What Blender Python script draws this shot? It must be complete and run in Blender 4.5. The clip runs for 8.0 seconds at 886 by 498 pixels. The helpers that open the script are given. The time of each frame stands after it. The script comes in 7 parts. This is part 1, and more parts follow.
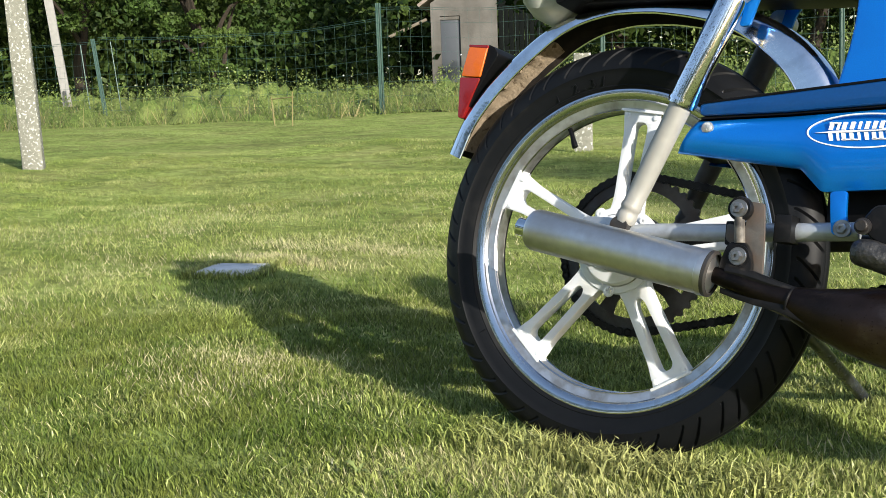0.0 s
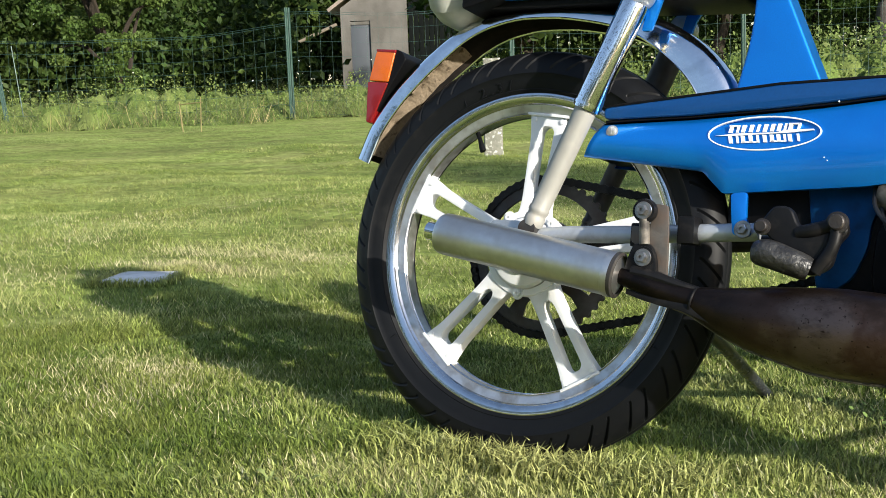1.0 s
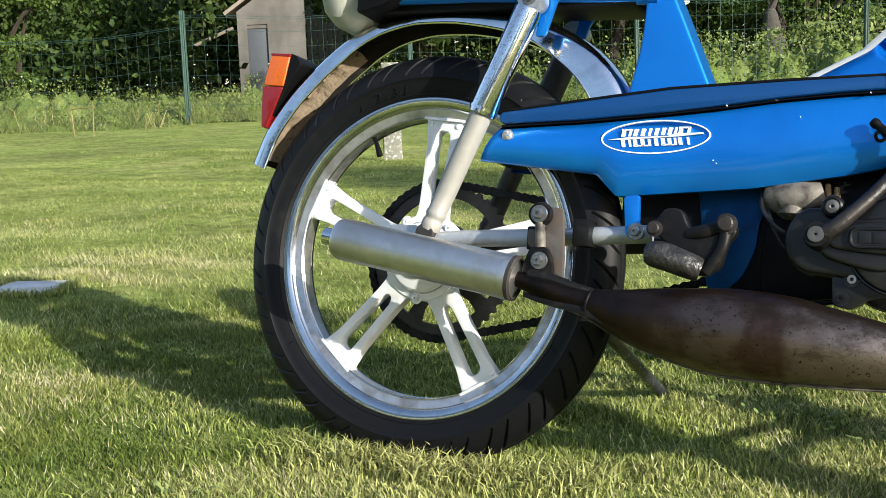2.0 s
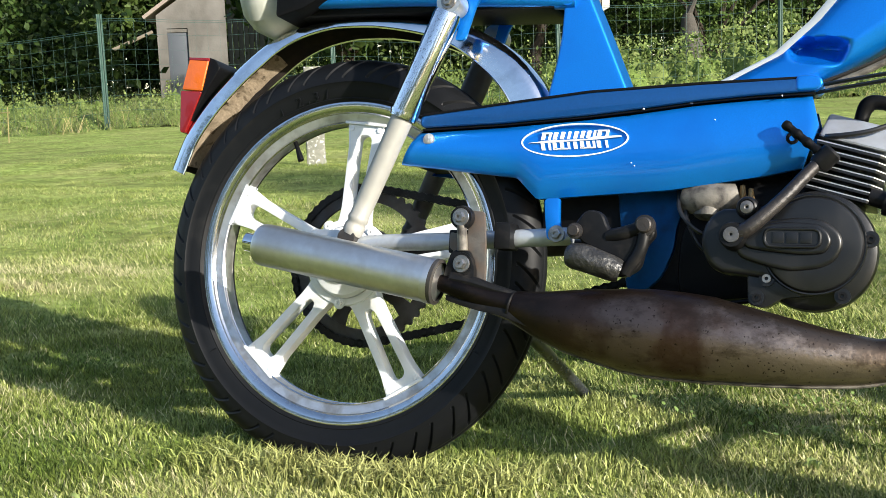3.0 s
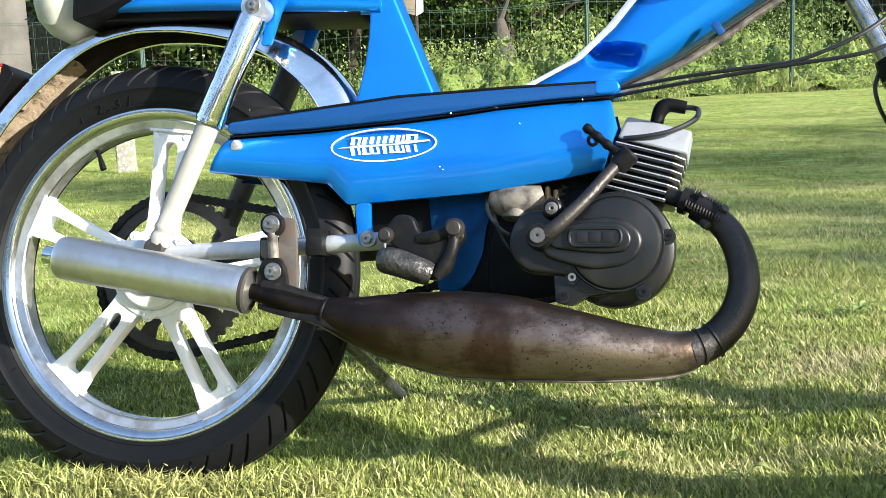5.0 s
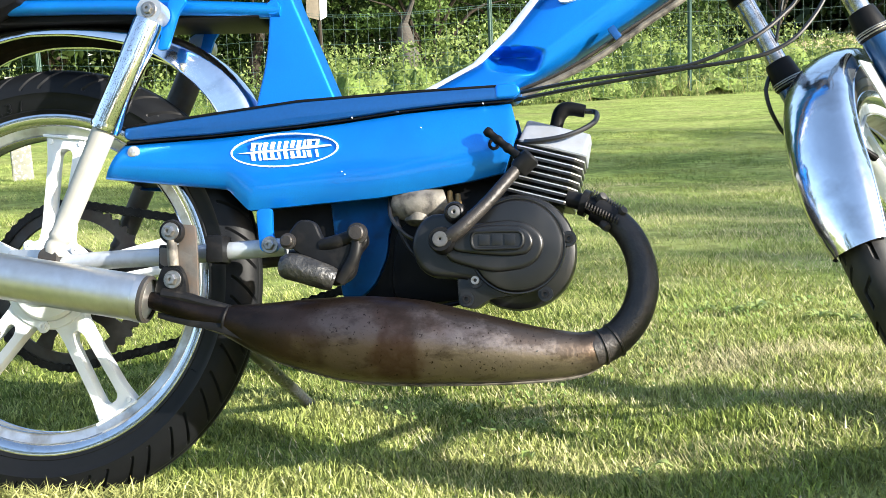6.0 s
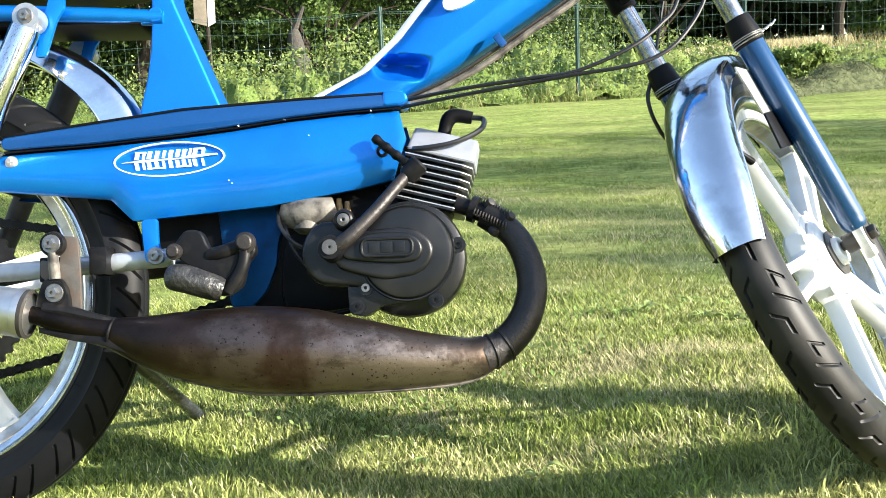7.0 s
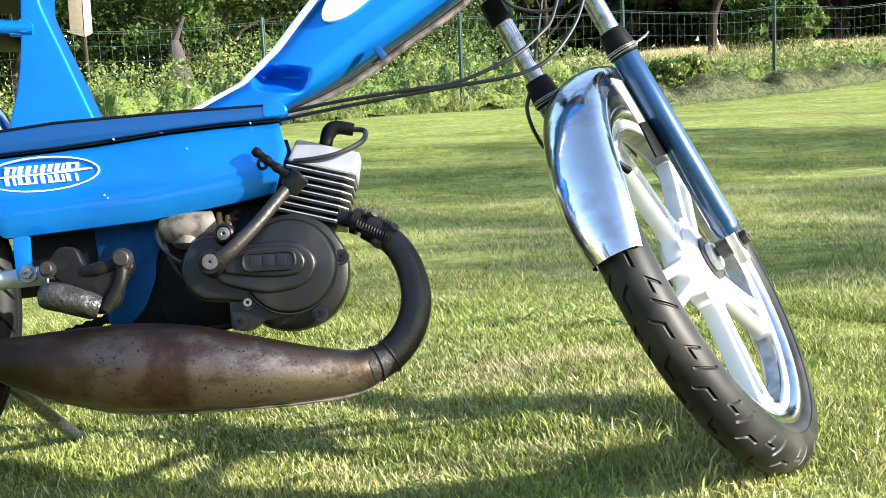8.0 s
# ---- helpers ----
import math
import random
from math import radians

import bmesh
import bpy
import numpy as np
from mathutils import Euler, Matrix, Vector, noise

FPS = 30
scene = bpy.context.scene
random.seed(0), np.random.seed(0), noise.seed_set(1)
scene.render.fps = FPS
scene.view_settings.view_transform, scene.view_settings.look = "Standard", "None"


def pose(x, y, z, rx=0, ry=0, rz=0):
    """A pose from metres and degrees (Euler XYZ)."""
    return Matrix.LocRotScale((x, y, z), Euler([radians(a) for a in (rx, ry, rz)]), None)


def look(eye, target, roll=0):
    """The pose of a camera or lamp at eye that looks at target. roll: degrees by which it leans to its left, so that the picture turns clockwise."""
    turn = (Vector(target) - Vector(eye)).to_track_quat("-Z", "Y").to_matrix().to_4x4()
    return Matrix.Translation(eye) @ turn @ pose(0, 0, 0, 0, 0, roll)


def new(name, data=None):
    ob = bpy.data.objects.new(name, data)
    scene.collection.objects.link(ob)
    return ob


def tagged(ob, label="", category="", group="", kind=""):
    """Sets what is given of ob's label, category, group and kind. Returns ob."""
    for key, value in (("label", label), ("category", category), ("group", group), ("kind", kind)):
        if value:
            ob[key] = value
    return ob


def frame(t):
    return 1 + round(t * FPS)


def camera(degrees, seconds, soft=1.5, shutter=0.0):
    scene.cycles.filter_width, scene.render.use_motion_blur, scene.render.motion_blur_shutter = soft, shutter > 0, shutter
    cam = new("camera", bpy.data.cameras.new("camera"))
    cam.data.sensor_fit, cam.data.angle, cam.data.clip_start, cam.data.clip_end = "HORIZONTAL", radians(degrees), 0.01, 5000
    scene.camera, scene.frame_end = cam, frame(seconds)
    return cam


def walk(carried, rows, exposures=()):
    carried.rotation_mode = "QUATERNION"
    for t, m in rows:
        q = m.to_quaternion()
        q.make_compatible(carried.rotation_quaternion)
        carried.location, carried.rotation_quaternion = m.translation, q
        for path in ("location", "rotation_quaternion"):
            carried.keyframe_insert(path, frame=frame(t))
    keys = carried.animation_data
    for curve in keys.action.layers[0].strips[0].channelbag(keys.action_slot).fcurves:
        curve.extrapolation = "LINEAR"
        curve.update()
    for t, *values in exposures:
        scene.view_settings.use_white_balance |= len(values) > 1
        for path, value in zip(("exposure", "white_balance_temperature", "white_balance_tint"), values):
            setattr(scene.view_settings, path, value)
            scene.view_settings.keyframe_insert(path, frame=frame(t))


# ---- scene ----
cam = camera(42.66, 8.0, soft=0.8)
# seconds, eye, yaw, pitch, roll
PATH = [
    (0.0, 0.7180, -1.4280, 0.523, 35.67, -8.60, 2.09),
    (0.5, 0.7200, -1.4260, 0.522, 33.45, -8.56, 2.07),
    (1.0, 0.7220, -1.4250, 0.522, 31.23, -8.51, 2.12),
    (1.5, 0.7230, -1.4220, 0.522, 28.48, -8.50, 2.08),
    (2.8, 0.7270, -1.4180, 0.522, 23.13, -8.43, 2.15),
    (3.0, 0.7280, -1.4180, 0.522, 22.38, -8.42, 2.18),
    (3.5, 0.7310, -1.4180, 0.522, 21.29, -8.38, 2.27),
    (4.0, 0.7327, -1.4161, 0.523, 19.03, -8.51, 2.41),
    (4.5, 0.7364, -1.4132, 0.523, 15.49, -8.61, 2.32),
    (4.7, 0.7372, -1.4122, 0.523, 14.55, -8.60, 2.34),
    (5.8, 0.7431, -1.4083, 0.522, 9.67, -8.54, 2.50),
    (6.0, 0.7438, -1.4083, 0.522, 8.59, -8.54, 2.51),
    (6.5, 0.7462, -1.4073, 0.523, 6.03, -8.54, 2.61),
    (7.0, 0.7496, -1.4082, 0.523, 3.21, -8.47, 2.66),
    (7.5, 0.7540, -1.4070, 0.523, 0.01, -8.35, 2.78),
    (8.0, 0.7553, -1.4068, 0.524, -2.52, -8.22, 2.84),
]
walk(cam, [(t, pose(x, y, z, 0, 0, yaw) @ pose(0, 0, 0, pitch) @ pose(0, 0, 0, 0, roll) @ pose(0, 0, 0, 90)) for t, x, y, z, yaw, pitch, roll in PATH],
     [(0.0, 0.765), (1.5, 0.82), (3.5, 1.21), (4.5, 1.47), (6.5, 1.77), (8.0, 1.755)])

# ---- light ----
SUN_ELEVATION = 21.5
SUN_WAY = Vector((0.925, -0.380, 0)).normalized()
world = bpy.data.worlds.new("sky")
scene.world = world
world.use_nodes = True
wn = world.node_tree.nodes
sky = wn.new("ShaderNodeTexSky")
sky.sky_type = "NISHITA"
sky.sun_disc = False
sky.sun_elevation = radians(SUN_ELEVATION)
sky.sun_rotation = math.atan2(SUN_WAY.x, SUN_WAY.y)
wn["Background"].inputs["Strength"].default_value = 0.15
world.node_tree.links.new(sky.outputs["Color"], wn["Background"].inputs["Color"])
sun_data = bpy.data.lights.new("sun", "SUN")
sun_data.energy = 5.0
sun_data.angle = radians(0.6)
sun_data.color = (1.0, 0.945, 0.845)
sun = new("sun", sun_data)
sun_dir = SUN_WAY * math.cos(radians(SUN_ELEVATION)) + Vector((0, 0, math.sin(radians(SUN_ELEVATION))))
sun.matrix_world = look(sun_dir * 30, (0, 0, 0))


# ---- materials ----
def material(name, base, rough=0.5, metal=0.0, vary=0.25, scale=30.0, bump=0.0, bump_scale=200.0, coat=0.0,
             second=None, mix_scale=6.0, mix_low=0.45, mix_high=0.65, rough_vary=0.1, random=0.0, spec=0.5, transmit=0.0):
    """A surface with grain of two sizes, an optional second colour in patches, and relief."""
    m = bpy.data.materials.new(name)
    m.use_nodes = True
    n, ln = m.node_tree.nodes, m.node_tree.links
    b = n["Principled BSDF"]
    tc = n.new("ShaderNodeTexCoord")
    fine = n.new("ShaderNodeTexNoise")
    fine.inputs["Scale"].default_value = scale
    fine.inputs["Detail"].default_value = 6
    ln.new(tc.outputs["Object"], fine.inputs["Vector"])
    broad = n.new("ShaderNodeTexNoise")
    broad.inputs["Scale"].default_value = mix_scale
    broad.inputs["Detail"].default_value = 5
    ln.new(tc.outputs["Object"], broad.inputs["Vector"])
    base_ramp = n.new("ShaderNodeMix")
    base_ramp.data_type = "RGBA"
    lo = [c * (1 - vary) for c in base]
    hi = [min(1, c * (1 + vary)) for c in base]
    base_ramp.inputs[6].default_value = (*lo, 1)
    base_ramp.inputs[7].default_value = (*hi, 1)
    ln.new(fine.outputs["Fac"], base_ramp.inputs[0])
    colour = base_ramp.outputs[2]
    if second:
        ramp = n.new("ShaderNodeMapRange")
        ramp.inputs[1].default_value, ramp.inputs[2].default_value = mix_low, mix_high
        ln.new(broad.outputs["Fac"], ramp.inputs[0])
        mix = n.new("ShaderNodeMix")
        mix.data_type = "RGBA"
        mix.inputs[7].default_value = (*second, 1)
        ln.new(ramp.outputs[0], mix.inputs[0])
        ln.new(colour, mix.inputs[6])
        colour = mix.outputs[2]
    if random:
        info = n.new("ShaderNodeNewGeometry")
        hsv = n.new("ShaderNodeHueSaturation")
        spread = n.new("ShaderNodeMapRange")
        spread.inputs[3].default_value, spread.inputs[4].default_value = 1 - random, 1 + random
        ln.new(info.outputs["Random Per Island"], spread.inputs[0])
        ln.new(spread.outputs[0], hsv.inputs["Value"])
        ln.new(colour, hsv.inputs["Color"])
        colour = hsv.outputs[0]
    ln.new(colour, b.inputs["Base Color"])
    rr = n.new("ShaderNodeMapRange")
    rr.inputs[3].default_value, rr.inputs[4].default_value = max(0.02, rough - rough_vary), min(1, rough + rough_vary)
    ln.new(broad.outputs["Fac"], rr.inputs[0])
    ln.new(rr.outputs[0], b.inputs["Roughness"])
    b.inputs["Metallic"].default_value = metal
    b.inputs["Coat Weight"].default_value = coat
    b.inputs["Coat Roughness"].default_value = 0.06
    b.inputs["Specular IOR Level"].default_value = spec
    b.inputs["Transmission Weight"].default_value = transmit
    if bump:
        grain = n.new("ShaderNodeTexNoise")
        grain.inputs["Scale"].default_value = bump_scale
        grain.inputs["Detail"].default_value = 4
        ln.new(tc.outputs["Object"], grain.inputs["Vector"])
        bp = n.new("ShaderNodeBump")
        bp.inputs["Strength"].default_value = bump
        bp.inputs["Distance"].default_value = 0.3 / bump_scale
        ln.new(grain.outputs["Fac"], bp.inputs["Height"])
        ln.new(bp.outputs[0], b.inputs["Normal"])
    return m


BLUE = material("blue_metallic_paint", (0.002, 0.205, 0.715), 0.34, 0.66, 0.12, 500, coat=0.35, second=(0.002, 0.172, 0.64), mix_scale=9, rough_vary=0.06)
# frame blue darkened: the shade round the cradle is put into the colour
CRADLE_BLUE = material("shaded_blue_paint", (0.001, 0.048, 0.155), 0.45, 0.5, 0.2, 90, second=(0.004, 0.02, 0.05), mix_scale=30, mix_low=0.5, mix_high=0.75, spec=0.2)
# panel blue toned down; the lid's dim reflection is painted in
BLUE_DARK = material("dimmed_blue_paint", (0.002, 0.055, 0.20), 0.3, 0.35, 0.15, 300, coat=0.5)
CHROME = material("chrome", (0.82, 0.83, 0.85), 0.09, 1.0, 0.05, 60, rough_vary=0.05, second=(0.6, 0.6, 0.6), mix_low=0.6, mix_high=0.9)
CHROME_PITTED = material("pitted_chrome", (0.80, 0.81, 0.83), 0.08, 1.0, 0.1, 500, bump=0.12, bump_scale=900, second=(0.20, 0.185, 0.16), mix_scale=650, mix_low=0.56, mix_high=0.64)
CHROME_WORN = material("rippled_chrome", (0.72, 0.73, 0.75), 0.13, 1.0, 0.10, 40, bump=0.10, bump_scale=13, second=(0.42, 0.42, 0.43), mix_scale=16, mix_low=0.50, mix_high=0.75, rough_vary=0.06)
ALLOY = material("brushed_aluminium", (0.62, 0.62, 0.61), 0.40, 1.0, 0.12, 120, second=(0.45, 0.44, 0.42), mix_scale=14, rough_vary=0.12)
ALLOY_CAST = material("cast_aluminium", (0.55, 0.55, 0.54), 0.45, 0.9, 0.2, 150, bump=0.3, bump_scale=500)
HEAD_ALLOY = material("bead_blasted_alloy", (0.27, 0.29, 0.325), 0.45, 0.30, 0.08, 150, bump=0.15, bump_scale=500, second=(0.22, 0.23, 0.25), mix_scale=25)
GREY_PAINT = material("grey_primer_paint", (0.28, 0.275, 0.25), 0.5, 0.1, 0.12, 60, bump=0.2, bump_scale=300, second=(0.36, 0.33, 0.28), mix_scale=30, mix_low=0.55, mix_high=0.8)
SILVER_PAINT = material("silver_paint", (0.42, 0.45, 0.48), 0.4, 0.5, 0.12, 60, second=(0.24, 0.25, 0.26), mix_scale=25, mix_low=0.5, mix_high=0.7)
WHITE_WHEEL = material("white_wheel_paint", (0.70, 0.715, 0.73), 0.38, 0.0, 0.05, 40, second=(0.62, 0.61, 0.58), mix_scale=22, mix_low=0.55, mix_high=0.85)
RIM_WELL = material("dull_rim_well", (0.56, 0.56, 0.57), 0.36, 0.9, 0.2, 60, second=(0.36, 0.34, 0.32), mix_scale=40)
# rear tyre: darker than the front one, its shade put into the colour
RUBBER = material("tyre_rubber", (0.0045, 0.005, 0.006), 0.50, 0.0, 0.3, 90, bump=0.15, bump_scale=900, second=(0.026, 0.0245, 0.0225), mix_scale=11, mix_low=0.60, mix_high=0.86, spec=0.17)
DUSTY_RUBBER = material("dusty_tyre_rubber", (0.0075, 0.0077, 0.0082), 0.50, 0.0, 0.3, 90, bump=0.15, bump_scale=900, second=(0.036, 0.034, 0.031), mix_scale=14, mix_low=0.45, mix_high=0.8, spec=0.26)
BLACK_PLASTIC = material("black_plastic", (0.004, 0.004, 0.0045), 0.45, 0.0, 0.3, 60, bump=0.2, bump_scale=500, spec=0.12)
ENGINE_BLACK = material("black_engine_paint", (0.0065, 0.0068, 0.0074), 0.34, 0.0, 0.35, 70, bump=0.14, bump_scale=600, second=(0.016, 0.0155, 0.0155), mix_scale=20, mix_low=0.5, mix_high=0.75, spec=0.40)
STEEL_DARK = material("dirty_steel", (0.05, 0.047, 0.044), 0.5, 0.5, 0.4, 120, bump=0.3, bump_scale=500, second=(0.045, 0.036, 0.03), mix_scale=40)
STEEL_BOLT = material("zinc_bolt", (0.29, 0.285, 0.275), 0.36, 0.9, 0.3, 200, second=(0.20, 0.18, 0.16), mix_scale=150, mix_low=0.5, mix_high=0.7)
RIM_STEEL = material("dull_chrome_rim", (0.60, 0.61, 0.63), 0.15, 1.0, 0.10, 60, bump=0.05, bump_scale=60, second=(0.34, 0.30, 0.25), mix_scale=40, mix_low=0.58, mix_high=0.85, rough_vary=0.08)
RUST_PLATE = material("rusty_plate", (0.10, 0.092, 0.084), 0.55, 0.4, 0.3, 150, bump=0.3, bump_scale=400, second=(0.12, 0.085, 0.065), mix_scale=35, mix_low=0.4, mix_high=0.65)
EXHAUST = material("heat_browned_steel", (0.19, 0.165, 0.148), 0.37, 0.92, 0.3, 130, bump=0.25, bump_scale=240, rough_vary=0.14)


def heat_bands(m, stops, speckle):
    """Stains that heat left along the pipe, with flecks of scale; stops are (metres along x, colour)."""
    n, ln = m.node_tree.nodes, m.node_tree.links
    b = n["Principled BSDF"]
    tc, sep = n.new("ShaderNodeTexCoord"), n.new("ShaderNodeSeparateXYZ")
    wob, add, span = n.new("ShaderNodeTexNoise"), n.new("ShaderNodeMath"), n.new("ShaderNodeMapRange")
    wob.inputs["Scale"].default_value = 26
    wob.inputs["Detail"].default_value = 8
    ln.new(tc.outputs["Object"], wob.inputs["Vector"])
    ln.new(tc.outputs["Object"], sep.inputs[0])
    add.operation = "MULTIPLY_ADD"
    ln.new(wob.outputs["Fac"], add.inputs[0])
    add.inputs[1].default_value = 0.15
    ln.new(sep.outputs["X"], add.inputs[2])
    lo, hi = stops[0][0], stops[-1][0]
    span.inputs[1].default_value, span.inputs[2].default_value = lo + 0.075, hi + 0.075
    ln.new(add.outputs[0], span.inputs[0])
    ramp = n.new("ShaderNodeValToRGB")
    els = ramp.color_ramp.elements
    while len(els) < len(stops):
        els.new(0.5)
    for e, (x, c) in zip(els, stops):
        e.position, e.color = (x - lo) / (hi - lo), (*c, 1)
    ln.new(span.outputs[0], ramp.inputs[0])
    fleck, cutoff, mix = n.new("ShaderNodeTexNoise"), n.new("ShaderNodeMapRange"), n.new("ShaderNodeMix")
    fleck.inputs["Scale"].default_value = 260
    fleck.inputs["Detail"].default_value = 5
    ln.new(tc.outputs["Object"], fleck.inputs["Vector"])
    cutoff.inputs[1].default_value, cutoff.inputs[2].default_value = 0.63, 0.70
    ln.new(fleck.outputs["Fac"], cutoff.inputs[0])
    mix.data_type = "RGBA"
    mix.inputs[7].default_value = (*speckle, 1)
    ln.new(cutoff.outputs[0], mix.inputs[0])
    ln.new(ramp.outputs[0], mix.inputs[6])
    # larger drifts of scale and rust, drawn out along the pipe
    place, cloud, edge, stain = n.new("ShaderNodeMapping"), n.new("ShaderNodeTexNoise"), n.new("ShaderNodeMapRange"), n.new("ShaderNodeMix")
    place.inputs["Scale"].default_value = (0.55, 1, 1)
    cloud.inputs["Scale"].default_value = 42
    cloud.inputs["Detail"].default_value = 8
    cloud.inputs["Roughness"].default_value = 0.68
    ln.new(tc.outputs["Object"], place.inputs["Vector"])
    ln.new(place.outputs["Vector"], cloud.inputs["Vector"])
    edge.inputs[1].default_value, edge.inputs[2].default_value, edge.inputs[4].default_value = 0.52, 0.68, 0.72
    # the thickest scale lies along the top of the falling front cone
    fall, heap = n.new("ShaderNodeMath"), n.new("ShaderNodeMapRange")
    fall.operation = "MULTIPLY_ADD"
    fall.inputs[1].default_value = 0.21
    ln.new(sep.outputs["X"], fall.inputs[0])
    ln.new(sep.outputs["Z"], fall.inputs[2])
    heap.inputs[1].default_value, heap.inputs[2].default_value, heap.inputs[4].default_value = 0.304, 0.344, 0.27
    ln.new(fall.outputs[0], heap.inputs[0])
    thick = n.new("ShaderNodeMath")
    ln.new(cloud.outputs["Fac"], thick.inputs[0])
    ln.new(heap.outputs[0], thick.inputs[1])
    ln.new(thick.outputs[0], edge.inputs[0])
    stain.data_type = "RGBA"
    stain.inputs[7].default_value = (0.040, 0.027, 0.020, 1)
    ln.new(edge.outputs[0], stain.inputs[0])
    ln.new(mix.outputs[2], stain.inputs[6])
    ln.new(stain.outputs[2], b.inputs["Base Color"])


heat_bands(EXHAUST, [(0.22, (0.012, 0.010, 0.0095)), (0.31, (0.026, 0.019, 0.017)), (0.385, (0.058, 0.037, 0.030)), (0.425, (0.115, 0.085, 0.074)), (0.470, (0.118, 0.086, 0.073)),
                     (0.486, (0.092, 0.060, 0.047)), (0.500, (0.066, 0.038, 0.028)), (0.512, (0.082, 0.052, 0.040)), (0.540, (0.150, 0.114, 0.098)), (0.60, (0.215, 0.170, 0.144)), (0.700, (0.270, 0.216, 0.168)), (0.725, (0.12, 0.095, 0.075))], (0.022, 0.015, 0.012))
GRIMY_ALLOY = material("grimy_alloy", (0.17, 0.155, 0.13), 0.65, 0.4, 0.4, 120, bump=0.5, bump_scale=300, second=(0.05, 0.045, 0.04), mix_scale=60)
BLACK_WORN = material("worn_black_steel", (0.0065, 0.0066, 0.0072), 0.42, 0.1, 0.4, 150, bump=0.2, bump_scale=600, second=(0.016, 0.0145, 0.014), mix_scale=60, mix_low=0.55, mix_high=0.75, spec=0.18)
# dirt, made near black to carry the shade under the guard
GUARD_INSIDE = material("dirty_shaded_guard_inside", (0.012, 0.010, 0.009), 0.8, 0.0, 0.4, 60, bump=0.5, bump_scale=150, second=(0.026, 0.020, 0.015), mix_scale=20, spec=0.2)
FORK_BLUE = material("dark_teal_fork_paint", (0.003, 0.040, 0.115), 0.28, 0.3, 0.15, 200, coat=0.5)
DULL_CHROME = material("dull_scuffed_chrome", (0.46, 0.46, 0.46), 0.24, 1.0, 0.25, 140, bump=0.2, bump_scale=500, second=(0.22, 0.21, 0.20), mix_scale=60, mix_low=0.45, mix_high=0.7, rough_vary=0.15)
HEADER = material("blackened_pipe", (0.016, 0.0145, 0.014), 0.46, 0.35, 0.5, 110, bump=0.6, bump_scale=260, second=(0.034, 0.029, 0.026), mix_scale=34, mix_low=0.42, mix_high=0.72)
STAND_STEEL = material("stand_steel", (0.036, 0.040, 0.047), 0.28, 0.25, 0.25, 120, second=(0.024, 0.023, 0.022), mix_scale=40, spec=0.75)
CHAIN = material("oily_chain", (0.018, 0.017, 0.016), 0.5, 0.6, 0.4, 200)
MUD = material("dried_mud", (0.215, 0.170, 0.118), 0.95, 0.0, 0.35, 260, bump=1.0, bump_scale=150, second=(0.10, 0.075, 0.05), mix_scale=95, mix_low=0.60, mix_high=0.66, spec=0.1)
AMBER = material("amber_lens", (0.50, 0.100, 0.006), 0.2, 0.0, 0.08, 200, bump=0.6, bump_scale=420, coat=0.5)
RED_LENS = material("red_lens", (0.17, 0.006, 0.006), 0.18, 0.0, 0.08, 200, bump=0.3, bump_scale=420, coat=0.6)
CREAM = material("cream_vinyl", (0.42, 0.43, 0.38), 0.5, 0.0, 0.08, 60, bump=0.1, second=(0.30, 0.30, 0.25), mix_scale=22)
DECAL = material("white_decal", (0.78, 0.79, 0.80), 0.35, 0.0, 0.03, 100, coat=0.3)
TRIM_WHITE = material("dulled_white_band", (0.56, 0.58, 0.58), 0.4, 0.0, 0.06, 60, coat=0.3)
DECAL_RED = material("red_decal", (0.5, 0.02, 0.02), 0.35, 0.0, 0.05, 100, coat=0.3)
CABLE = material("cable_sheath", (0.007, 0.007, 0.008), 0.4, 0.0, 0.2, 60)
CONCRETE = material("lichen_concrete", (0.175, 0.175, 0.145), 0.9, 0.0, 0.35, 40, bump=0.6, bump_scale=90, second=(0.54, 0.54, 0.50), mix_scale=60, mix_low=0.55, mix_high=0.68, spec=0.2)
SLAB_CONCRETE = material("pale_concrete", (0.60, 0.60, 0.60), 0.9, 0.0, 0.2, 40, bump=0.4, bump_scale=120, second=(0.46, 0.46, 0.45), mix_scale=14, spec=0.2)
WHITEWASH = material("old_whitewash", (0.23, 0.225, 0.21), 0.85, 0.0, 0.2, 20, bump=0.3, bump_scale=60)
TAPE = material("crumpled_tape", (0.016, 0.0155, 0.015), 0.42, 0.0, 0.6, 160, bump=1.0, bump_scale=75, second=(0.03, 0.03, 0.03), mix_scale=70)
# albedo kept low to carry the shade on the shed wall
CONCRETE_WALL = material("rendered_wall", (0.100, 0.094, 0.084), 0.95, 0.0, 0.3, 3, bump=0.4, bump_scale=12, second=(0.15, 0.142, 0.13), mix_scale=0.8, spec=0.2)
# dark bluish grey: shade and skylight are mixed into the door's paint
DOOR_GREY = material("grey_door_paint", (0.052, 0.060, 0.072), 0.6, 0.0, 0.12, 6)
GREEN_STEEL = material("green_coated_steel", (0.030, 0.066, 0.054), 0.45, 0.1, 0.15, 20)
WIRE = material("green_wire", (0.028, 0.070, 0.062), 0.5, 0.1, 0.15, 20)
BARK = material("bark", (0.030, 0.024, 0.018), 0.95, 0.0, 0.35, 12, bump=0.8, bump_scale=25, spec=0.2)
BARK_GREY = material("grey_bark", (0.060, 0.054, 0.046), 0.95, 0.0, 0.35, 10, bump=0.8, bump_scale=20, spec=0.2)
DEAD_WOOD = material("bleached_wood", (0.17, 0.145, 0.11), 0.9, 0.0, 0.25, 15, bump=0.4, bump_scale=30, spec=0.2)
ROOF = material("roof_sheet", (0.22, 0.18, 0.15), 0.8, 0.0, 0.25, 4, bump=0.3, bump_scale=10)
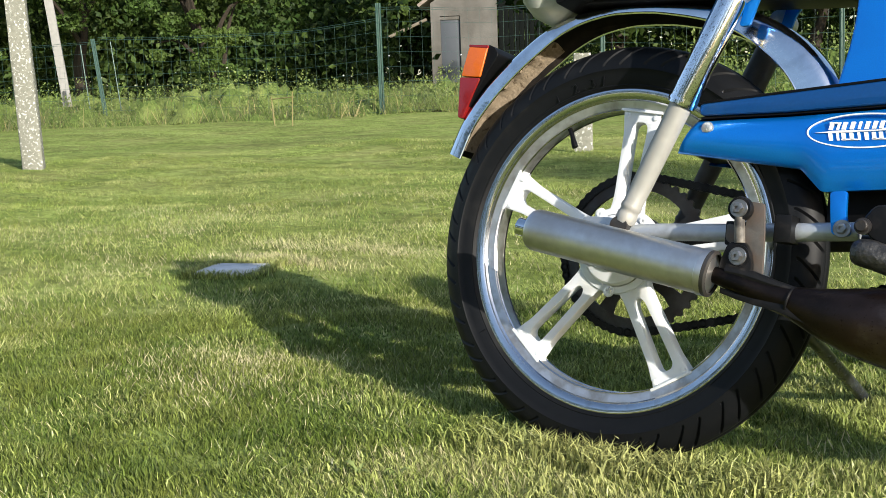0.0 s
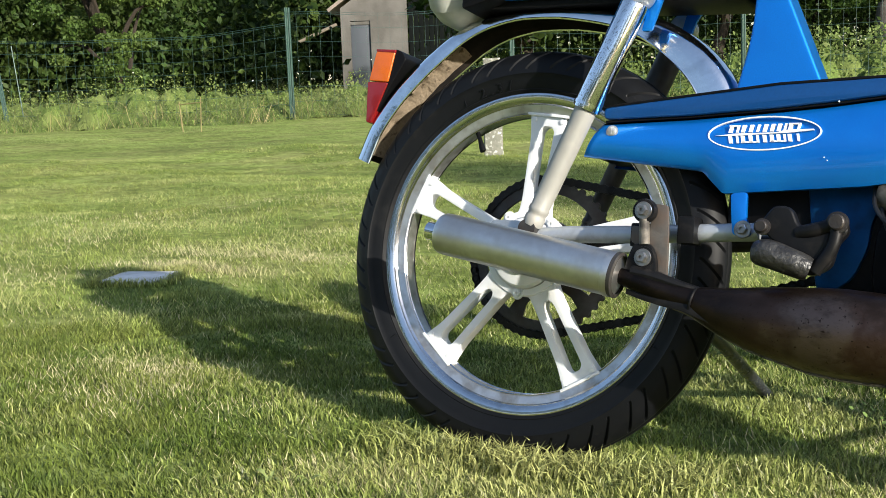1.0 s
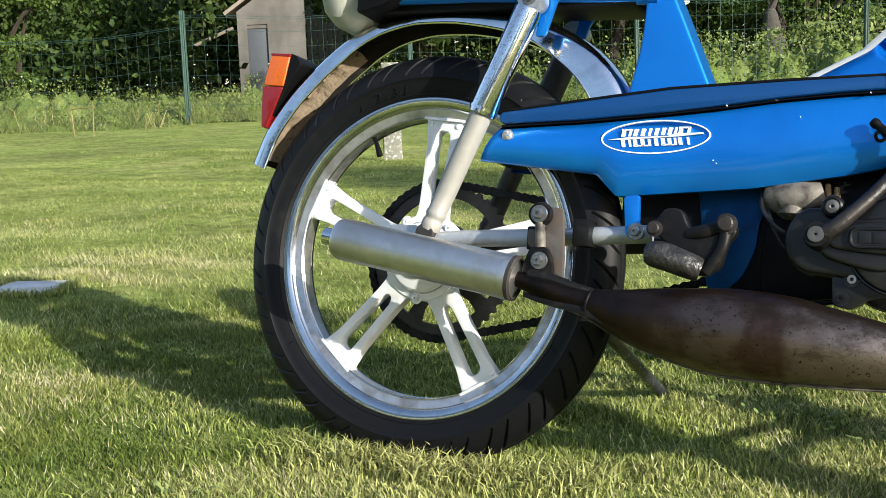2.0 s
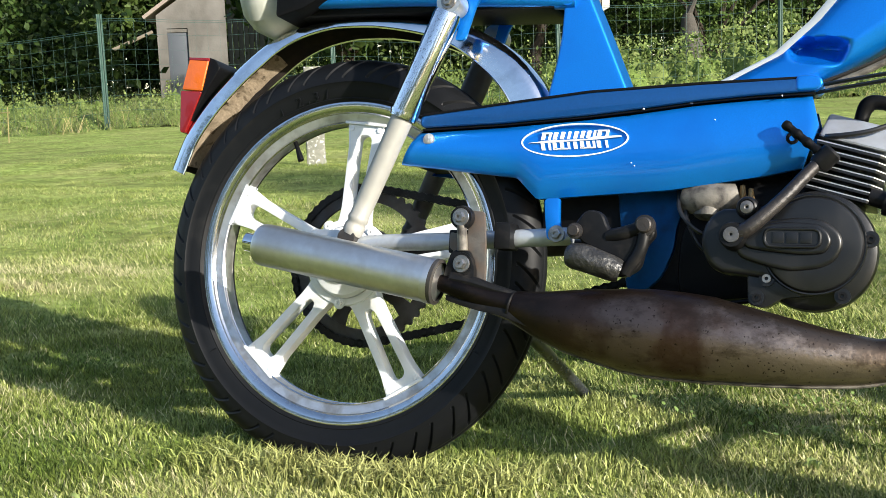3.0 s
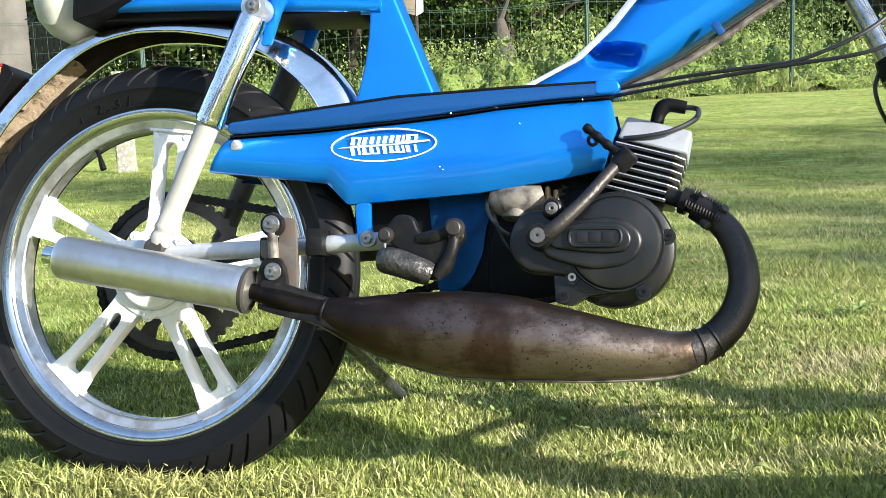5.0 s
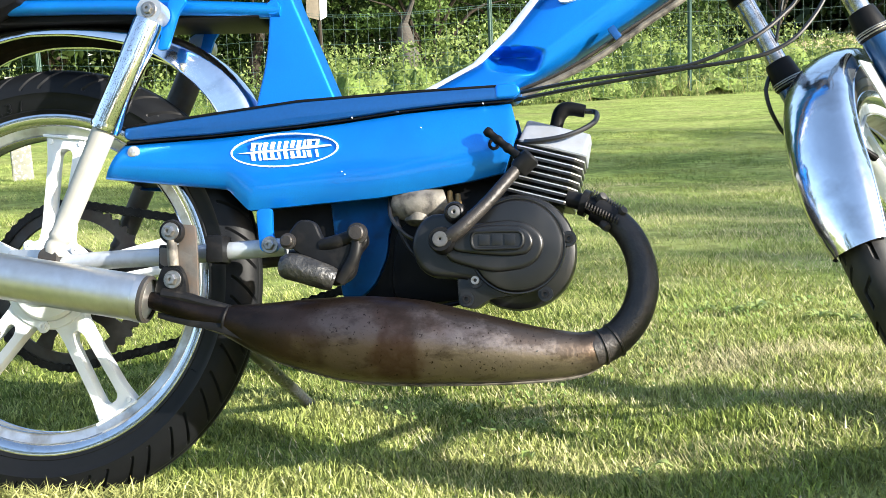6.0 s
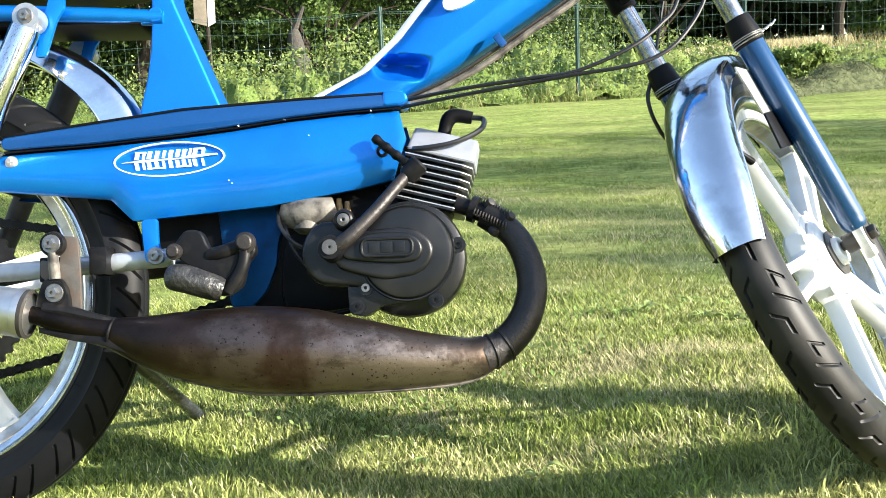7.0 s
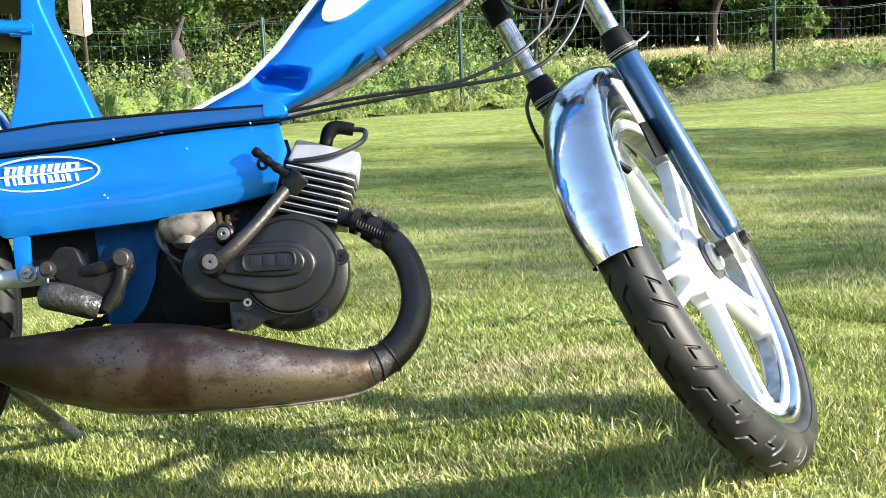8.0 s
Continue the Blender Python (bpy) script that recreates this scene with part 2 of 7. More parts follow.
DARK_WOOD = material("dark_boards", (0.006, 0.0075, 0.007), 0.9, 0.0, 0.3, 8, spec=0.03)
WHITE_BOARD = material("white_board", (0.46, 0.45, 0.42), 0.7, 0.0, 0.12, 6)


def foliage(name, base, second, random=0.35, translucent=0.35, scale=0.7, rough=0.6, low=0.4, high=0.62):
    """Leaves and blades: patches of two greens, a value of its own for each leaf, and some light through it."""
    m = material(name, base, rough, 0.0, 0.2, 7.0, second=second, mix_scale=scale, mix_low=low, mix_high=high, random=random, spec=0.25)
    n, ln = m.node_tree.nodes, m.node_tree.links
    b = n["Principled BSDF"]
    t = n.new("ShaderNodeBsdfTranslucent")
    src = b.inputs["Base Color"].links[0].from_socket
    ln.new(src, t.inputs["Color"])
    mix = n.new("ShaderNodeMixShader")
    mix.inputs[0].default_value = translucent
    ln.new(b.outputs[0], mix.inputs[1])
    ln.new(t.outputs[0], mix.inputs[2])
    ln.new(mix.outputs[0], n["Material Output"].inputs["Surface"])
    return m


LAWN_SOIL = material("lawn_soil", (0.182, 0.226, 0.058), 0.95, 0.0, 0.75, 34, bump=1.0, bump_scale=70, second=(0.228, 0.242, 0.082), mix_scale=1.6, mix_low=0.42, mix_high=0.70, spec=0.05)


def mown_streaks(m):
    """Long lighter and darker bands that a mower left, and small tufts across them."""
    n, ln = m.node_tree.nodes, m.node_tree.links
    b = n["Principled BSDF"]
    src = b.inputs["Base Color"].links[0].from_socket
    tc = n.new("ShaderNodeTexCoord")
    for stretch, scale, low, high in (((0.30, 1.0, 1.0), 1.5, 0.76, 1.18), ((0.45, 1.0, 1.0), 7.0, 0.78, 1.20), ((0.6, 1.0, 1.0), 24.0, 0.66, 1.34)):
        place, cloud, span, mul = n.new("ShaderNodeMapping"), n.new("ShaderNodeTexNoise"), n.new("ShaderNodeMapRange"), n.new("ShaderNodeHueSaturation")
        place.inputs["Rotation"].default_value = (0, 0, radians(-14))
        place.inputs["Scale"].default_value = stretch
        cloud.inputs["Scale"].default_value = scale
        cloud.inputs["Detail"].default_value = 6
        ln.new(tc.outputs["Object"], place.inputs["Vector"])
        ln.new(place.outputs["Vector"], cloud.inputs["Vector"])
        span.inputs[1].default_value, span.inputs[2].default_value = 0.32, 0.68
        span.inputs[3].default_value, span.inputs[4].default_value = low, high
        ln.new(cloud.outputs["Fac"], span.inputs[0])
        ln.new(span.outputs[0], mul.inputs["Value"])
        ln.new(src, mul.inputs["Color"])
        src = mul.outputs[0]
    ln.new(src, b.inputs["Base Color"])


mown_streaks(LAWN_SOIL)
LAWN = foliage("lawn_blades", (0.232, 0.286, 0.068), (0.365, 0.374, 0.142), 0.58, 0.32, 2.6, 0.36)
LAWN_DEEP = foliage("deep_green_lawn_blades", (0.100, 0.145, 0.026), (0.172, 0.200, 0.044), 0.55, 0.34, 3.2, 0.52)
LAWN_FAR = foliage("distant_lawn_blades", (0.172, 0.245, 0.058), (0.24, 0.285, 0.105), 0.14, 0.35, 0.55, 0.8)
LAWN_FAR_DEEP = foliage("distant_deep_lawn_blades", (0.120, 0.180, 0.042), (0.17, 0.215, 0.068), 0.18, 0.35, 0.7, 0.8)
LAWN_DRY = foliage("dry_blades", (0.52, 0.47, 0.28), (0.38, 0.36, 0.17), 0.5, 0.3, 2.0)
WEED = foliage("weed_leaves", (0.150, 0.212, 0.052), (0.215, 0.262, 0.084), 0.34, 0.4, 0.9)
WEED_MASS = material("dense_weed_growth", (0.110, 0.158, 0.038), 0.9, 0.0, 0.8, 40, bump=1.0, bump_scale=26, second=(0.17, 0.205, 0.06), mix_scale=2.5, spec=0.1)
WEED_DRY = foliage("dry_stalks", (0.36, 0.30, 0.14), (0.24, 0.22, 0.09), 0.4, 0.3, 1.5)
LEAF = foliage("tree_leaves", (0.055, 0.100, 0.020), (0.098, 0.145, 0.032), 0.4, 0.35, 0.5)
# darker copy of LEAF; the wood's shade is put into this green
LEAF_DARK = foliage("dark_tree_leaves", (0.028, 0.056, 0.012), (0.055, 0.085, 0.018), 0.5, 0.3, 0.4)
CLOVER = foliage("clover_leaves", (0.15, 0.235, 0.055), (0.22, 0.30, 0.10), 0.35, 0.4, 5)
DANDELION = foliage("dandelion_leaves", (0.21, 0.27, 0.075), (0.32, 0.37, 0.15), 0.5, 0.35, 30, 0.45)
HAY = foliage("cut_hay", (0.150, 0.160, 0.080), (0.062, 0.074, 0.034), 0.5, 0.2, 9)
HAY_CORE = material("heaped_hay", (0.090, 0.102, 0.052), 0.95, 0.0, 0.7, 60, bump=1.0, bump_scale=45, second=(0.045, 0.054, 0.027), mix_scale=14, spec=0.05)
STRAW = foliage("ripe_field_stalks", (0.50, 0.43, 0.26), (0.44, 0.38, 0.22), 0.15, 0.3, 0.2)
PETAL = material("white_petals", (0.75, 0.75, 0.72), 0.7, 0, 0.05, 50)


# ---- building helpers ----
def part(name, bm, mat, parent=None, label="", sharp=35.0, flat=False):
    """Links a bmesh as one mesh object, under its thing or part if one is given."""
    bmesh.ops.recalc_face_normals(bm, faces=bm.faces)
    me = bpy.data.meshes.new(name)
    bm.to_mesh(me)
    bm.free()
    me.materials.append(mat)
    if not flat:
        me.polygons.foreach_set("use_smooth", [True] * len(me.polygons))
        me.set_sharp_from_angle(angle=radians(sharp))
    ob = new(name, me)
    if parent:
        ob.parent = parent
    if label:
        tagged(ob, label)
    return ob


def thing(name, m, label, category, group="", kind=""):
    ob = new(name)
    ob.empty_display_size = 0.1
    ob.matrix_world = m
    return tagged(ob, label, category, group, kind)


def ring_frame(d, hint):
    u = hint - d * hint.dot(d)
    if u.length < 1e-5:
        u = d.orthogonal()
    u.normalize()
    return u, d.cross(u)


def spline(points, steps=6):
    """A smooth line through points (Catmull-Rom)."""
    p = [Vector(q) for q in points]
    p = [p[0] * 2 - p[1]] + p + [p[-1] * 2 - p[-2]]
    out = []
    for i in range(1, len(p) - 2):
        a, b, c, d = p[i - 1:i + 3]
        for k in range(steps):
            t = k / steps
            out.append(0.5 * (2 * b + (c - a) * t + (2 * a - 5 * b + 4 * c - d) * t * t + (3 * b - a - 3 * c + d) * t ** 3))
    out.append(p[-2])
    return out


def tube(bm, points, radii, seg=16, cap=True, squash=(1.0, 1.0)):
    """A tube along points; radii a number or one for each point."""
    pts = [Vector(q) for q in points]
    if not isinstance(radii, (list, tuple)):
        radii = [radii] * len(pts)
    rings, u = [], Vector((0.13, 1, 0.07))
    for i, q in enumerate(pts):
        d = (pts[min(i + 1, len(pts) - 1)] - pts[max(i - 1, 0)]).normalized()
        u, v = ring_frame(d, u)
        rings.append([bm.verts.new(q + (u * math.cos(a) * squash[0] + v * math.sin(a) * squash[1]) * radii[i])
                      for a in (2 * math.pi * k / seg for k in range(seg))])
    for a, b in zip(rings, rings[1:]):
        for k in range(seg):
            bm.faces.new((a[k], a[(k + 1) % seg], b[(k + 1) % seg], b[k]))
    if cap:
        bm.faces.new(rings[0][::-1])
        bm.faces.new(rings[-1])
    return rings


def lathe(bm, profile, m=Matrix.Identity(4), seg=48, closed=False):
    """Turns a profile of (radius, along) about the local y axis of m."""
    rings = []
    for r, h in profile:
        if r < 1e-6:
            rings.append([bm.verts.new(m @ Vector((0, h, 0)))])
        else:
            rings.append([bm.verts.new(m @ Vector((r * math.cos(a), h, r * math.sin(a)))) for a in (2 * math.pi * k / seg for k in range(seg))])
    pairs = list(zip(rings, rings[1:])) + ([(rings[-1], rings[0])] if closed else [])
    for a, b in pairs:
        for k in range(seg):
            j = (k + 1) % seg
            if len(a) == 1 and len(b) == 1:
                continue
            if len(a) == 1:
                bm.faces.new((a[0], b[j], b[k]))
            elif len(b) == 1:
                bm.faces.new((a[k], a[j], b[0]))
            else:
                bm.faces.new((a[k], a[j], b[j], b[k]))


def rounded(outline, radius, steps=4):
    """An outline (x, z) with its corners rounded."""
    out, n = [], len(outline)
    for i in range(n):
        p, q, r = (Vector(outline[(i + k) % n]) for k in (-1, 0, 1))
        a, b = (p - q), (r - q)
        c = min(radius, a.length * 0.45, b.length * 0.45)
        s, e = q + a.normalized() * c, q + b.normalized() * c
        for k in range(steps + 1):
            t = k / steps
            out.append(tuple(s * (1 - t) ** 2 + q * 2 * t * (1 - t) + e * t * t))
    return out


def oval(cx, cz, rx, rz, n=32, turn=0.0):
    c, s = math.cos(turn), math.sin(turn)
    return [(cx + rx * math.cos(a) * c - rz * math.sin(a) * s, cz + rx * math.cos(a) * s + rz * math.sin(a) * c)
            for a in (2 * math.pi * k / n for k in range(n))]


def plate(bm, outline, y0, y1, bevel=0.0, holes=(), m=None, segments=2):
    """A plate cut to an outline in x and z, from y0 to y1, with holes and softened rims."""
    start = set(bm.verts)
    edges = []
    for loop in (outline, *holes):
        vs = [bm.verts.new((x, y0, z)) for x, z in loop]
        edges += [bm.edges.new((vs[i], vs[(i + 1) % len(vs)])) for i in range(len(vs))]
    if holes:
        faces = [g for g in bmesh.ops.triangle_fill(bm, use_beauty=True, use_dissolve=True, edges=edges)["geom"] if isinstance(g, bmesh.types.BMFace)]
    else:
        loop_verts = [v for v in bm.verts if v not in start]
        faces = [bm.faces.new(loop_verts)]
    ext = bmesh.ops.extrude_face_region(bm, geom=faces, use_keep_orig=True)
    moved = [g for g in ext["geom"] if isinstance(g, bmesh.types.BMVert)]
    bmesh.ops.translate(bm, verts=moved, vec=(0, y1 - y0, 0))
    fresh = [v for v in bm.verts if v not in start]
    if bevel:
        bmesh.ops.recalc_face_normals(bm, faces=list({f for v in fresh for f in v.link_faces}))
        rim = [e for e in {e for v in fresh for e in v.link_edges} if len(e.link_faces) == 2 and e.calc_face_angle(0) > 1.0
               and abs(e.verts[0].co.y - e.verts[1].co.y) < 1e-6]
        bmesh.ops.bevel(bm, geom=rim, offset=bevel, segments=segments, affect="EDGES", profile=0.6, clamp_overlap=True)
        fresh = [v for v in bm.verts if v not in start]
    if m:
        bmesh.ops.transform(bm, matrix=m, verts=fresh)


def box(bm, centre, size, m=None, bevel=0.0):
    made = bmesh.ops.create_cube(bm, size=1.0)["verts"]
    t = Matrix.Translation(centre) @ (m or Matrix.Identity(4)) @ Matrix.Diagonal((*size, 1))
    bmesh.ops.transform(bm, matrix=t, verts=made)
    if bevel:
        es = list({e for v in made for e in v.link_edges})
        bmesh.ops.bevel(bm, geom=es, offset=bevel, segments=2, affect="EDGES", profile=0.6)


def along(a, b, up=(0, 0, 1)):
    """A pose at a whose y axis points to b."""
    y = (Vector(b) - Vector(a)).normalized()
    x = y.cross(Vector(up))
    if x.length < 1e-4:
        x = y.cross(Vector((1, 0, 0)))
    x.normalize()
    z = x.cross(y)
    return Matrix((( x.x, y.x, z.x, a[0]), (x.y, y.y, z.y, a[1]), (x.z, y.z, z.z, a[2]), (0, 0, 0, 1)))


def bolt(bm, at, size=0.007, length=0.008, way=(0, -1, 0), washer=True):
    """A hexagon head on a washer, its head along way."""
    m = along(at, Vector(at) + Vector(way))
    if washer:
        lathe(bm, [(0, 0), (size * 1.55, 0), (size * 1.6, 0.0006), (size * 1.5, 0.0022), (0, 0.0022)], m, 20)
    lathe(bm, [(0, 0.002), (size, 0.002), (size, length * 0.85), (size * 0.86, length), (size * 0.35, length), (size * 0.3, length * 0.6), (0, length * 0.6)], m, 6)


def from_arrays(name, verts, faces_n, mat, label="", category="", kind="stuff", parent=None):
    """One mesh from an array of vertices and groups of (corner count, vertex numbers)."""
    me = bpy.data.meshes.new(name)
    loops = np.concatenate([f.ravel() for _, f in faces_n]).astype(np.int32)
    totals = np.concatenate([np.full(len(f), k, np.int32) for k, f in faces_n])
    starts = np.concatenate([[0], np.cumsum(totals)[:-1]]).astype(np.int32)
    me.vertices.add(len(verts))
    me.vertices.foreach_set("co", verts.astype(np.float32).ravel())
    me.loops.add(len(loops))
    me.loops.foreach_set("vertex_index", loops)
    me.polygons.add(len(totals))
    me.polygons.foreach_set("loop_start", starts)
    me.polygons.foreach_set("loop_total", totals)
    me.update(calc_edges=True)
    me.materials.append(mat)
    ob = new(name, me)
    if parent:
        ob.parent = parent
    else:
        tagged(ob, label, category, "", kind)
    return ob


# ---- ground ----
def soft(a, b, v):
    t = np.clip((v - a) / (b - a), 0, 1)
    return t * t * (3 - 2 * t)


def height(x, y):
    """The lie of the land: flat round the moped, rising gently to the fence and more to one side."""
    x, y = np.asarray(x, float), np.asarray(y, float)
    h = 0.0155 * np.clip(y - 1.0, 0, 14) + 0.010 * np.clip(y - 15, 0, 60)
    h = h + 0.0010 * np.clip(x - 1.0, 0, 7) ** 2 * soft(3, 15, y) + 0.75 * soft(1, 16, x) * soft(17, 55, y)
    h = h + 0.035 * soft(0.7, 1.15, x) * soft(1.9, 1.3, x) * soft(-1.5, -0.4, y) * soft(1.2, 0.4, y)
    h = h + 0.018 * (np.sin(x * 1.3 + 0.6) * np.cos(y * 1.1)) * soft(1.2, 4, np.hypot(x - 0.5, y))
    h = h + (0.0055 * np.sin(x * 11.3 + 1.7 * np.sin(y * 5.1)) * np.sin(y * 13.7 + x * 2.2) + 0.0045 * np.sin(y * 8.3 - x * 4.1 + np.sin(x * 6.0))) * soft(0.12, 0.6, np.abs(y + 0.06)) * soft(14, 6, np.hypot(x, y))
    h = h + (0.010 * np.sin(x * 2.1 + 1.1 * np.sin(y * 1.7)) * np.sin(y * 3.3 + 0.8) + 0.009 * np.sin(y * 4.1 + x * 1.3)) * soft(1.6, 3.0, np.hypot(x - 0.6, y + 0.1))
    return h


def ground_sheet():
    xs = np.concatenate([[-400, -200, -100, -60, -40], np.linspace(-28, -4, 49), np.linspace(-3.8, 3.8, 77), np.linspace(4, 28, 49), [40, 60, 100, 200, 400]])
    ys = np.concatenate([[-400, -200, -100, -50, -25], np.linspace(-12, -2, 21), np.linspace(-1.9, 3, 50), np.linspace(3.3, 30, 60), [36, 45, 60, 80, 120, 200, 400]])
    gx, gy = np.meshgrid(xs, ys)
    v = np.stack([gx.ravel(), gy.ravel(), height(gx, gy).ravel()], 1)
    w, i = len(xs), np.arange(len(xs) * (len(ys) - 1)).reshape(len(ys) - 1, len(xs))[:, :-1].ravel()
    f = np.stack([i, i + 1, i + w + 1, i + w], 1)
    ob = from_arrays("ground", v, [(4, f)], LAWN_SOIL, "green lawn soil under mown grass, rising towards a field", "lawn", "structure")
    ob.data.polygons.foreach_set("use_smooth", [True] * len(ob.data.polygons))


ground_sheet()
rng = np.random.default_rng(7)
SPOT = np.array([0.74, -1.41])
SLAB = (-1.605, 0.80)


def fan(count, near, far, left=62.0, right=-30.0, power=1.0):
    """Spots on the lawn, spread over a fan of ground round the standing place."""
    r = np.sqrt(near ** 2 + (far ** 2 - near ** 2) * rng.random(count) ** power)
    a = np.radians(right + (left - right) * rng.random(count))
    return np.stack([SPOT[0] - np.sin(a) * r, SPOT[1] + np.cos(a) * r], 1)


def patchy(xy, size, seed):
    """Smooth uneven values from 0 to 1."""
    v = np.zeros(len(xy))
    g = np.random.default_rng(seed)
    for k in range(7):
        d = g.normal(size=2)
        d *= (2 * np.pi / size) * g.uniform(0.5, 1.8) / np.linalg.norm(d)
        v += np.sin(xy @ d + g.uniform(0, 6.28))
    return 1 / (1 + np.exp(-v * 0.9))


def blades(name, xy, tall, wide, lean, mat, label, category, bent=True, parent=None, comb=0.0):
    """Blades of grass: tapered, bent strips that stand on the ground; comb lays them one way, as a mower does."""
    n = len(xy)
    base = np.concatenate([xy, height(xy[:, 0], xy[:, 1])[:, None] - 0.002], 1)
    a, b = rng.uniform(0, 2 * np.pi, n), rng.uniform(0, 2 * np.pi, n)
    if comb:
        way = -0.39 + 1.1 * (patchy(xy * np.array([0.35, 1.0]), 1.1, 61) - 0.5)
        keep = rng.random(n) < comb
        a = np.where(keep, way + np.pi / 2 + rng.normal(size=n) * 0.45, a)
        b = np.where(keep, way + np.pi + rng.normal(size=n) * 0.7, b)
    side = np.stack([np.cos(a), np.sin(a), np.zeros(n)], 1) * (wide / 2)[:, None]
    tip_way = np.stack([np.cos(b), np.sin(b), np.zeros(n)], 1) * (tall * lean)[:, None]
    up = np.array([0, 0, 1.0])
    if bent:
        mid = base + tip_way * 0.3 + up * (tall * 0.6)[:, None]
        tip = base + tip_way + up * (tall * (1 - 0.25 * lean))[:, None]
        v = np.stack([base - side, base + side, mid + side * 0.8, mid - side * 0.8, tip], 1).reshape(-1, 3)
        i = np.arange(n)[:, None] * 5
        return from_arrays(name, v, [(4, i + [0, 1, 2, 3]), (3, i + [3, 2, 4])], mat, label, category, "stuff", parent)
    tip = base + tip_way + up * tall[:, None]
    v = np.stack([base - side, base + side, tip], 1).reshape(-1, 3)
    i = np.arange(n)[:, None] * 3
    return from_arrays(name, v, [(3, i + [0, 1, 2])], mat, label, category, "stuff", parent)


def off_slab(xy, margin=0.0):
    d = xy - np.array(SLAB)
    c, s = math.cos(0.35), math.sin(0.35)
    p = np.stack([d[:, 0] * c + d[:, 1] * s, -d[:, 0] * s + d[:, 1] * c], 1)
    return xy[(np.abs(p[:, 0]) > 0.098 + margin) | (np.abs(p[:, 1]) > 0.085 + margin)]


FENCE_Y = lambda x: 8.6 + (x + 7.36) * 0.458


def on_lawn(xy, margin=0.3):
    return xy[xy[:, 1] < FENCE_Y(xy[:, 0]) - margin + 0.25 * np.sin(xy[:, 0] * 2.3) * np.cos(xy[:, 0] * 0.9 + 1)]


def lawn():
    near = off_slab(fan(310000, 1.12, 2.7), -0.02)
    p = patchy(near, 0.22, 3)
    # deep green blades in patches, and more of them towards -x
    deep_green = rng.random(len(near)) < 0.12 + 0.26 * soft(0.0, 0.9, near[:, 1]) + 0.36 * soft(0.30, 0.72, patchy(near * np.array([0.7, 1.0]), 0.42, 8)) + 0.62 * soft(0.12, -0.60, near[:, 0] + 0.3 * (patchy(near, 0.5, 14) - 0.5)) - 0.20 * soft(0.5, 1.1, near[:, 0])
    arched = rng.random(len(near)) < 0.36
    for own, mat, label in ((~deep_green, LAWN, "short mown yellow-green lawn grass"), (deep_green, LAWN_DEEP, "short mown deep green lawn grass")):
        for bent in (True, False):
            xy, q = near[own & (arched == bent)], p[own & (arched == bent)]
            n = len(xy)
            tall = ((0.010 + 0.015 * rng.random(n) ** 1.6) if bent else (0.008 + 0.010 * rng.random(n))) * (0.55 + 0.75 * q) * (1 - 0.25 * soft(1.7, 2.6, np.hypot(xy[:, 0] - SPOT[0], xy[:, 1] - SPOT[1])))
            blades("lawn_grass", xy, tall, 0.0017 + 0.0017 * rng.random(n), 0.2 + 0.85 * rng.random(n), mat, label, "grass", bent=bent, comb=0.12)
    mid = off_slab(fan(330000, 2.45, 8.2, power=1.45))
    p = patchy(mid * np.array([0.5, 1.0]), 0.4, 4)
    deep_green = rng.random(len(mid)) < 0.16 + 0.78 * soft(0.25, 0.78, 0.6 * patchy(mid * np.array([0.40, 1.0]), 0.60, 9) + 0.4 * patchy(mid * np.array([0.25, 1.0]), 1.5, 10))
    for own, mat, label in ((~deep_green, LAWN, "short mown yellow-green lawn grass"), (deep_green, LAWN_DEEP, "short mown deep green lawn grass")):
        xy, q = mid[own], p[own]
        n = len(xy)
        blades("lawn_grass", xy, (0.008 + 0.010 * rng.random(n)) * (0.55 + 0.9 * q) * (1.35 - 0.35 * soft(2.4, 3.4, np.hypot(xy[:, 0] - SPOT[0], xy[:, 1] - SPOT[1]))), 0.0019 + 0.0017 * rng.random(n), 0.4 + 0.9 * rng.random(n), mat, label, "grass", bent=False, comb=0.3)
    far = on_lawn(fan(240000, 4.2, 21.0, power=1.25))
    p = patchy(far * np.array([0.4, 1.0]), 1.3, 5)
    streak = 0.5 * patchy(far * np.array([0.22, 1.0]), 0.9, 12) + 0.5 * patchy(far * np.array([0.35, 1.0]), 2.4, 13)
    deep = rng.random(len(far)) < 0.10 + 0.72 * soft(0.30, 0.75, streak)
    for own, mat, label in ((~deep, LAWN_FAR, "short mown light green lawn grass"), (deep, LAWN_FAR_DEEP, "short mown mid green lawn grass")):
        xy, q = far[own], p[own]
        n = len(xy)
        blades("lawn_grass", xy, (0.007 + 0.007 * rng.random(n)) * (0.65 + 0.75 * q), 0.0030 + 0.0035 * rng.random(n), 0.7 + 1.0 * rng.random(n), mat, label, "grass", bent=False, comb=0.75)
    round_about = np.concatenate([fan(36000, 0.4, 9.0, 330.0, 62.0, power=1.5), fan(60000, 0.3, 3.2, 330.0, 62.0, power=1.1), fan(16000, 0.1, 1.12)])
    n = len(round_about)
    blades("lawn_grass", round_about, 0.014 + 0.016 * rng.random(n), 0.004 + 0.004 * rng.random(n), 0.4 + 0.8 * rng.random(n), LAWN, "short mown yellow-green lawn grass", "grass", bent=False, comb=0.3)
    # longer tufts that the mower left against the tyres
    tuft = np.concatenate([np.stack([rng.uniform(-0.22, 0.30, 2600), -0.105 + rng.normal(size=2600) * 0.028], 1), np.stack([0.03 + rng.normal(size=900) * 0.12, -0.13 + rng.normal(size=900) * 0.03], 1),
                           np.stack([1.16 + rng.normal(size=700) * 0.09, 0.02 + rng.normal(size=700) * 0.09], 1)])
    n = len(tuft)
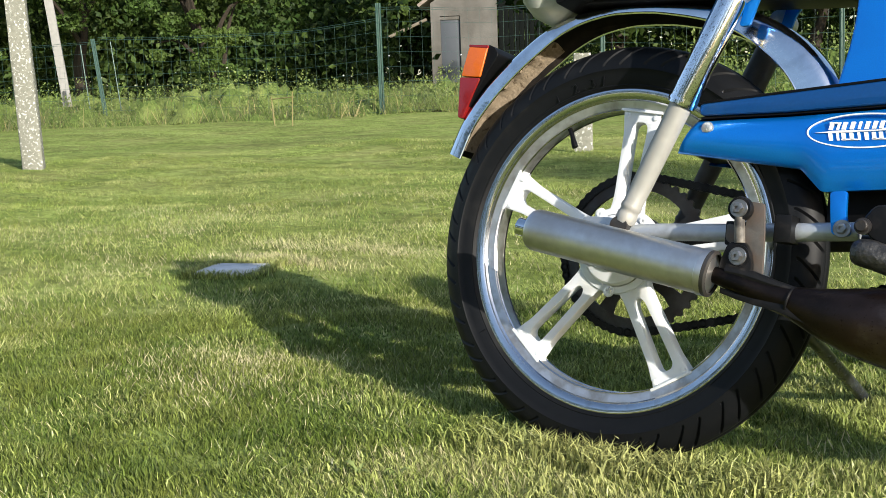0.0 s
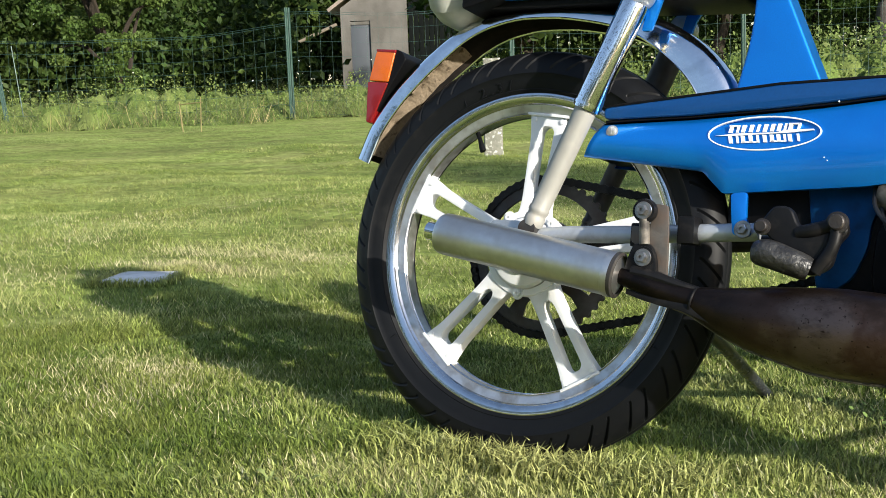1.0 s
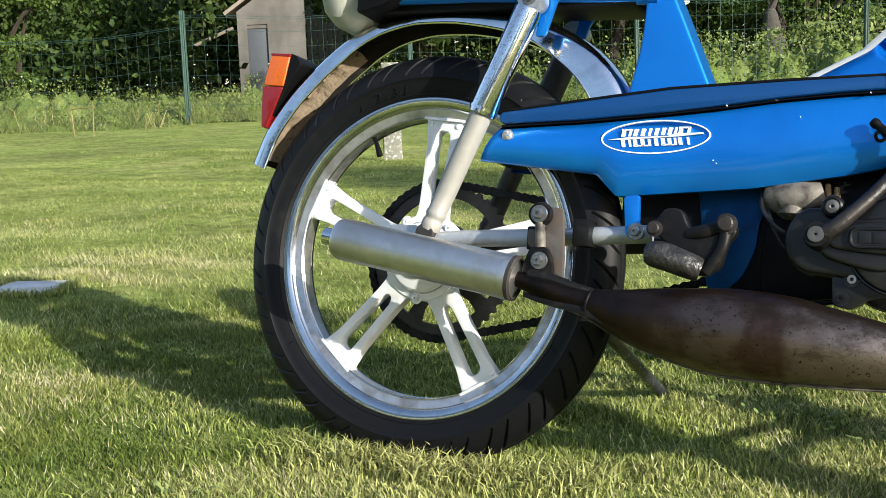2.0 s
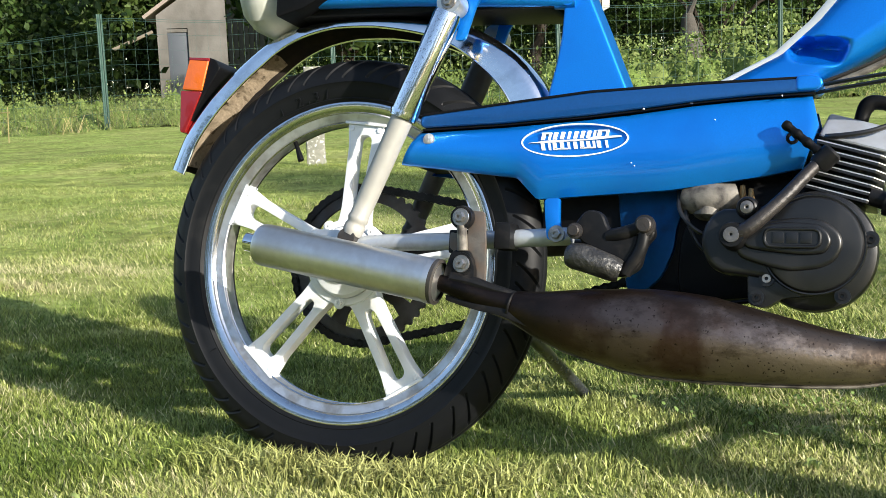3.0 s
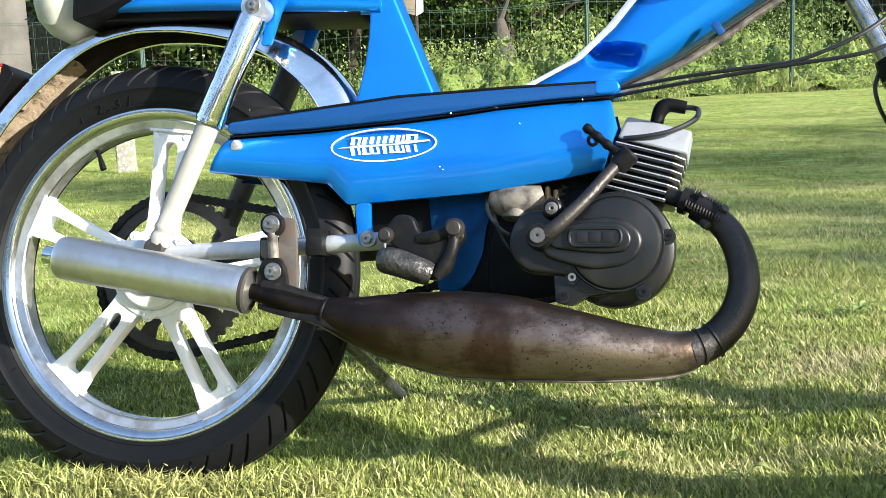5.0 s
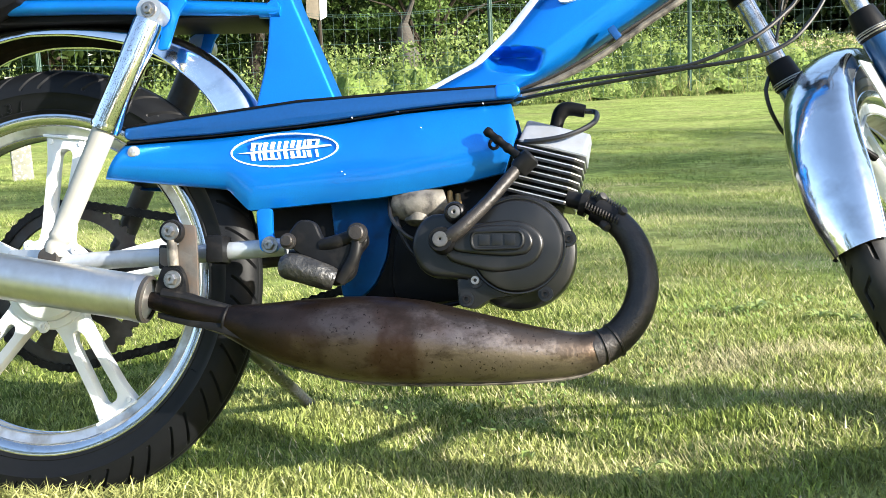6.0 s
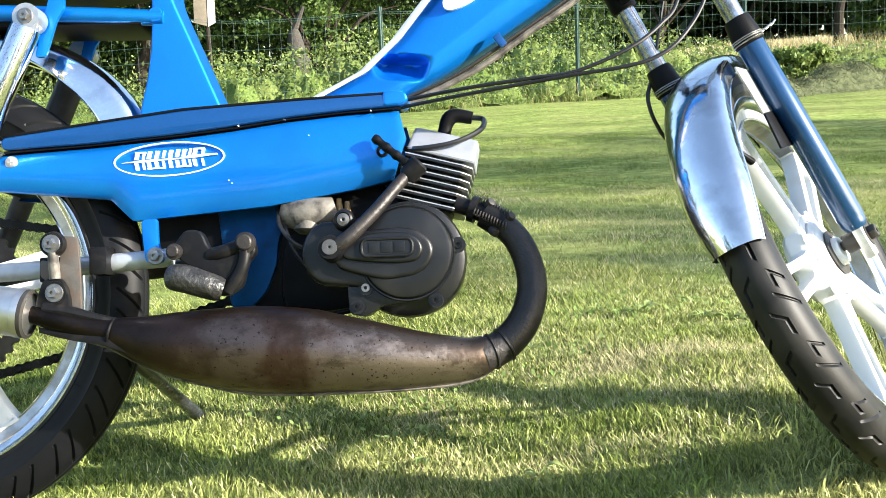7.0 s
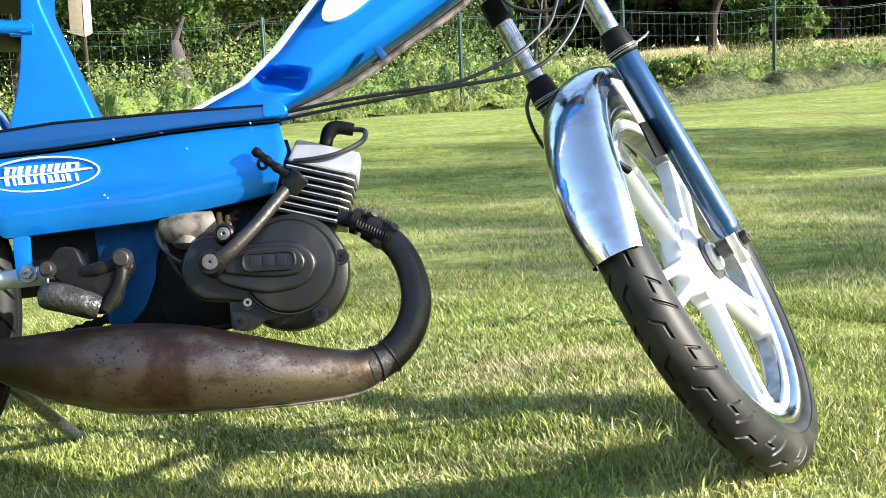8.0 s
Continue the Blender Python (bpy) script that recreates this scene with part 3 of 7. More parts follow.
    blades("lawn_grass", tuft, 0.016 + 0.028 * rng.random(n) ** 1.4, 0.0018 + 0.0018 * rng.random(n), 0.3 + 0.8 * rng.random(n), LAWN, "longer uncut grass tufts against the tyres", "grass", bent=True)
    # uncut edge round the sunk slab
    u = rng.uniform(-1, 1, 2200)
    q = rng.integers(0, 4, 2200)
    e = np.stack([np.where(q < 2, u * 0.115, np.where(q == 2, -0.105, 0.105)), np.where(q == 0, -0.094, np.where(q == 1, 0.10, u * 0.10))], 1) + rng.normal(size=(2200, 2)) * 0.010
    edge = np.array(SLAB) + np.stack([e[:, 0] * math.cos(0.35) - e[:, 1] * math.sin(0.35), e[:, 0] * math.sin(0.35) + e[:, 1] * math.cos(0.35)], 1)
    blades("lawn_grass", edge, 0.012 + 0.020 * rng.random(2200), 0.0018 + 0.0016 * rng.random(2200), 0.3 + 0.7 * rng.random(2200), LAWN, "uncut grass blades round the sunk slab", "grass", bent=True)
    brown = np.array(SLAB) + np.stack([rng.normal(size=800) * 0.13 + 0.05, 0.16 + rng.normal(size=800) * 0.03], 1)
    blades("dry_grass", brown, 0.012 + 0.018 * rng.random(800), 0.0016 + 0.0016 * rng.random(800), 0.3 + 0.9 * rng.random(800), LAWN_DRY, "dry straw-coloured blades behind the slab", "grass", bent=True)
    dry = off_slab(fan(230000, 1.15, 5.0))
    dry = dry[rng.random(len(dry)) < (0.05 + 0.85 * patchy(dry * np.array([0.6, 1.0]), 0.5, 11)) * (0.24 + 0.76 * soft(-0.2, 0.8, dry[:, 0]))]
    # worn spots where the straw shows
    worn = [np.stack([x + rng.normal(size=k) * a, y + rng.normal(size=k) * b], 1) for x, y, a, b, k in
            ((1.00, 0.53, 0.10, 0.06, 3200), (0.62, 0.32, 0.05, 0.05, 700), (-0.79, 0.01, 0.16, 0.09, 1500), (-0.12, -0.27, 0.10, 0.05, 700), (-1.55, 1.22, 0.30, 0.05, 1500), (1.15, 0.25, 0.12, 0.07, 1500), (0.85, 0.05, 0.14, 0.05, 1300))]
    dry = np.concatenate([dry] + worn)
    n = len(dry)
    blades("dry_grass", dry, 0.008 + 0.012 * rng.random(n), 0.0016 + 0.0016 * rng.random(n), 0.4 + 0.8 * rng.random(n), LAWN_DRY, "dry straw-coloured blades among the lawn", "grass", bent=False, comb=0.3)


lawn()


# ---- leaves ----
def leaves(name, centres, size, mat, parent=None, label="", category="", droop=0.4, long=1.7):
    """Many small leaves, each a bent pair of faces round a midrib."""
    n = len(centres)
    way = rng.normal(size=(n, 3))
    way[:, 2] -= droop
    way /= np.linalg.norm(way, axis=1)[:, None]
    side = np.cross(way, rng.normal(size=(n, 3)))
    side /= np.linalg.norm(side, axis=1)[:, None] + 1e-9
    fold = np.cross(way, side)
    s = (size * (0.6 + 0.8 * rng.random(n)))[:, None]
    a, d = centres - way * s * long / 2, centres + way * s * long / 2
    b, c = centres + side * s * 0.5 + fold * s * 0.12, centres - side * s * 0.5 + fold * s * 0.12
    v = np.stack([a, b, d, c], 1).reshape(-1, 3)
    i = np.arange(n)[:, None] * 4
    return from_arrays(name, v, [(3, i + [0, 1, 2]), (3, i + [0, 2, 3])], mat, label, category, "stuff", parent)


def crown_points(count, clumps, centre, radii, spread, seed):
    """Leaf places in clumps that fill an uneven crown, denser at its outside."""
    g = np.random.default_rng(seed)
    d = g.normal(size=(clumps, 3))
    d /= np.linalg.norm(d, axis=1)[:, None]
    c = np.array(centre) + d * np.array(radii) * (0.45 + 0.55 * g.random((clumps, 1)) ** 0.5) * g.uniform(0.75, 1.1, (clumps, 1))
    pick = g.integers(0, clumps, count)
    o = g.normal(size=(count, 3))
    o *= (g.random((count, 1)) ** 0.4) / np.linalg.norm(o, axis=1)[:, None]
    size = g.uniform(0.6, 1.3, clumps)[pick][:, None]
    return c[pick] + o * size * np.array([spread, spread, spread * 0.7])


def tree(name, x, y, trunk_h, crown_h, radius, mat, count, leaf, label, category="tree", bark=None, girth=0.14, seed=0, limbs=6, low=0.0, clumps=60):
    g = np.random.default_rng(seed)
    z = float(height(x, y))
    t = thing(name, pose(x, y, z), label, category)
    bm = bmesh.new()
    top = trunk_h + crown_h * 0.6
    line = spline([(0, 0, -0.1), (g.normal() * 0.1, g.normal() * 0.1, trunk_h * 0.5), (g.normal() * 0.2, g.normal() * 0.2, trunk_h), (g.normal() * 0.3, g.normal() * 0.3, top)], 4)
    tube(bm, line, [girth * (1.25 - k / (len(line) - 1)) for k in range(len(line))], 10)
    for k in range(limbs):
        a = 6.283 * (k + g.random()) / limbs
        s = line[int(len(line) * g.uniform(0.45, 0.85))]
        e = Vector((math.cos(a) * radius * 0.8, math.sin(a) * radius * 0.8, s.z + crown_h * g.uniform(0.15, 0.4)))
        mid = s.lerp(e, 0.5) + Vector((0, 0, crown_h * 0.08))
        br = spline([s, mid, e], 3)
        tube(bm, br, [girth * 0.4 * (1.1 - j / (len(br) - 1)) for j in range(len(br))], 6)
    part("trunk", bm, bark or BARK, t)
    pts = crown_points(count, clumps, (0, 0, trunk_h + crown_h * 0.5 - low), (radius, radius, crown_h * 0.55), radius * 0.20, seed + 1)
    leaves("crown", pts, np.full(count, leaf), mat, t)
    return t


# ---- fence ----
FENCE_AZIMUTH = (38.62, 27.6, 16.34, 5.76, -3.92, -12.0, -19.1, -24.5, -28.9, -32.6)


def fence_place(k):
    """The foot of a post on the fence's line, by its bearing from the standing place."""
    t = math.tan(radians(FENCE_AZIMUTH[k]))
    # x = 0.74 - t * d and y = -1.41 + d, with y = 8.6 + (x + 7.36) * 0.458
    d = (8.6 + 8.10 * 0.458 + 1.41) / (1 + 0.458 * t)
    return 0.74 - t * d, -1.41 + d


def fence_post(x, y, tall, label, lean=0.0, thick=0.052):
    t = thing("fence_post", pose(x, y, float(height(x, y)), 0, lean, 0), label, "fence post", "posts of the wire fence")
    bm = bmesh.new()
    h = thick / 2
    plate(bm, rounded([(-h, -h * 0.2), (-h, -h), (h, -h), (h, -h * 0.2), (h * 0.25, -h * 0.2), (h * 0.25, h), (-h * 0.25, h), (-h * 0.25, -h * 0.2)], 0.003, 1), 0, tall + 0.15, 0.0,
          m=pose(0, 0, -0.15, 90))
    part("post", bm, GREEN_STEEL, t)
    for k in range(5):
        bm = bmesh.new()
        box(bm, (0, -h - 0.004, 0.15 + k * (tall - 0.25) / 4), (0.022, 0.012, 0.012), bevel=0.002)
        part("wire_clip", bm, GREEN_STEEL, t)
    return t


def fence_panel(a, b, tall, label):
    """Wire netting between two posts: line wires and stays, sagging a little."""
    t = thing("wire_netting", pose(a[0], a[1], 0), label, "fence netting", "netting of the wire fence")
    rows = [0.02, 0.16, 0.30, 0.44, 0.58, 0.72, 0.86, 0.98, 1.0]
    n = 14
    def place(s, f):
        x, y = a[0] + (b[0] - a[0]) * s, a[1] + (b[1] - a[1]) * s
        sag = 0.05 * math.sin(math.pi * s) * f
        return Vector((x - a[0], y - a[1] - 0.035, float(height(x, y)) + tall * f - sag))
    for f in rows:
        bm = bmesh.new()
        tube(bm, [place(k / n, f) for k in range(n + 1)], 0.0014 if f < 0.98 else 0.0020, 5)
        part("line_wire", bm, WIRE, t)
    count = int(math.hypot(b[0] - a[0], b[1] - a[1]) / 0.125)
    bm = bmesh.new()
    for k in range(1, count):
        s = k / count
        tube(bm, [place(s, f) for f in (0.0, 0.5, 1.0)], 0.0011, 4, cap=False)
    tagged(part("netting", bm, WIRE, t), kind="stuff")
    return t


posts = {k: fence_place(k) for k in range(0, 10)}
corner = (-10.80, 7.62)
fence_post(*posts[0], 1.22, "weathered green steel fence post carrying wire netting", thick=0.06)
for k in range(1, 10):
    fence_post(*posts[k], 1.22 if k < 5 else 1.3, "dark green steel fence post carrying wire netting", 0.6 * math.sin(k * 2.1))
fence_post(*corner, 1.05, "leaning teal steel corner post of the wire fence", -8.5, 0.048)
strut = thing("fence_strut", pose(corner[0] - 0.42, corner[1] + 0.1, float(height(*corner))), "thin slanted steel strut behind the corner post", "fence strut")
bm = bmesh.new()
tube(bm, [(0, 0, 0.1), (-0.1, 0, 0.98)], 0.008, 8)
part("rod", bm, GREEN_STEEL, strut)
bm = bmesh.new()
tube(bm, [(0.55, 0.05, 0.0), (0.42, 0.05, 1.0)], 0.007, 8)
part("rod", bm, GREEN_STEEL, strut)
fence_panel(corner, posts[0], 1.05, "green wire netting, sagging between two posts")
for k in range(0, 9):
    fence_panel(posts[k], posts[k + 1], 1.17, "green wire netting stretched between two posts")
fence_panel((-16.5, 5.6), corner, 1.0, "green wire netting, sagging between two posts")


# ---- concrete posts and slab ----
def concrete_post(x, y, tall, wide, label, lean=(0, 0), mat=None, turn=20):
    t = thing("concrete_post", pose(x, y, float(height(x, y)) - 0.02, lean[1], lean[0], turn), label, "post", "old concrete posts")
    bm = bmesh.new()
    h = wide / 2
    rings = []
    for k in range(14):
        f = k / 13
        s = h * (1.12 - 0.16 * f)
        loop = rounded([(-s, -s), (s, -s), (s, s), (-s, s)], 0.014, 2)
        rings.append([bm.verts.new((px + rng.normal() * 0.0015, pz + rng.normal() * 0.0015, -0.2 + (tall + 0.2) * f)) for px, pz in loop])
    for a, b in zip(rings, rings[1:]):
        for k in range(len(a)):
            bm.faces.new((a[k], a[(k + 1) % len(a)], b[(k + 1) % len(a)], b[k]))
    bm.faces.new(rings[-1])
    bm.faces.new(rings[0][::-1])
    part("shaft", bm, mat or CONCRETE, t)
    return t


concrete_post(-5.68, 3.00, 1.8, 0.120, "lichen-flecked grey concrete post standing in the lawn", (-1.2, 0), turn=48)
concrete_post(-2.52, 4.55, 0.60, 0.105, "short grey concrete post stump in the lawn", (0, 0), turn=28)
concrete_post(-12.42, 8.30, 2.4, 0.11, "pale whitewashed concrete post leaning beyond the fence", (-5.5, 0), WHITEWASH, turn=50)

slab = thing("concrete_slab", pose(SLAB[0], SLAB[1], float(height(*SLAB)) - 0.011, 0, 0, 20), "small pale concrete cover slab sunk in the lawn", "slab")
bm = bmesh.new()
plate(bm, rounded([(-0.098, -0.085), (0.098, -0.085), (0.098, 0.085), (-0.098, 0.085)], 0.02), 0, 0.03, 0.006, m=pose(0, 0, 0.02, -90))
part("cover", bm, SLAB_CONCRETE, slab)


# ---- weeds behind the fence ----
def band(count, x0, x1, d0, d1):
    x = rng.uniform(x0, x1, count)
    return np.stack([x, FENCE_Y(x) + d0 + (d1 - d0) * rng.random(count)], 1)


def weeds():
    xy = band(135000, -19, 16, -0.15, 4.2)
    xy = xy[rng.random(len(xy)) < 0.55 + 0.45 * soft(-9, -4, xy[:, 0])]
    lump = soft(0.1, 0.9, patchy(xy, 0.8, 21)) * (0.50 + 0.8 * patchy(xy, 2.2, 27))
    d = xy[:, 1] - FENCE_Y(xy[:, 0])
    tall = (0.12 + 0.58 * lump + 0.14 * patchy(xy, 3.1, 22)) * soft(-0.6, 0.9, d) * (0.66 + 0.14 * soft(-8, -5, xy[:, 0]) + 0.45 * soft(-6, 1, xy[:, 0]) - 0.50 * soft(1.5, 5, xy[:, 0]))
    z = height(xy[:, 0], xy[:, 1]) + tall * rng.random(len(xy)) ** 0.5
    leaves("weed_patch", np.concatenate([xy, z[:, None]], 1), (0.017 + 0.027 * patchy(xy, 0.5, 28) ** 1.3) * (0.58 + 0.42 * soft(-6, -1, xy[:, 0])), WEED, None, "rank green weeds behind the wire fence", "weeds", droop=0.2)
    gx, gd = np.meshgrid(np.linspace(-19, 16, 420), np.linspace(-0.12, 4.4, 40), indexing="ij")
    gy = FENCE_Y(gx) + gd
    flat = np.stack([gx.ravel(), gy.ravel()], 1)
    lump = soft(0.1, 0.9, patchy(flat, 0.8, 21)) * (0.50 + 0.8 * patchy(flat, 2.2, 27))
    full = (0.12 + 0.58 * lump + 0.14 * patchy(flat, 3.1, 22)) * soft(-0.6, 0.9, gd.ravel()) * (0.66 + 0.14 * soft(-8, -5, flat[:, 0]) + 0.45 * soft(-6, 1, flat[:, 0]) - 0.50 * soft(1.5, 5, flat[:, 0]))
    gz = height(flat[:, 0], flat[:, 1]) + full * (0.46 + 0.28 * patchy(flat, 0.17, 31)) - 0.06
    i = (np.arange(419)[:, None] * 40 + np.arange(39)[None, :]).ravel()
    from_arrays("weed_mass", np.concatenate([flat, gz[:, None]], 1), [(4, np.stack([i, i + 40, i + 41, i + 1], 1))], WEED_MASS, "dense lower growth of the rank weeds behind the fence", "weeds")
    tops = band(420, -16, 15, 0.3, 2.6)
    for_each = 26
    c = np.repeat(tops, for_each, 0)
    f = np.tile(np.linspace(0.15, 1, for_each), len(tops))
    h = np.repeat((0.45 + 0.45 * rng.random(len(tops))) * (1 - 0.45 * soft(1.5, 5, tops[:, 0])) * (0.55 + 0.6 * patchy(tops, 1.7, 29)) * (0.55 + 0.45 * soft(-6.5, -3.5, tops[:, 0])), for_each)
    c = c + rng.normal(size=c.shape) * (0.055 * (1.15 - f))[:, None]
    leaves("weed_patch", np.concatenate([c, (height(c[:, 0], c[:, 1]) + h * f)[:, None]], 1), np.repeat((0.027 + 0.020 * rng.random(len(tops))) * (0.6 + 0.4 * soft(-6, -1, tops[:, 0])), for_each), WEED, None, "tall leafy nettles standing above the weeds", "weeds", droop=0.6)
    st = band(48000, -19, 16, -0.30, 3.0)
    lump = patchy(st, 1.0, 25)
    blades("tall_grass", st, (0.06 + 0.40 * lump ** 1.3) * (0.35 + 0.75 * rng.random(len(st))), 0.003 + 0.004 * rng.random(len(st)), 0.3 + 0.9 * rng.random(len(st)), WEED,
           "tall uncut grass along the fence", "grass", bent=False)
    ds = band(12000, -19, 16, -0.3, 1.2)
    ds = ds[rng.random(len(ds)) < 0.15 + 0.85 * patchy(ds, 1.4, 30)]
    blades("dry_stalks", ds, 0.05 + 0.35 * rng.random(len(ds)) ** 2, 0.003 + 0.004 * rng.random(len(ds)), 0.2 + 0.9 * rng.random(len(ds)), WEED_DRY,
           "dry brown stalks at the foot of the fence", "grass")
    ds = band(16000, -19, -4.5, -0.2, 3.6)
    blades("dry_stalks", ds, 0.10 + 0.45 * rng.random(len(ds)) * patchy(ds, 1.2, 33), 0.003 + 0.004 * rng.random(len(ds)), 0.3 + 0.8 * rng.random(len(ds)), HAY,
           "seeding yellow-green grass among the weeds", "grass", bent=False)
    fl = band(60, -14, 12, 0.2, 3.5)
    z = height(fl[:, 0], fl[:, 1]) + 0.40 + 0.25 * rng.random(len(fl))
    leaves("white_flowers", np.concatenate([fl, z[:, None]], 1), np.full(len(fl), 0.018), PETAL, None, "small white flower heads among the weeds", "flowers", droop=-1.5, long=1.0)


weeds()


def hay_ridge(x, y):
    """The height of the raked row over the lawn: a chain of uneven mounds."""
    line = FENCE_Y(x) - 2.0 + 0.42 * np.clip(x - 4.4, -1.5, 4.0) + 0.10 * np.sin(x * 1.9)
    mound = 0.15 + 0.13 * np.abs(np.sin(x * 2.3 + 0.4 + 0.5 * np.sin(x * 0.9))) + 0.05 * np.sin(x * 5.3 + y * 3) * np.sin(x * 1.3) + 0.03 * np.sin(x * 11.7 + y * 6)
    return np.exp(-((y - line) / 0.40) ** 4) * mound * soft(3.3, 4.0, x), line


def hay_row():
    """A swath of raked cut grass along the lawn's edge: a heaped core under loose stalks."""
    xs, vs = np.linspace(2.9, 13.5, 170), np.linspace(-0.62, 0.62, 15)
    gx, gv = np.meshgrid(xs, vs, indexing="ij")
    gy = hay_ridge(gx, gx * 0)[1] + gv
    gz = height(gx, gy) + hay_ridge(gx, gy)[0] * 0.93 - 0.02
    i = (np.arange(len(xs) - 1)[:, None] * len(vs) + np.arange(len(vs) - 1)[None, :]).ravel()
    core = from_arrays("hay_row", np.stack([gx.ravel(), gy.ravel(), gz.ravel()], 1), [(4, np.stack([i, i + len(vs), i + len(vs) + 1, i + 1], 1))], HAY_CORE,
                       "raked row of grey-green cut grass along the lawn's edge", "hay")
    n = 42000
    x = 2.9 + 10.4 * rng.random(n)
    y = hay_ridge(x, x * 0)[1] + rng.normal(size=n) * 0.30
    z = height(x, y) + hay_ridge(x, y)[0] * (0.9 + 0.12 * rng.random(n))
    leaves("loose_hay", np.stack([x, y, z], 1), np.full(n, 0.0055), HAY, core, droop=0, long=8.0)


hay_row()


def field():
    n = 45000
    x = rng.uniform(3, 60, n)
    y = 36 + 38 * rng.random(n)
    xy = np.stack([x, y], 1)
    blades("ripe_field", xy, 0.25 + 0.2 * rng.random(n), 0.05 + 0.04 * rng.random(n), 0.2 + 0.6 * rng.random(n), STRAW, "pale ripe field beyond the fence", "field", bent=False)
    n = 9000
    xy = np.stack([rng.uniform(5, 22, n), rng.uniform(18, 24, n)], 1)
    blades("field_margin", xy, 0.4 + 0.5 * rng.random(n), 0.006 + 0.006 * rng.random(n), 0.15 + 0.3 * rng.random(n), WEED_DRY, "tall seeding grass at the edge of the field", "grass")


field()


# ---- shed ----
def shed():
    d = 36.0
    a = radians(34.3)
    cx, cy = SPOT[0] - math.sin(a) * d, SPOT[1] + math.cos(a) * d
    z = float(height(cx, cy))
    t = thing("shed", pose(cx, cy, z, 0, 0, 30), "small grey rendered shed with a tin roof beyond the fence", "shed")
    bm = bmesh.new()
    door = [(-0.72, 0.0), (-0.72, 2.05), (-0.10, 2.05), (-0.10, 0.0)]
    plate(bm, [(-1.02, -0.3), (-0.72, -0.3), *door[:2], door[2], (-0.10, -0.3), (1.05, -0.3), (1.05, 3.6), (0.3, 3.35), (-1.02, 2.45)], 0, 0.25)
    part("front_wall", bm, CONCRETE_WALL, t)
    bm = bmesh.new()
    box(bm, (-0.92, 2.2, 1.1), (0.2, 4.0, 2.6))
    part("side_wall", bm, CONCRETE_WALL, t)
    bm = bmesh.new()
    box(bm, (-0.41, 0.10, 1.0), (0.62, 0.05, 2.08), bevel=0.01)
    dr = part("door", bm, DOOR_GREY, t, "plain grey painted door")
    bm = bmesh.new()
    box(bm, (-0.41, 0.06, 1.98), (0.70, 0.04, 0.10), bevel=0.01)
    part("lintel", bm, CONCRETE_WALL, dr)
    bm = bmesh.new()
    plate(bm, [(-1.35, 2.33), (0.3, 3.50), (2.8, 4.1), (2.8, 4.2), (0.28, 3.6), (-1.4, 2.42)], -0.3, 4.3)
    part("roof", bm, ROOF, t)
    for k in range(12):
        bm = bmesh.new()
        box(bm, (1.16 + 0.16 * k, 0.3, 1.6), (0.15, 0.05, 3.9), bevel=0.01)
        part("board", bm, DARK_WOOD, t)
    bm = bmesh.new()
    tube(bm, [(-2.5, -0.6, 1.35), (-1.1, -0.4, 1.95)], 0.05, 8)
    part("lean_to_rail", bm, DEAD_WOOD, t)


shed()

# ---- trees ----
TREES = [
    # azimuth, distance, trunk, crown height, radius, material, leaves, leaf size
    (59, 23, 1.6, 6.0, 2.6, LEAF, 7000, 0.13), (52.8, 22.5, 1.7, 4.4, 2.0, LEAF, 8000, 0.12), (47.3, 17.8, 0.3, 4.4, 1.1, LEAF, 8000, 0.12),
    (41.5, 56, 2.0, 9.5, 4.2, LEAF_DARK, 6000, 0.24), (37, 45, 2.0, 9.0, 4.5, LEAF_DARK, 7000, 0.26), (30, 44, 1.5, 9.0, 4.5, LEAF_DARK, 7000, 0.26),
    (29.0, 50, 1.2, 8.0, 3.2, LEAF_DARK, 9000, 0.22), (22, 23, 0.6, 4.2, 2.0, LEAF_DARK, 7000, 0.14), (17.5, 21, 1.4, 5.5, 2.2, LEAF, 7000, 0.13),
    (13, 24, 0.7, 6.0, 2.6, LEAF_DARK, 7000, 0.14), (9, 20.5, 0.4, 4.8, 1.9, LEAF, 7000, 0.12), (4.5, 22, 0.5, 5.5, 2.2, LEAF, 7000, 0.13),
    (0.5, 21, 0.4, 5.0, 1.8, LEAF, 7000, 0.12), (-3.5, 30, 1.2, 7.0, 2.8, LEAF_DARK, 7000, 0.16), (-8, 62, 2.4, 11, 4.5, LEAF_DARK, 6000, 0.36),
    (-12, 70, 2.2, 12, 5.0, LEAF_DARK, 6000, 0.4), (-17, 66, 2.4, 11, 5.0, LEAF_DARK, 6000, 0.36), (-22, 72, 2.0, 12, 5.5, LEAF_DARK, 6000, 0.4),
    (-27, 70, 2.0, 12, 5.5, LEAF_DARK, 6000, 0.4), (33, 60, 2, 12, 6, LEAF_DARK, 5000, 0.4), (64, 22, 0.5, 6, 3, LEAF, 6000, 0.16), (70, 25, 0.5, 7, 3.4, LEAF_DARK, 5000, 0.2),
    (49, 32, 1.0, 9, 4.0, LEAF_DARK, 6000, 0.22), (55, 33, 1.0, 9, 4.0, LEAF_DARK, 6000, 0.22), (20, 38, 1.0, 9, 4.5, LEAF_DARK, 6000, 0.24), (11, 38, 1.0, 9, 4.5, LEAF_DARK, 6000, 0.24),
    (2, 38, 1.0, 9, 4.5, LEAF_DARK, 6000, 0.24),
]
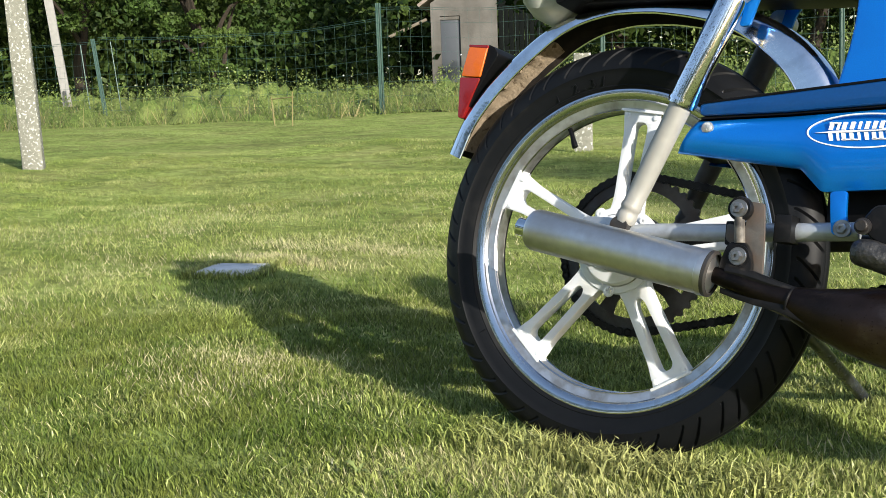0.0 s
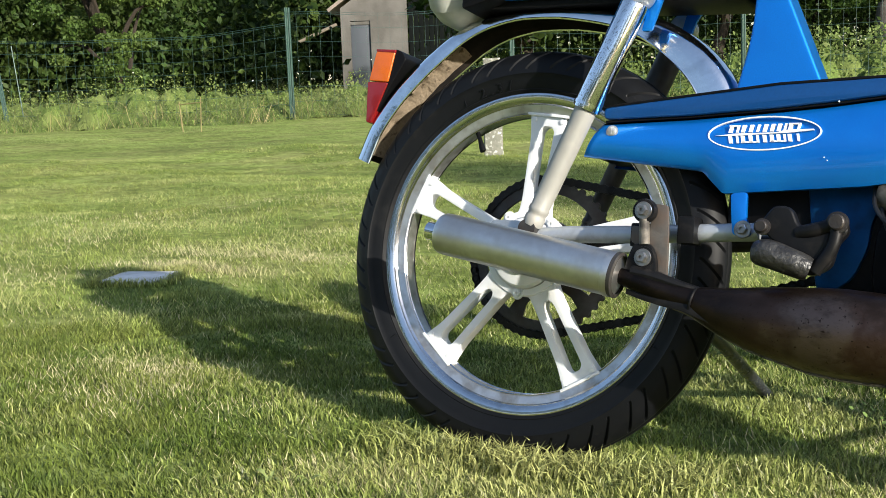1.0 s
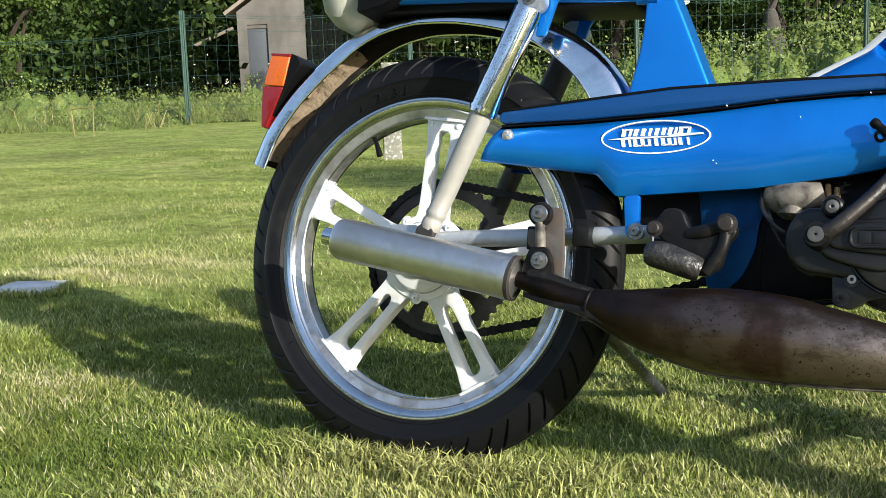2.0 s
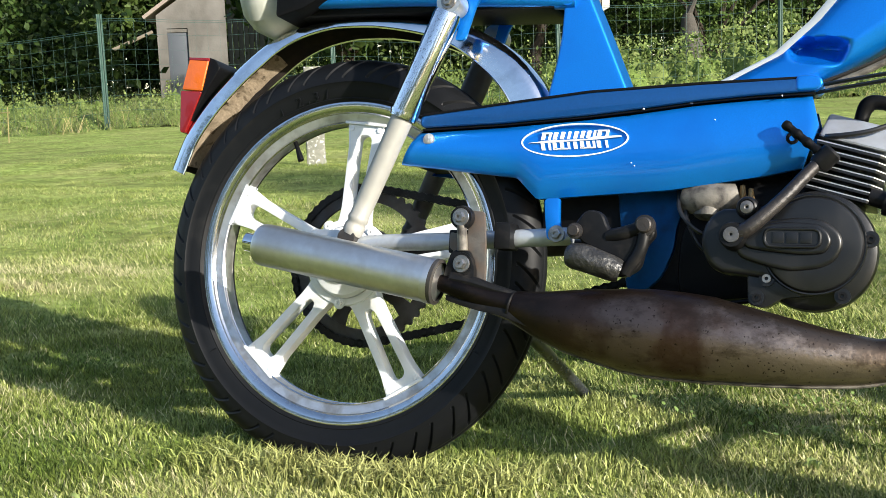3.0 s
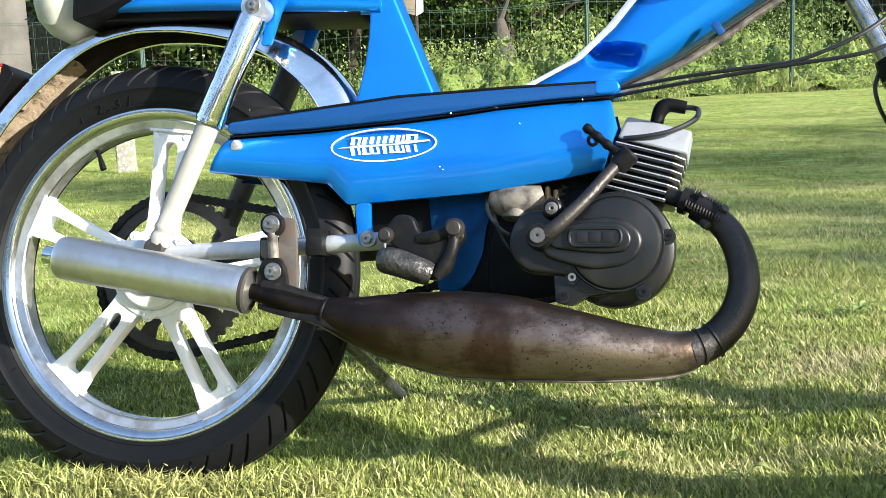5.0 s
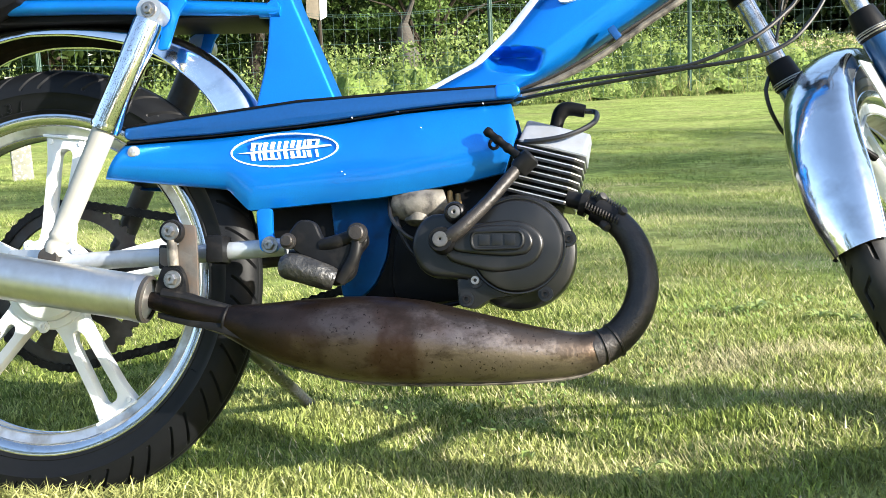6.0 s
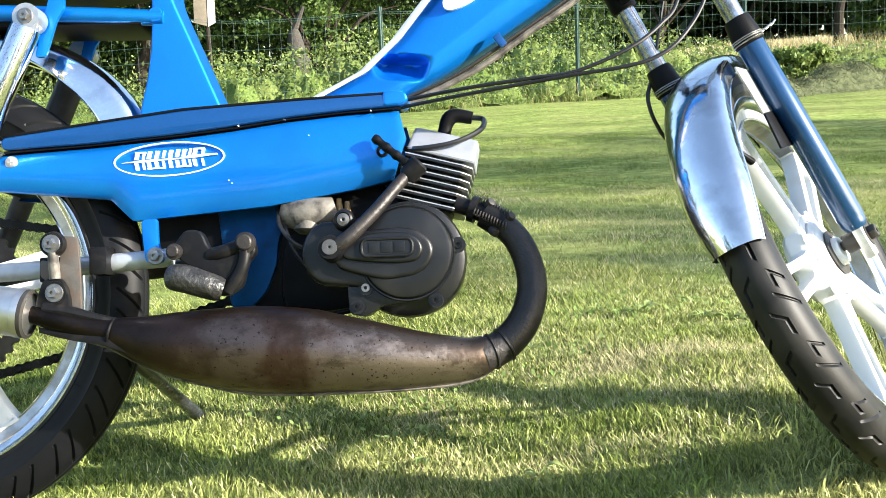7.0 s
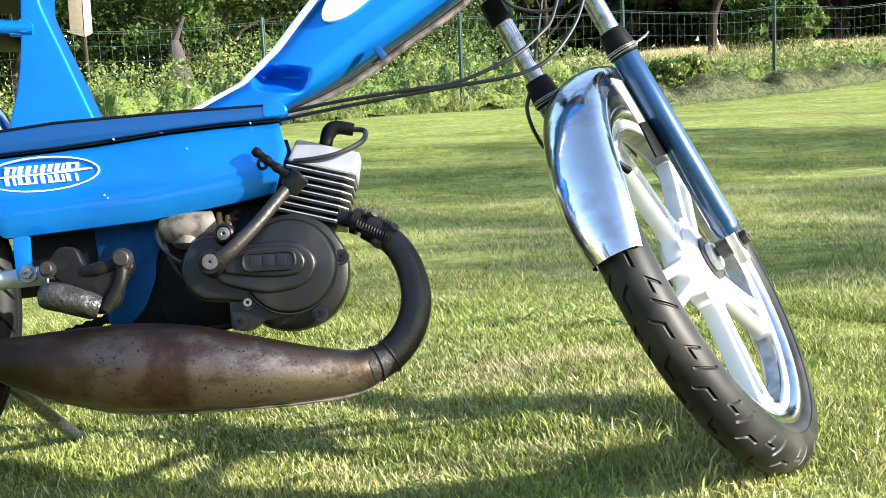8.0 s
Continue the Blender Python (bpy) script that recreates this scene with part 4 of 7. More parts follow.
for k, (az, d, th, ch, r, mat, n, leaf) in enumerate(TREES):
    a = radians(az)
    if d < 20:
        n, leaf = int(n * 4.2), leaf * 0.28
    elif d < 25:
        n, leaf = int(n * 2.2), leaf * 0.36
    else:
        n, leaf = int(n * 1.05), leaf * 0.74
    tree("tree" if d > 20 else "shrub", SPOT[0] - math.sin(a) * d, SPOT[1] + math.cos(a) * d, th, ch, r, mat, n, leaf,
         ("dark green leafy tree of the wood, shade in its leaf colour" if mat is LEAF_DARK else "leafy green deciduous tree behind the fence") if d > 20 else "dense leafy green shrub behind the fence",
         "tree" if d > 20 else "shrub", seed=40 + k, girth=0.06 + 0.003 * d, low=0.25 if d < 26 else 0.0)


# a full tree added as a sun blocker, to keep the wood beside the shed in shade
tree("tree", SPOT[0] - math.sin(radians(26.8)) * 20.8, SPOT[1] + math.cos(radians(26.8)) * 20.8, 1.2, 6.4, 2.8, LEAF_DARK, 15000, 0.12, "dark green leafy tree of the wood, shade in its leaf colour", seed=140, girth=0.14, low=0.2, clumps=260)


# ---- wood behind ----
def wood(name, az0, az1, d0, d1, z1, count, leaf, mat, label, seed):
    """A dense belt of shaded undergrowth and branches that closes the view behind the trees."""
    g = np.random.default_rng(seed)
    clumps = count // 60
    a = np.radians(g.uniform(az0, az1, clumps))
    d = g.uniform(d0, d1, clumps)
    c = np.stack([SPOT[0] - np.sin(a) * d, SPOT[1] + np.cos(a) * d, np.zeros(clumps)], 1)
    c[:, 2] = height(c[:, 0], c[:, 1]) + z1 * g.random(clumps) ** 0.8
    pick = g.integers(0, clumps, count)
    o = g.normal(size=(count, 3)) * np.array([1, 1, 0.7]) * (d0 * 0.022)
    p = c[pick] + o
    p[:, 2] = np.maximum(p[:, 2], height(p[:, 0], p[:, 1]) + 0.02)
    leaves(name, p, np.full(count, leaf), mat, None, label, "wood")


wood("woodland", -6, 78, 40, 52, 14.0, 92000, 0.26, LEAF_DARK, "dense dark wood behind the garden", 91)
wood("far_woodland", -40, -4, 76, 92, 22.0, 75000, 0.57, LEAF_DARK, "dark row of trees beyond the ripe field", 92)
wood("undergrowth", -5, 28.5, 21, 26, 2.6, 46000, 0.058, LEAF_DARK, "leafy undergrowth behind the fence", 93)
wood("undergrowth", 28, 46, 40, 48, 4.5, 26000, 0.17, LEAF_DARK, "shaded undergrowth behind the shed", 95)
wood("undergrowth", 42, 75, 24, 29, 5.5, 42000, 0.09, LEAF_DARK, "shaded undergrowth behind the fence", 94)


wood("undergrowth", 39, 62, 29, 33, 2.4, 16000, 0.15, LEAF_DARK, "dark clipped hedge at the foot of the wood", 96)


# ---- single things behind the fence ----
def at_azimuth(az, d):
    a = radians(az)
    return SPOT[0] - math.sin(a) * d, SPOT[1] + math.cos(a) * d


x, y = at_azimuth(14.1, 18.6)
board = thing("white_board", pose(x, y, float(height(x, y)), 0, 0, 15), "weathered white board nailed up among the bushes", "board")
bm = bmesh.new()
plate(bm, rounded([(-0.02, 1.26), (0.10, 1.32), (0.12, 2.35), (0.01, 2.35)], 0.01), -0.03, 0.01, 0.004)
part("panel", bm, WHITE_BOARD, board)
bm = bmesh.new()
plate(bm, rounded([(-0.23, 1.33), (-0.03, 1.27), (0.0, 2.35), (-0.20, 2.35)], 0.01), -0.02, 0.02, 0.004)
part("weathered_panel", bm, DEAD_WOOD, board, "bare weathered grey board")
bm = bmesh.new()
tube(bm, [(0.0, 0.05, -0.2), (-0.05, 0.05, 2.4)], 0.035, 8)
part("stake", bm, BARK, board)
x, y = at_azimuth(9.9, 17.6)
stump = thing("tree_stump", pose(x, y, float(height(x, y))), "bare grey weathered tree stump behind the fence", "stump")
bm = bmesh.new()
tube(bm, spline([(0, 0, -0.2), (0.02, 0, 0.5), (-0.02, 0.02, 0.80), (-0.05, 0.02, 1.16)], 4), [0.26, 0.24, 0.22, 0.21, 0.20, 0.19, 0.175, 0.16, 0.15, 0.135, 0.12, 0.10, 0.07], 14)
tube(bm, [(-0.06, 0.02, 1.1), (0.12, 0, 1.5)], [0.06, 0.03], 8)
part("trunk", bm, BARK_GREY, stump)
tree("tree", *at_azimuth(-16.2, 40), 3.2, 6.0, 3.0, LEAF_DARK, 8000, 0.2, "dark-trunked tree at the edge of the ripe field", girth=0.15, seed=77, limbs=7)
tree("shrub", *at_azimuth(-19.0, 42), 0.2, 2.2, 1.9, LEAF, 6000, 0.15, "round green bush in the ripe field", "shrub", girth=0.08, seed=78, low=0.2)
tree("shrub", *at_azimuth(-14.6, 15.9), 0.03, 0.55, 0.44, WEED, 4200, 0.042, "large-leaved green plant behind the fence", "shrub", girth=0.02, seed=79, low=0.05)
# a tall tree out of sight, whose crown shades the lawn
tree("tree", 23.4, -3.5, 6.8, 3.4, 2.3, LEAF, 2500, 0.11, "tall leafy tree that shades the lawn", girth=0.2, seed=90, limbs=6)
tree("tree", 20.4, -5.3, 6.2, 3.4, 1.45, LEAF, 2000, 0.11, "tall leafy tree that shades the lawn", girth=0.18, seed=91, limbs=6)
# the garden's hedge and trees behind the standing place, which the chrome mirrors
for k, (az, d, ch, r) in enumerate(((118, 13, 4.5, 2.4), (140, 12, 5.0, 2.6), (160, 14, 5.5, 2.8), (182, 13, 4.8, 2.6), (203, 14, 5.6, 2.8), (222, 16, 5.0, 2.6))):
    tree("tree", *at_azimuth(az, d), 0.5, ch, r, LEAF_DARK, 5000, 0.16, "dark leafy garden tree behind the lawn", seed=120 + k, girth=0.12, low=0.3)
frame_x, frame_y = at_azimuth(43.6, 11.6)
sticks = thing("dry_stick_frame", pose(frame_x, frame_y, float(height(frame_x, frame_y))), "small frame of dry sticks at the weeds' edge", "sticks")
for a, b in (((-0.10, 0, 0), (-0.13, 0, 0.30)), ((0.14, 0, 0), (0.16, 0, 0.34)), ((-0.14, 0, 0.27), (0.18, 0, 0.29))):
    bm = bmesh.new()
    tube(bm, [a, b], 0.0055, 7)
    part("stick", bm, WEED_DRY, sticks)


def clover():
    """Broad leaves of plantain and clover in the lawn."""
    spots = [(0.62, 0.35), (0.80, 0.48), (1.00, 0.95), (1.12, 1.05), (0.95, 1.15), (0.85, 0.62), (0.55, 0.18), (1.25, 0.90), (0.42, 0.28), (1.05, 1.0), (0.9, 1.0), (1.2, 1.1)]
    parts = []
    for x0, y0 in spots:
        n = int(rng.integers(16, 34))
        p = np.stack([x0 + rng.normal(size=n) * 0.035, y0 + rng.normal(size=n) * 0.035, np.zeros(n)], 1)
        p[:, 2] = height(p[:, 0], p[:, 1]) + 0.012 + 0.012 * rng.random(n)
        parts.append(p)
    p = np.concatenate(parts)
    n = len(p)
    size = 0.0016 + 0.0022 * rng.random(n)
    tilt = rng.normal(size=(n, 2)) * 0.6 + np.array([0.35, -0.15]) * -1
    rim = []
    for k in range(6):
        a = k * math.pi / 3
        x, y = size * math.cos(a) * 1.15, size * math.sin(a)
        rim.append(p + np.stack([x, y, x * tilt[:, 0] + y * tilt[:, 1] + size * 0.18], 1))
    v = np.stack([p] + rim, 1).reshape(-1, 3)
    i = np.arange(n)[:, None] * 7
    from_arrays("lawn_weeds", v, [(3, i + [0, k + 1, (k + 1) % 6 + 1]) for k in range(6)], CLOVER, "broad-leaved clover and plantain in the lawn", "weeds", "stuff")


clover()


def dandelion(x, y, size, count, seed):
    """A flat rosette of broad, toothed leaves in the grass."""
    g = np.random.default_rng(seed)
    t = thing("dandelion_plant", pose(x, y, float(height(x, y))), "low rosette of pale green broad leaves in the lawn", "weed", "broad-leaved weeds in the lawn")
    for k in range(count):
        a = 6.283 * g.random()
        tall, rise, slim = size * g.uniform(0.45, 1.0), g.uniform(0.5, 1.9), g.uniform(0.14, 0.26)
        bm = bmesh.new()
        rows, curl = [], tall * g.uniform(-0.35, 0.35)
        for j in range(8):
            f = j / 7
            half = tall * slim * math.sin(math.pi * min(1.0, 0.10 + 0.86 * f) ** 1.3) * (1.0 if j % 2 else g.uniform(0.45, 0.8))
            up = tall * (rise * f - 0.75 * rise * f * f) + 0.008
            rows.append([bm.verts.new((tall * f, half * q + curl * f * f, up + abs(q) * half * 0.5)) for q in (-1, 0, 1)])
        for p, q in zip(rows, rows[1:]):
            bm.faces.new((p[0], p[1], q[1], q[0]))
            bm.faces.new((p[1], p[2], q[2], q[1]))
        bmesh.ops.rotate(bm, verts=bm.verts, matrix=Matrix.Rotation(a, 3, "Z"))
        part("leaf", bm, DANDELION, t)


for k, (x, y, size, count) in enumerate(((0.78, 0.00, 0.034, 8), (0.63, 0.06, 0.034, 7), (0.62, 0.21, 0.034, 8), (0.52, 0.28, 0.030, 6), (0.79, 0.70, 0.036, 9), (1.04, 1.00, 0.038, 12),
                                         (0.94, 1.04, 0.034, 10), (0.99, 0.98, 0.034, 9), (1.19, 0.83, 0.038, 10), (1.15, 0.90, 0.034, 9), (-0.22, -0.33, 0.028, 7), (-0.17, -0.31, 0.024, 6))):
    dandelion(x, y, size, count, 300 + k)
# ---- moped ----
# local axes: x forward, y to the far side, z up from the rear tyre's foot; it leans on its side stand
LEAN = 13.25
HUB = 0.272
moped = thing("moped", pose(0, -HUB * math.sin(radians(LEAN)), HUB * (1 - math.cos(radians(LEAN))), -LEAN), "blue metallic moped with white wheels leaning on its side stand", "moped")


def cut_rear(i, s):
    """Depth of the rear tread at column i of its skewed rows: pairs of slits from the crown to the shoulder."""
    w = abs(s)
    q = (i + (17 if s > 0 else 0)) % 34
    if 0.26 < w < 0.97 and (q < 2 or 14 <= q < 16):
        return 0.0050
    return 0.0018 if abs(w - 0.12) < 0.035 else 0.0


def cut_front(i, s):
    """Small chevrons by the middle, half boxes by the shoulder and a long slash below each of them."""
    w = abs(s)
    q = (i + (22 if s > 0 else 0)) % 44
    if 0.06 < w < 0.36 and 4 <= q < 6 or 0.30 < w < 0.36 and 4 <= q < 14:
        return 0.0042
    if 0.48 < w < 0.86 and 18 <= q < 20 or 0.48 < w < 0.54 and 18 <= q < 28:
        return 0.0042
    if 0.34 < w < 0.96 and 33 <= q < 35:
        return 0.0042
    return 0.0


def emboss(words, size, depth):
    """Raised lettering as a bmesh, lying in x and z with its face towards -y."""
    cu = bpy.data.curves.new("lettering", "FONT")
    cu.body, cu.size, cu.extrude, cu.align_x, cu.resolution_u = words, size, depth, "CENTER", 3
    ob = bpy.data.objects.new("lettering", cu)
    scene.collection.objects.link(ob)
    me = bpy.data.meshes.new_from_object(ob.evaluated_get(bpy.context.evaluated_depsgraph_get()))
    bm = bmesh.new()
    bm.from_mesh(me)
    bpy.data.objects.remove(ob)
    bpy.data.curves.remove(cu)
    bpy.data.meshes.remove(me)
    bmesh.ops.transform(bm, matrix=pose(0, 0, 0, 90), verts=bm.verts)
    return bm


SLIM = (0.2505, 0.0292, 0.0290, [(0.0292, 0.2440), (0.0303, 0.2420), (0.0288, 0.2410), (0.0280, 0.2350), (0.0265, 0.2320), (0.0270, 0.2310), (0.0240, 0.2270), (0.0205, 0.2235)])
FULL = (0.2545, 0.0360, 0.0330, [(0.0338, 0.2560), (0.0344, 0.2535), (0.0326, 0.2515), (0.0310, 0.2450), (0.0288, 0.2370), (0.0268, 0.2325), (0.0274, 0.2312), (0.0240, 0.2270), (0.0205, 0.2235)])


def tyre(name, parent, groove, label, lugs=880, skew=0.05, shape=SLIM):
    """A tyre turned about y; its tread is cut along rows that slant with the pattern, its walls ribbed."""
    base, rise, half, wall = shape
    tread = []
    for k in range(33):
        s = -1 + 2 * k / 32
        a = s * math.radians(82)
        tread.append((half * math.sin(a), base + rise * math.cos(a), s))
    side = [(y, r, None) for y, r in wall]
    ring = [(-y, r, s) for y, r, s in side[::-1]] + tread + side
    n = len(ring)
    verts = np.zeros((lugs, n, 3))
    for j, (y, r, s) in enumerate(ring):
        turn = skew * (min(abs(s), 0.95) if s is not None else 0.95) / 0.2805
        for i in range(lugs):
            d = groove(i, s) if s is not None else 0.0
            a = 2 * math.pi * i / lugs + turn
            rr, yy = r - d * 0.75, y * (1 - d * 9)
            verts[i, j] = (rr * math.cos(a), yy, rr * math.sin(a))
    i = np.arange(lugs)[:, None] * n
    k = np.arange(n - 1)[None, :]
    nxt = (i + n) % (lugs * n)
    f = np.stack([i + k, i + k + 1, nxt + k + 1, nxt + k], 2).reshape(-1, 4)
    ob = from_arrays(name, verts.reshape(-1, 3), [(4, f)], RUBBER if shape is FULL else DUSTY_RUBBER, parent=parent)
    ob.data.polygons.foreach_set("use_smooth", [True] * len(ob.data.polygons))
    ob.data.set_sharp_from_angle(angle=radians(32))
    tagged(ob, label)
    if shape is FULL:
        # the size, moulded into the near wall
        for k, (ch, a0) in enumerate((("2", 109.0), (".", 105.6), ("3", 102.4), ("/", 98.2))):
            bm = emboss(ch, 0.019, 0.0008)
            bmesh.ops.transform(bm, matrix=pose(0, 0, 0, 0, 90 - a0, 0) @ Matrix.Translation((0, -0.0295, 0.2335)) @ pose(0, 0, 0, 12), verts=bm.verts)
            part("wall_lettering", bm, RUBBER, parent, "size number moulded into the tyre wall")
        for a0 in (116.5, 214, 331):
            bm = bmesh.new()
            box(bm, (0, 0, 0), (0.015, 0.0016, 0.0012), pose(0, 0, 0, 0, -a0, 0) @ Matrix.Translation((0.2400, -0.0298, 0)), 0.0003)
            part("wall_mark", bm, RUBBER, parent)
    return ob


def rim(parent, label):
    bm = bmesh.new()
    half = [(0.2275, 0.0235), (0.2285, 0.0222), (0.2280, 0.0205), (0.2200, 0.0195), (0.2185, 0.0120), (0.2120, 0.0100)]
    lip = [(0.2112, 0.0165), (0.2125, 0.0180), (0.2150, 0.0215), (0.2200, 0.0232), (0.2250, 0.0242)]
    for s in (1, -1):
        lathe(bm, [(r, s * y) for r, y in half[:4]] + [(0.2135, s * 0.0150)] + [(r, s * y) for r, y in lip], seg=160, closed=True)
    ob = part("rim", bm, RIM_STEEL, parent, label, sharp=50)
    bm = bmesh.new()
    well = [(0.2128, 0.0168), (0.2085, 0.0150), (0.2010, 0.0135), (0.1985, 0.0105)]
    lathe(bm, well + [(r, -y) for r, y in well[::-1]] + [(0.2190, -0.0160), (0.2160, -0.0060), (0.2160, 0.0060), (0.2190, 0.0160)], seg=120, closed=True)
    part("rim_well", bm, RIM_WELL, ob, "dull grey inner well of the rim")
    bm = bmesh.new()
    for s in (1, -1):
        lathe(bm, [(0.1979, s * 0.0095), (0.1972, s * 0.0115), (0.1985, s * 0.0128), (0.2000, s * 0.0120)], seg=120, closed=True)
    part("rim_edge", bm, RIM_STEEL, ob)
    return ob


def spoke_mesh(bm, hub_r=0.040, tip_r=0.199):
    """One cast double spoke lying along x: two legs round a long slot, with a foot at the rim."""
    outer = rounded([(hub_r, -0.031), (0.060, -0.0215), (0.080, -0.0205), (0.165, -0.0235), (0.184, -0.0270), (0.193, -0.0285), (tip_r, -0.0295), (tip_r, 0.0295), (0.193, 0.0285), (0.184, 0.0270),
                     (0.165, 0.0235), (0.080, 0.0205), (0.060, 0.0215), (hub_r, 0.031)], 0.007, 3)
    slot = rounded([(0.084, -0.0082), (0.160, -0.0112), (0.176, -0.0112), (0.182, -0.006), (0.182, 0.006), (0.176, 0.0112), (0.160, 0.0112), (0.084, 0.0082), (0.075, 0.004), (0.075, -0.004)], 0.007, 4)
    plate(bm, outer, -0.0105, 0.0105, 0.0035, [slot[::-1]], segments=2)


def wheel(name, parent, m, label, groove, turn, sprocket):
    bm = bmesh.new()
    lathe(bm, [(0, -0.036), (0.017, -0.036), (0.019, -0.033), (0.019, -0.026), (0.033, -0.024), (0.046, -0.021), (0.050, -0.016), (0.050, 0.016), (0.046, 0.021), (0.033, 0.024), (0.019, 0.03), (0, 0.03)], seg=40)
    lathe(bm, [(0.0515, -0.0135), (0.0600, -0.0125), (0.0615, -0.0100), (0.0615, 0.0100), (0.0515, 0.0130)], seg=48)
    hub = part(name, bm, WHITE_WHEEL, parent, label)
    hub.matrix_local = m
    tyre("tyre", hub, groove, "worn black rubber tyre with a cut tread" if sprocket else "dusty black rubber tyre with a chevron tread", 884 if sprocket else 880, 0.045 if sprocket else 0.037, FULL if sprocket else SLIM)
    rim(hub, "polished chrome rim")
    bm = bmesh.new()
    spoke_mesh(bm)
    first = part("spoke", bm, WHITE_WHEEL, hub)
    bm = bmesh.new()
    for s in (-1, 1):
        lathe(bm, [(0, 0), (0.0042, 0), (0.0038, 0.0022), (0, 0.003)], Matrix.Translation((0.190, -0.0100, s * 0.022)) @ pose(0, 0, 0, 180), 10)
    box(bm, (0.1975, 0, 0), (0.004, 0.030, 0.064), bevel=0.0012)
    foot = part("spoke_foot", bm, WHITE_WHEEL, hub)
    for k in range(5):
        a = pose(0, 0, 0, 0, -(turn + 72 * k), 0)
        if k == 0:
            first.matrix_local, foot.matrix_local = a, a
        else:
            for src in (first, foot):
                o = new(src.name.split(".")[0], src.data)
                o.parent = hub
                o.matrix_local = a
    for k in range(5):
        a = radians(turn + 36 + 72 * k)
        bm = bmesh.new()
        bolt(bm, (0.0575 * math.cos(a), -0.0120, 0.0575 * math.sin(a)), 0.0056, 0.0062)
        part("hub_bolt", bm, WHITE_WHEEL, hub)
    bm = bmesh.new()
    d = Vector((math.cos(radians(119)), 0, math.sin(radians(119))))
    tube(bm, [d * 0.202 + Vector((0, -0.004, 0)), d * 0.188 + Vector((0, -0.006, 0)), d * 0.168 + Vector((0, -0.012, 0)), d * 0.166 + Vector((0, -0.012, 0))], [0.0036, 0.0032, 0.0048, 0.0044], 10)
    part("valve", bm, BLACK_PLASTIC, hub, "black rubber tyre valve")
    bm = bmesh.new()
    lathe(bm, [(0.0285, -0.0245), (0.0300, -0.0275), (0.0205, -0.0290), (0.0190, -0.0260)], seg=36, closed=True)
    part("bearing_cover", bm, STEEL_DARK, hub)
    return hub


rear = wheel("rear_wheel", moped, pose(0, 0, HUB), "white cast rear wheel", cut_rear, 84.0, True)

# sprocket and chain on the far side
bm = bmesh.new()
teeth = []
for k in range(44 * 4):
    a = 2 * math.pi * k / (44 * 4)
    r = (0.1090, 0.1140, 0.1140, 0.1090)[k % 4]
    teeth.append((r * math.cos(a), r * math.sin(a)))
plate(bm, teeth, 0.046, 0.051, 0.0, [oval(0, 0, 0.093, 0.093, 60)[::-1]])
lathe(bm, [(0.030, 0.045), (0.056, 0.045), (0.056, 0.052), (0.030, 0.052)], seg=40, closed=True)
for k in range(5):
    a = pose(0, 0, 0, 0, -72 * k - 30, 0)
    plate(bm, [(0.050, -0.014), (0.075, -0.009), (0.095, -0.013), (0.095, 0.013), (0.075, 0.009), (0.050, 0.014)], 0.0465, 0.0505, 0.0, m=a)
part("rear_sprocket", bm, STEEL_DARK, rear, "dark steel chain sprocket")


def chain_path(s):
    """A place on the chain loop at s metres from its top run's front end, and the way on."""
    rs, rf = 0.1135, 0.028
    c0, c1 = Vector((0, 0, HUB)), Vector((0.420, 0, HUB + 0.028))
    span = c1 - c0
    g, b = math.atan2(span.z, span.x), math.asin((rs - rf) / span.length)
    up, down = g + math.pi / 2 - b, g - math.pi / 2 + b
    def rim_place(c, r, a):
        return c + Vector((math.cos(a), 0, math.sin(a))) * r
    top0, top1, bot0, bot1 = rim_place(c1, rf, up), rim_place(c0, rs, up), rim_place(c0, rs, down), rim_place(c1, rf, down)
    run = (top1 - top0).length
    arc_r, arc_f = rs * (math.pi + 2 * b), rf * (math.pi - 2 * b)
    total = 2 * run + arc_r + arc_f
    s %= total
    if s < run:
        f = s / run
        return top0.lerp(top1, f) - Vector((0, 0, 0.004 * math.sin(math.pi * f))), math.atan2(top1.z - top0.z, top1.x - top0.x), total
    s -= run
    if s < arc_r:
        a = up + s / rs
        return rim_place(c0, rs, a), a + math.pi / 2, total
    s -= arc_r
    if s < run:
        f = s / run
        return bot0.lerp(bot1, f) - Vector((0, 0, 0.006 * math.sin(math.pi * f))), math.atan2(bot1.z - bot0.z, bot1.x - bot0.x), total
    s -= run
    a = down + s / rf
    return rim_place(c1, rf, a), a + math.pi / 2, total


total = chain_path(0)[2]
links = int(total / 0.0127)
chain = None
link_bm = bmesh.new()
for y in (-0.0040, 0.0040):
    plate(link_bm, oval(-0.0063, 0, 0.0060, 0.0064, 12)[3:10] + [(0, -0.0044)] + oval(0.0063, 0, 0.0060, 0.0064, 12)[9:] + oval(0.0063, 0, 0.0060, 0.0064, 12)[:4] + [(0, 0.0044)], y - 0.0012, y + 0.0012)
tube(link_bm, [(-0.0063, -0.0055, 0), (-0.0063, 0.0055, 0)], 0.0034, 8)
for k in range(links):
    p, a, _ = chain_path(k * total / links)
    p = p + Vector((0, 0.0485, 0))
    if chain is None:
        chain = part("drive_chain", link_bm, CHAIN, moped, "black oily drive chain")
        first_link = Matrix.Translation(p) @ pose(0, 0, 0, 0, -math.degrees(a), 0)
        chain.matrix_local = first_link
        inv = first_link.inverted()
    else:
        o = new("chain_link", chain.data)
        o.parent = chain
        o.matrix_local = inv @ (Matrix.Translation(p) @ pose(0, 0, 0, 0, -math.degrees(a), 0))

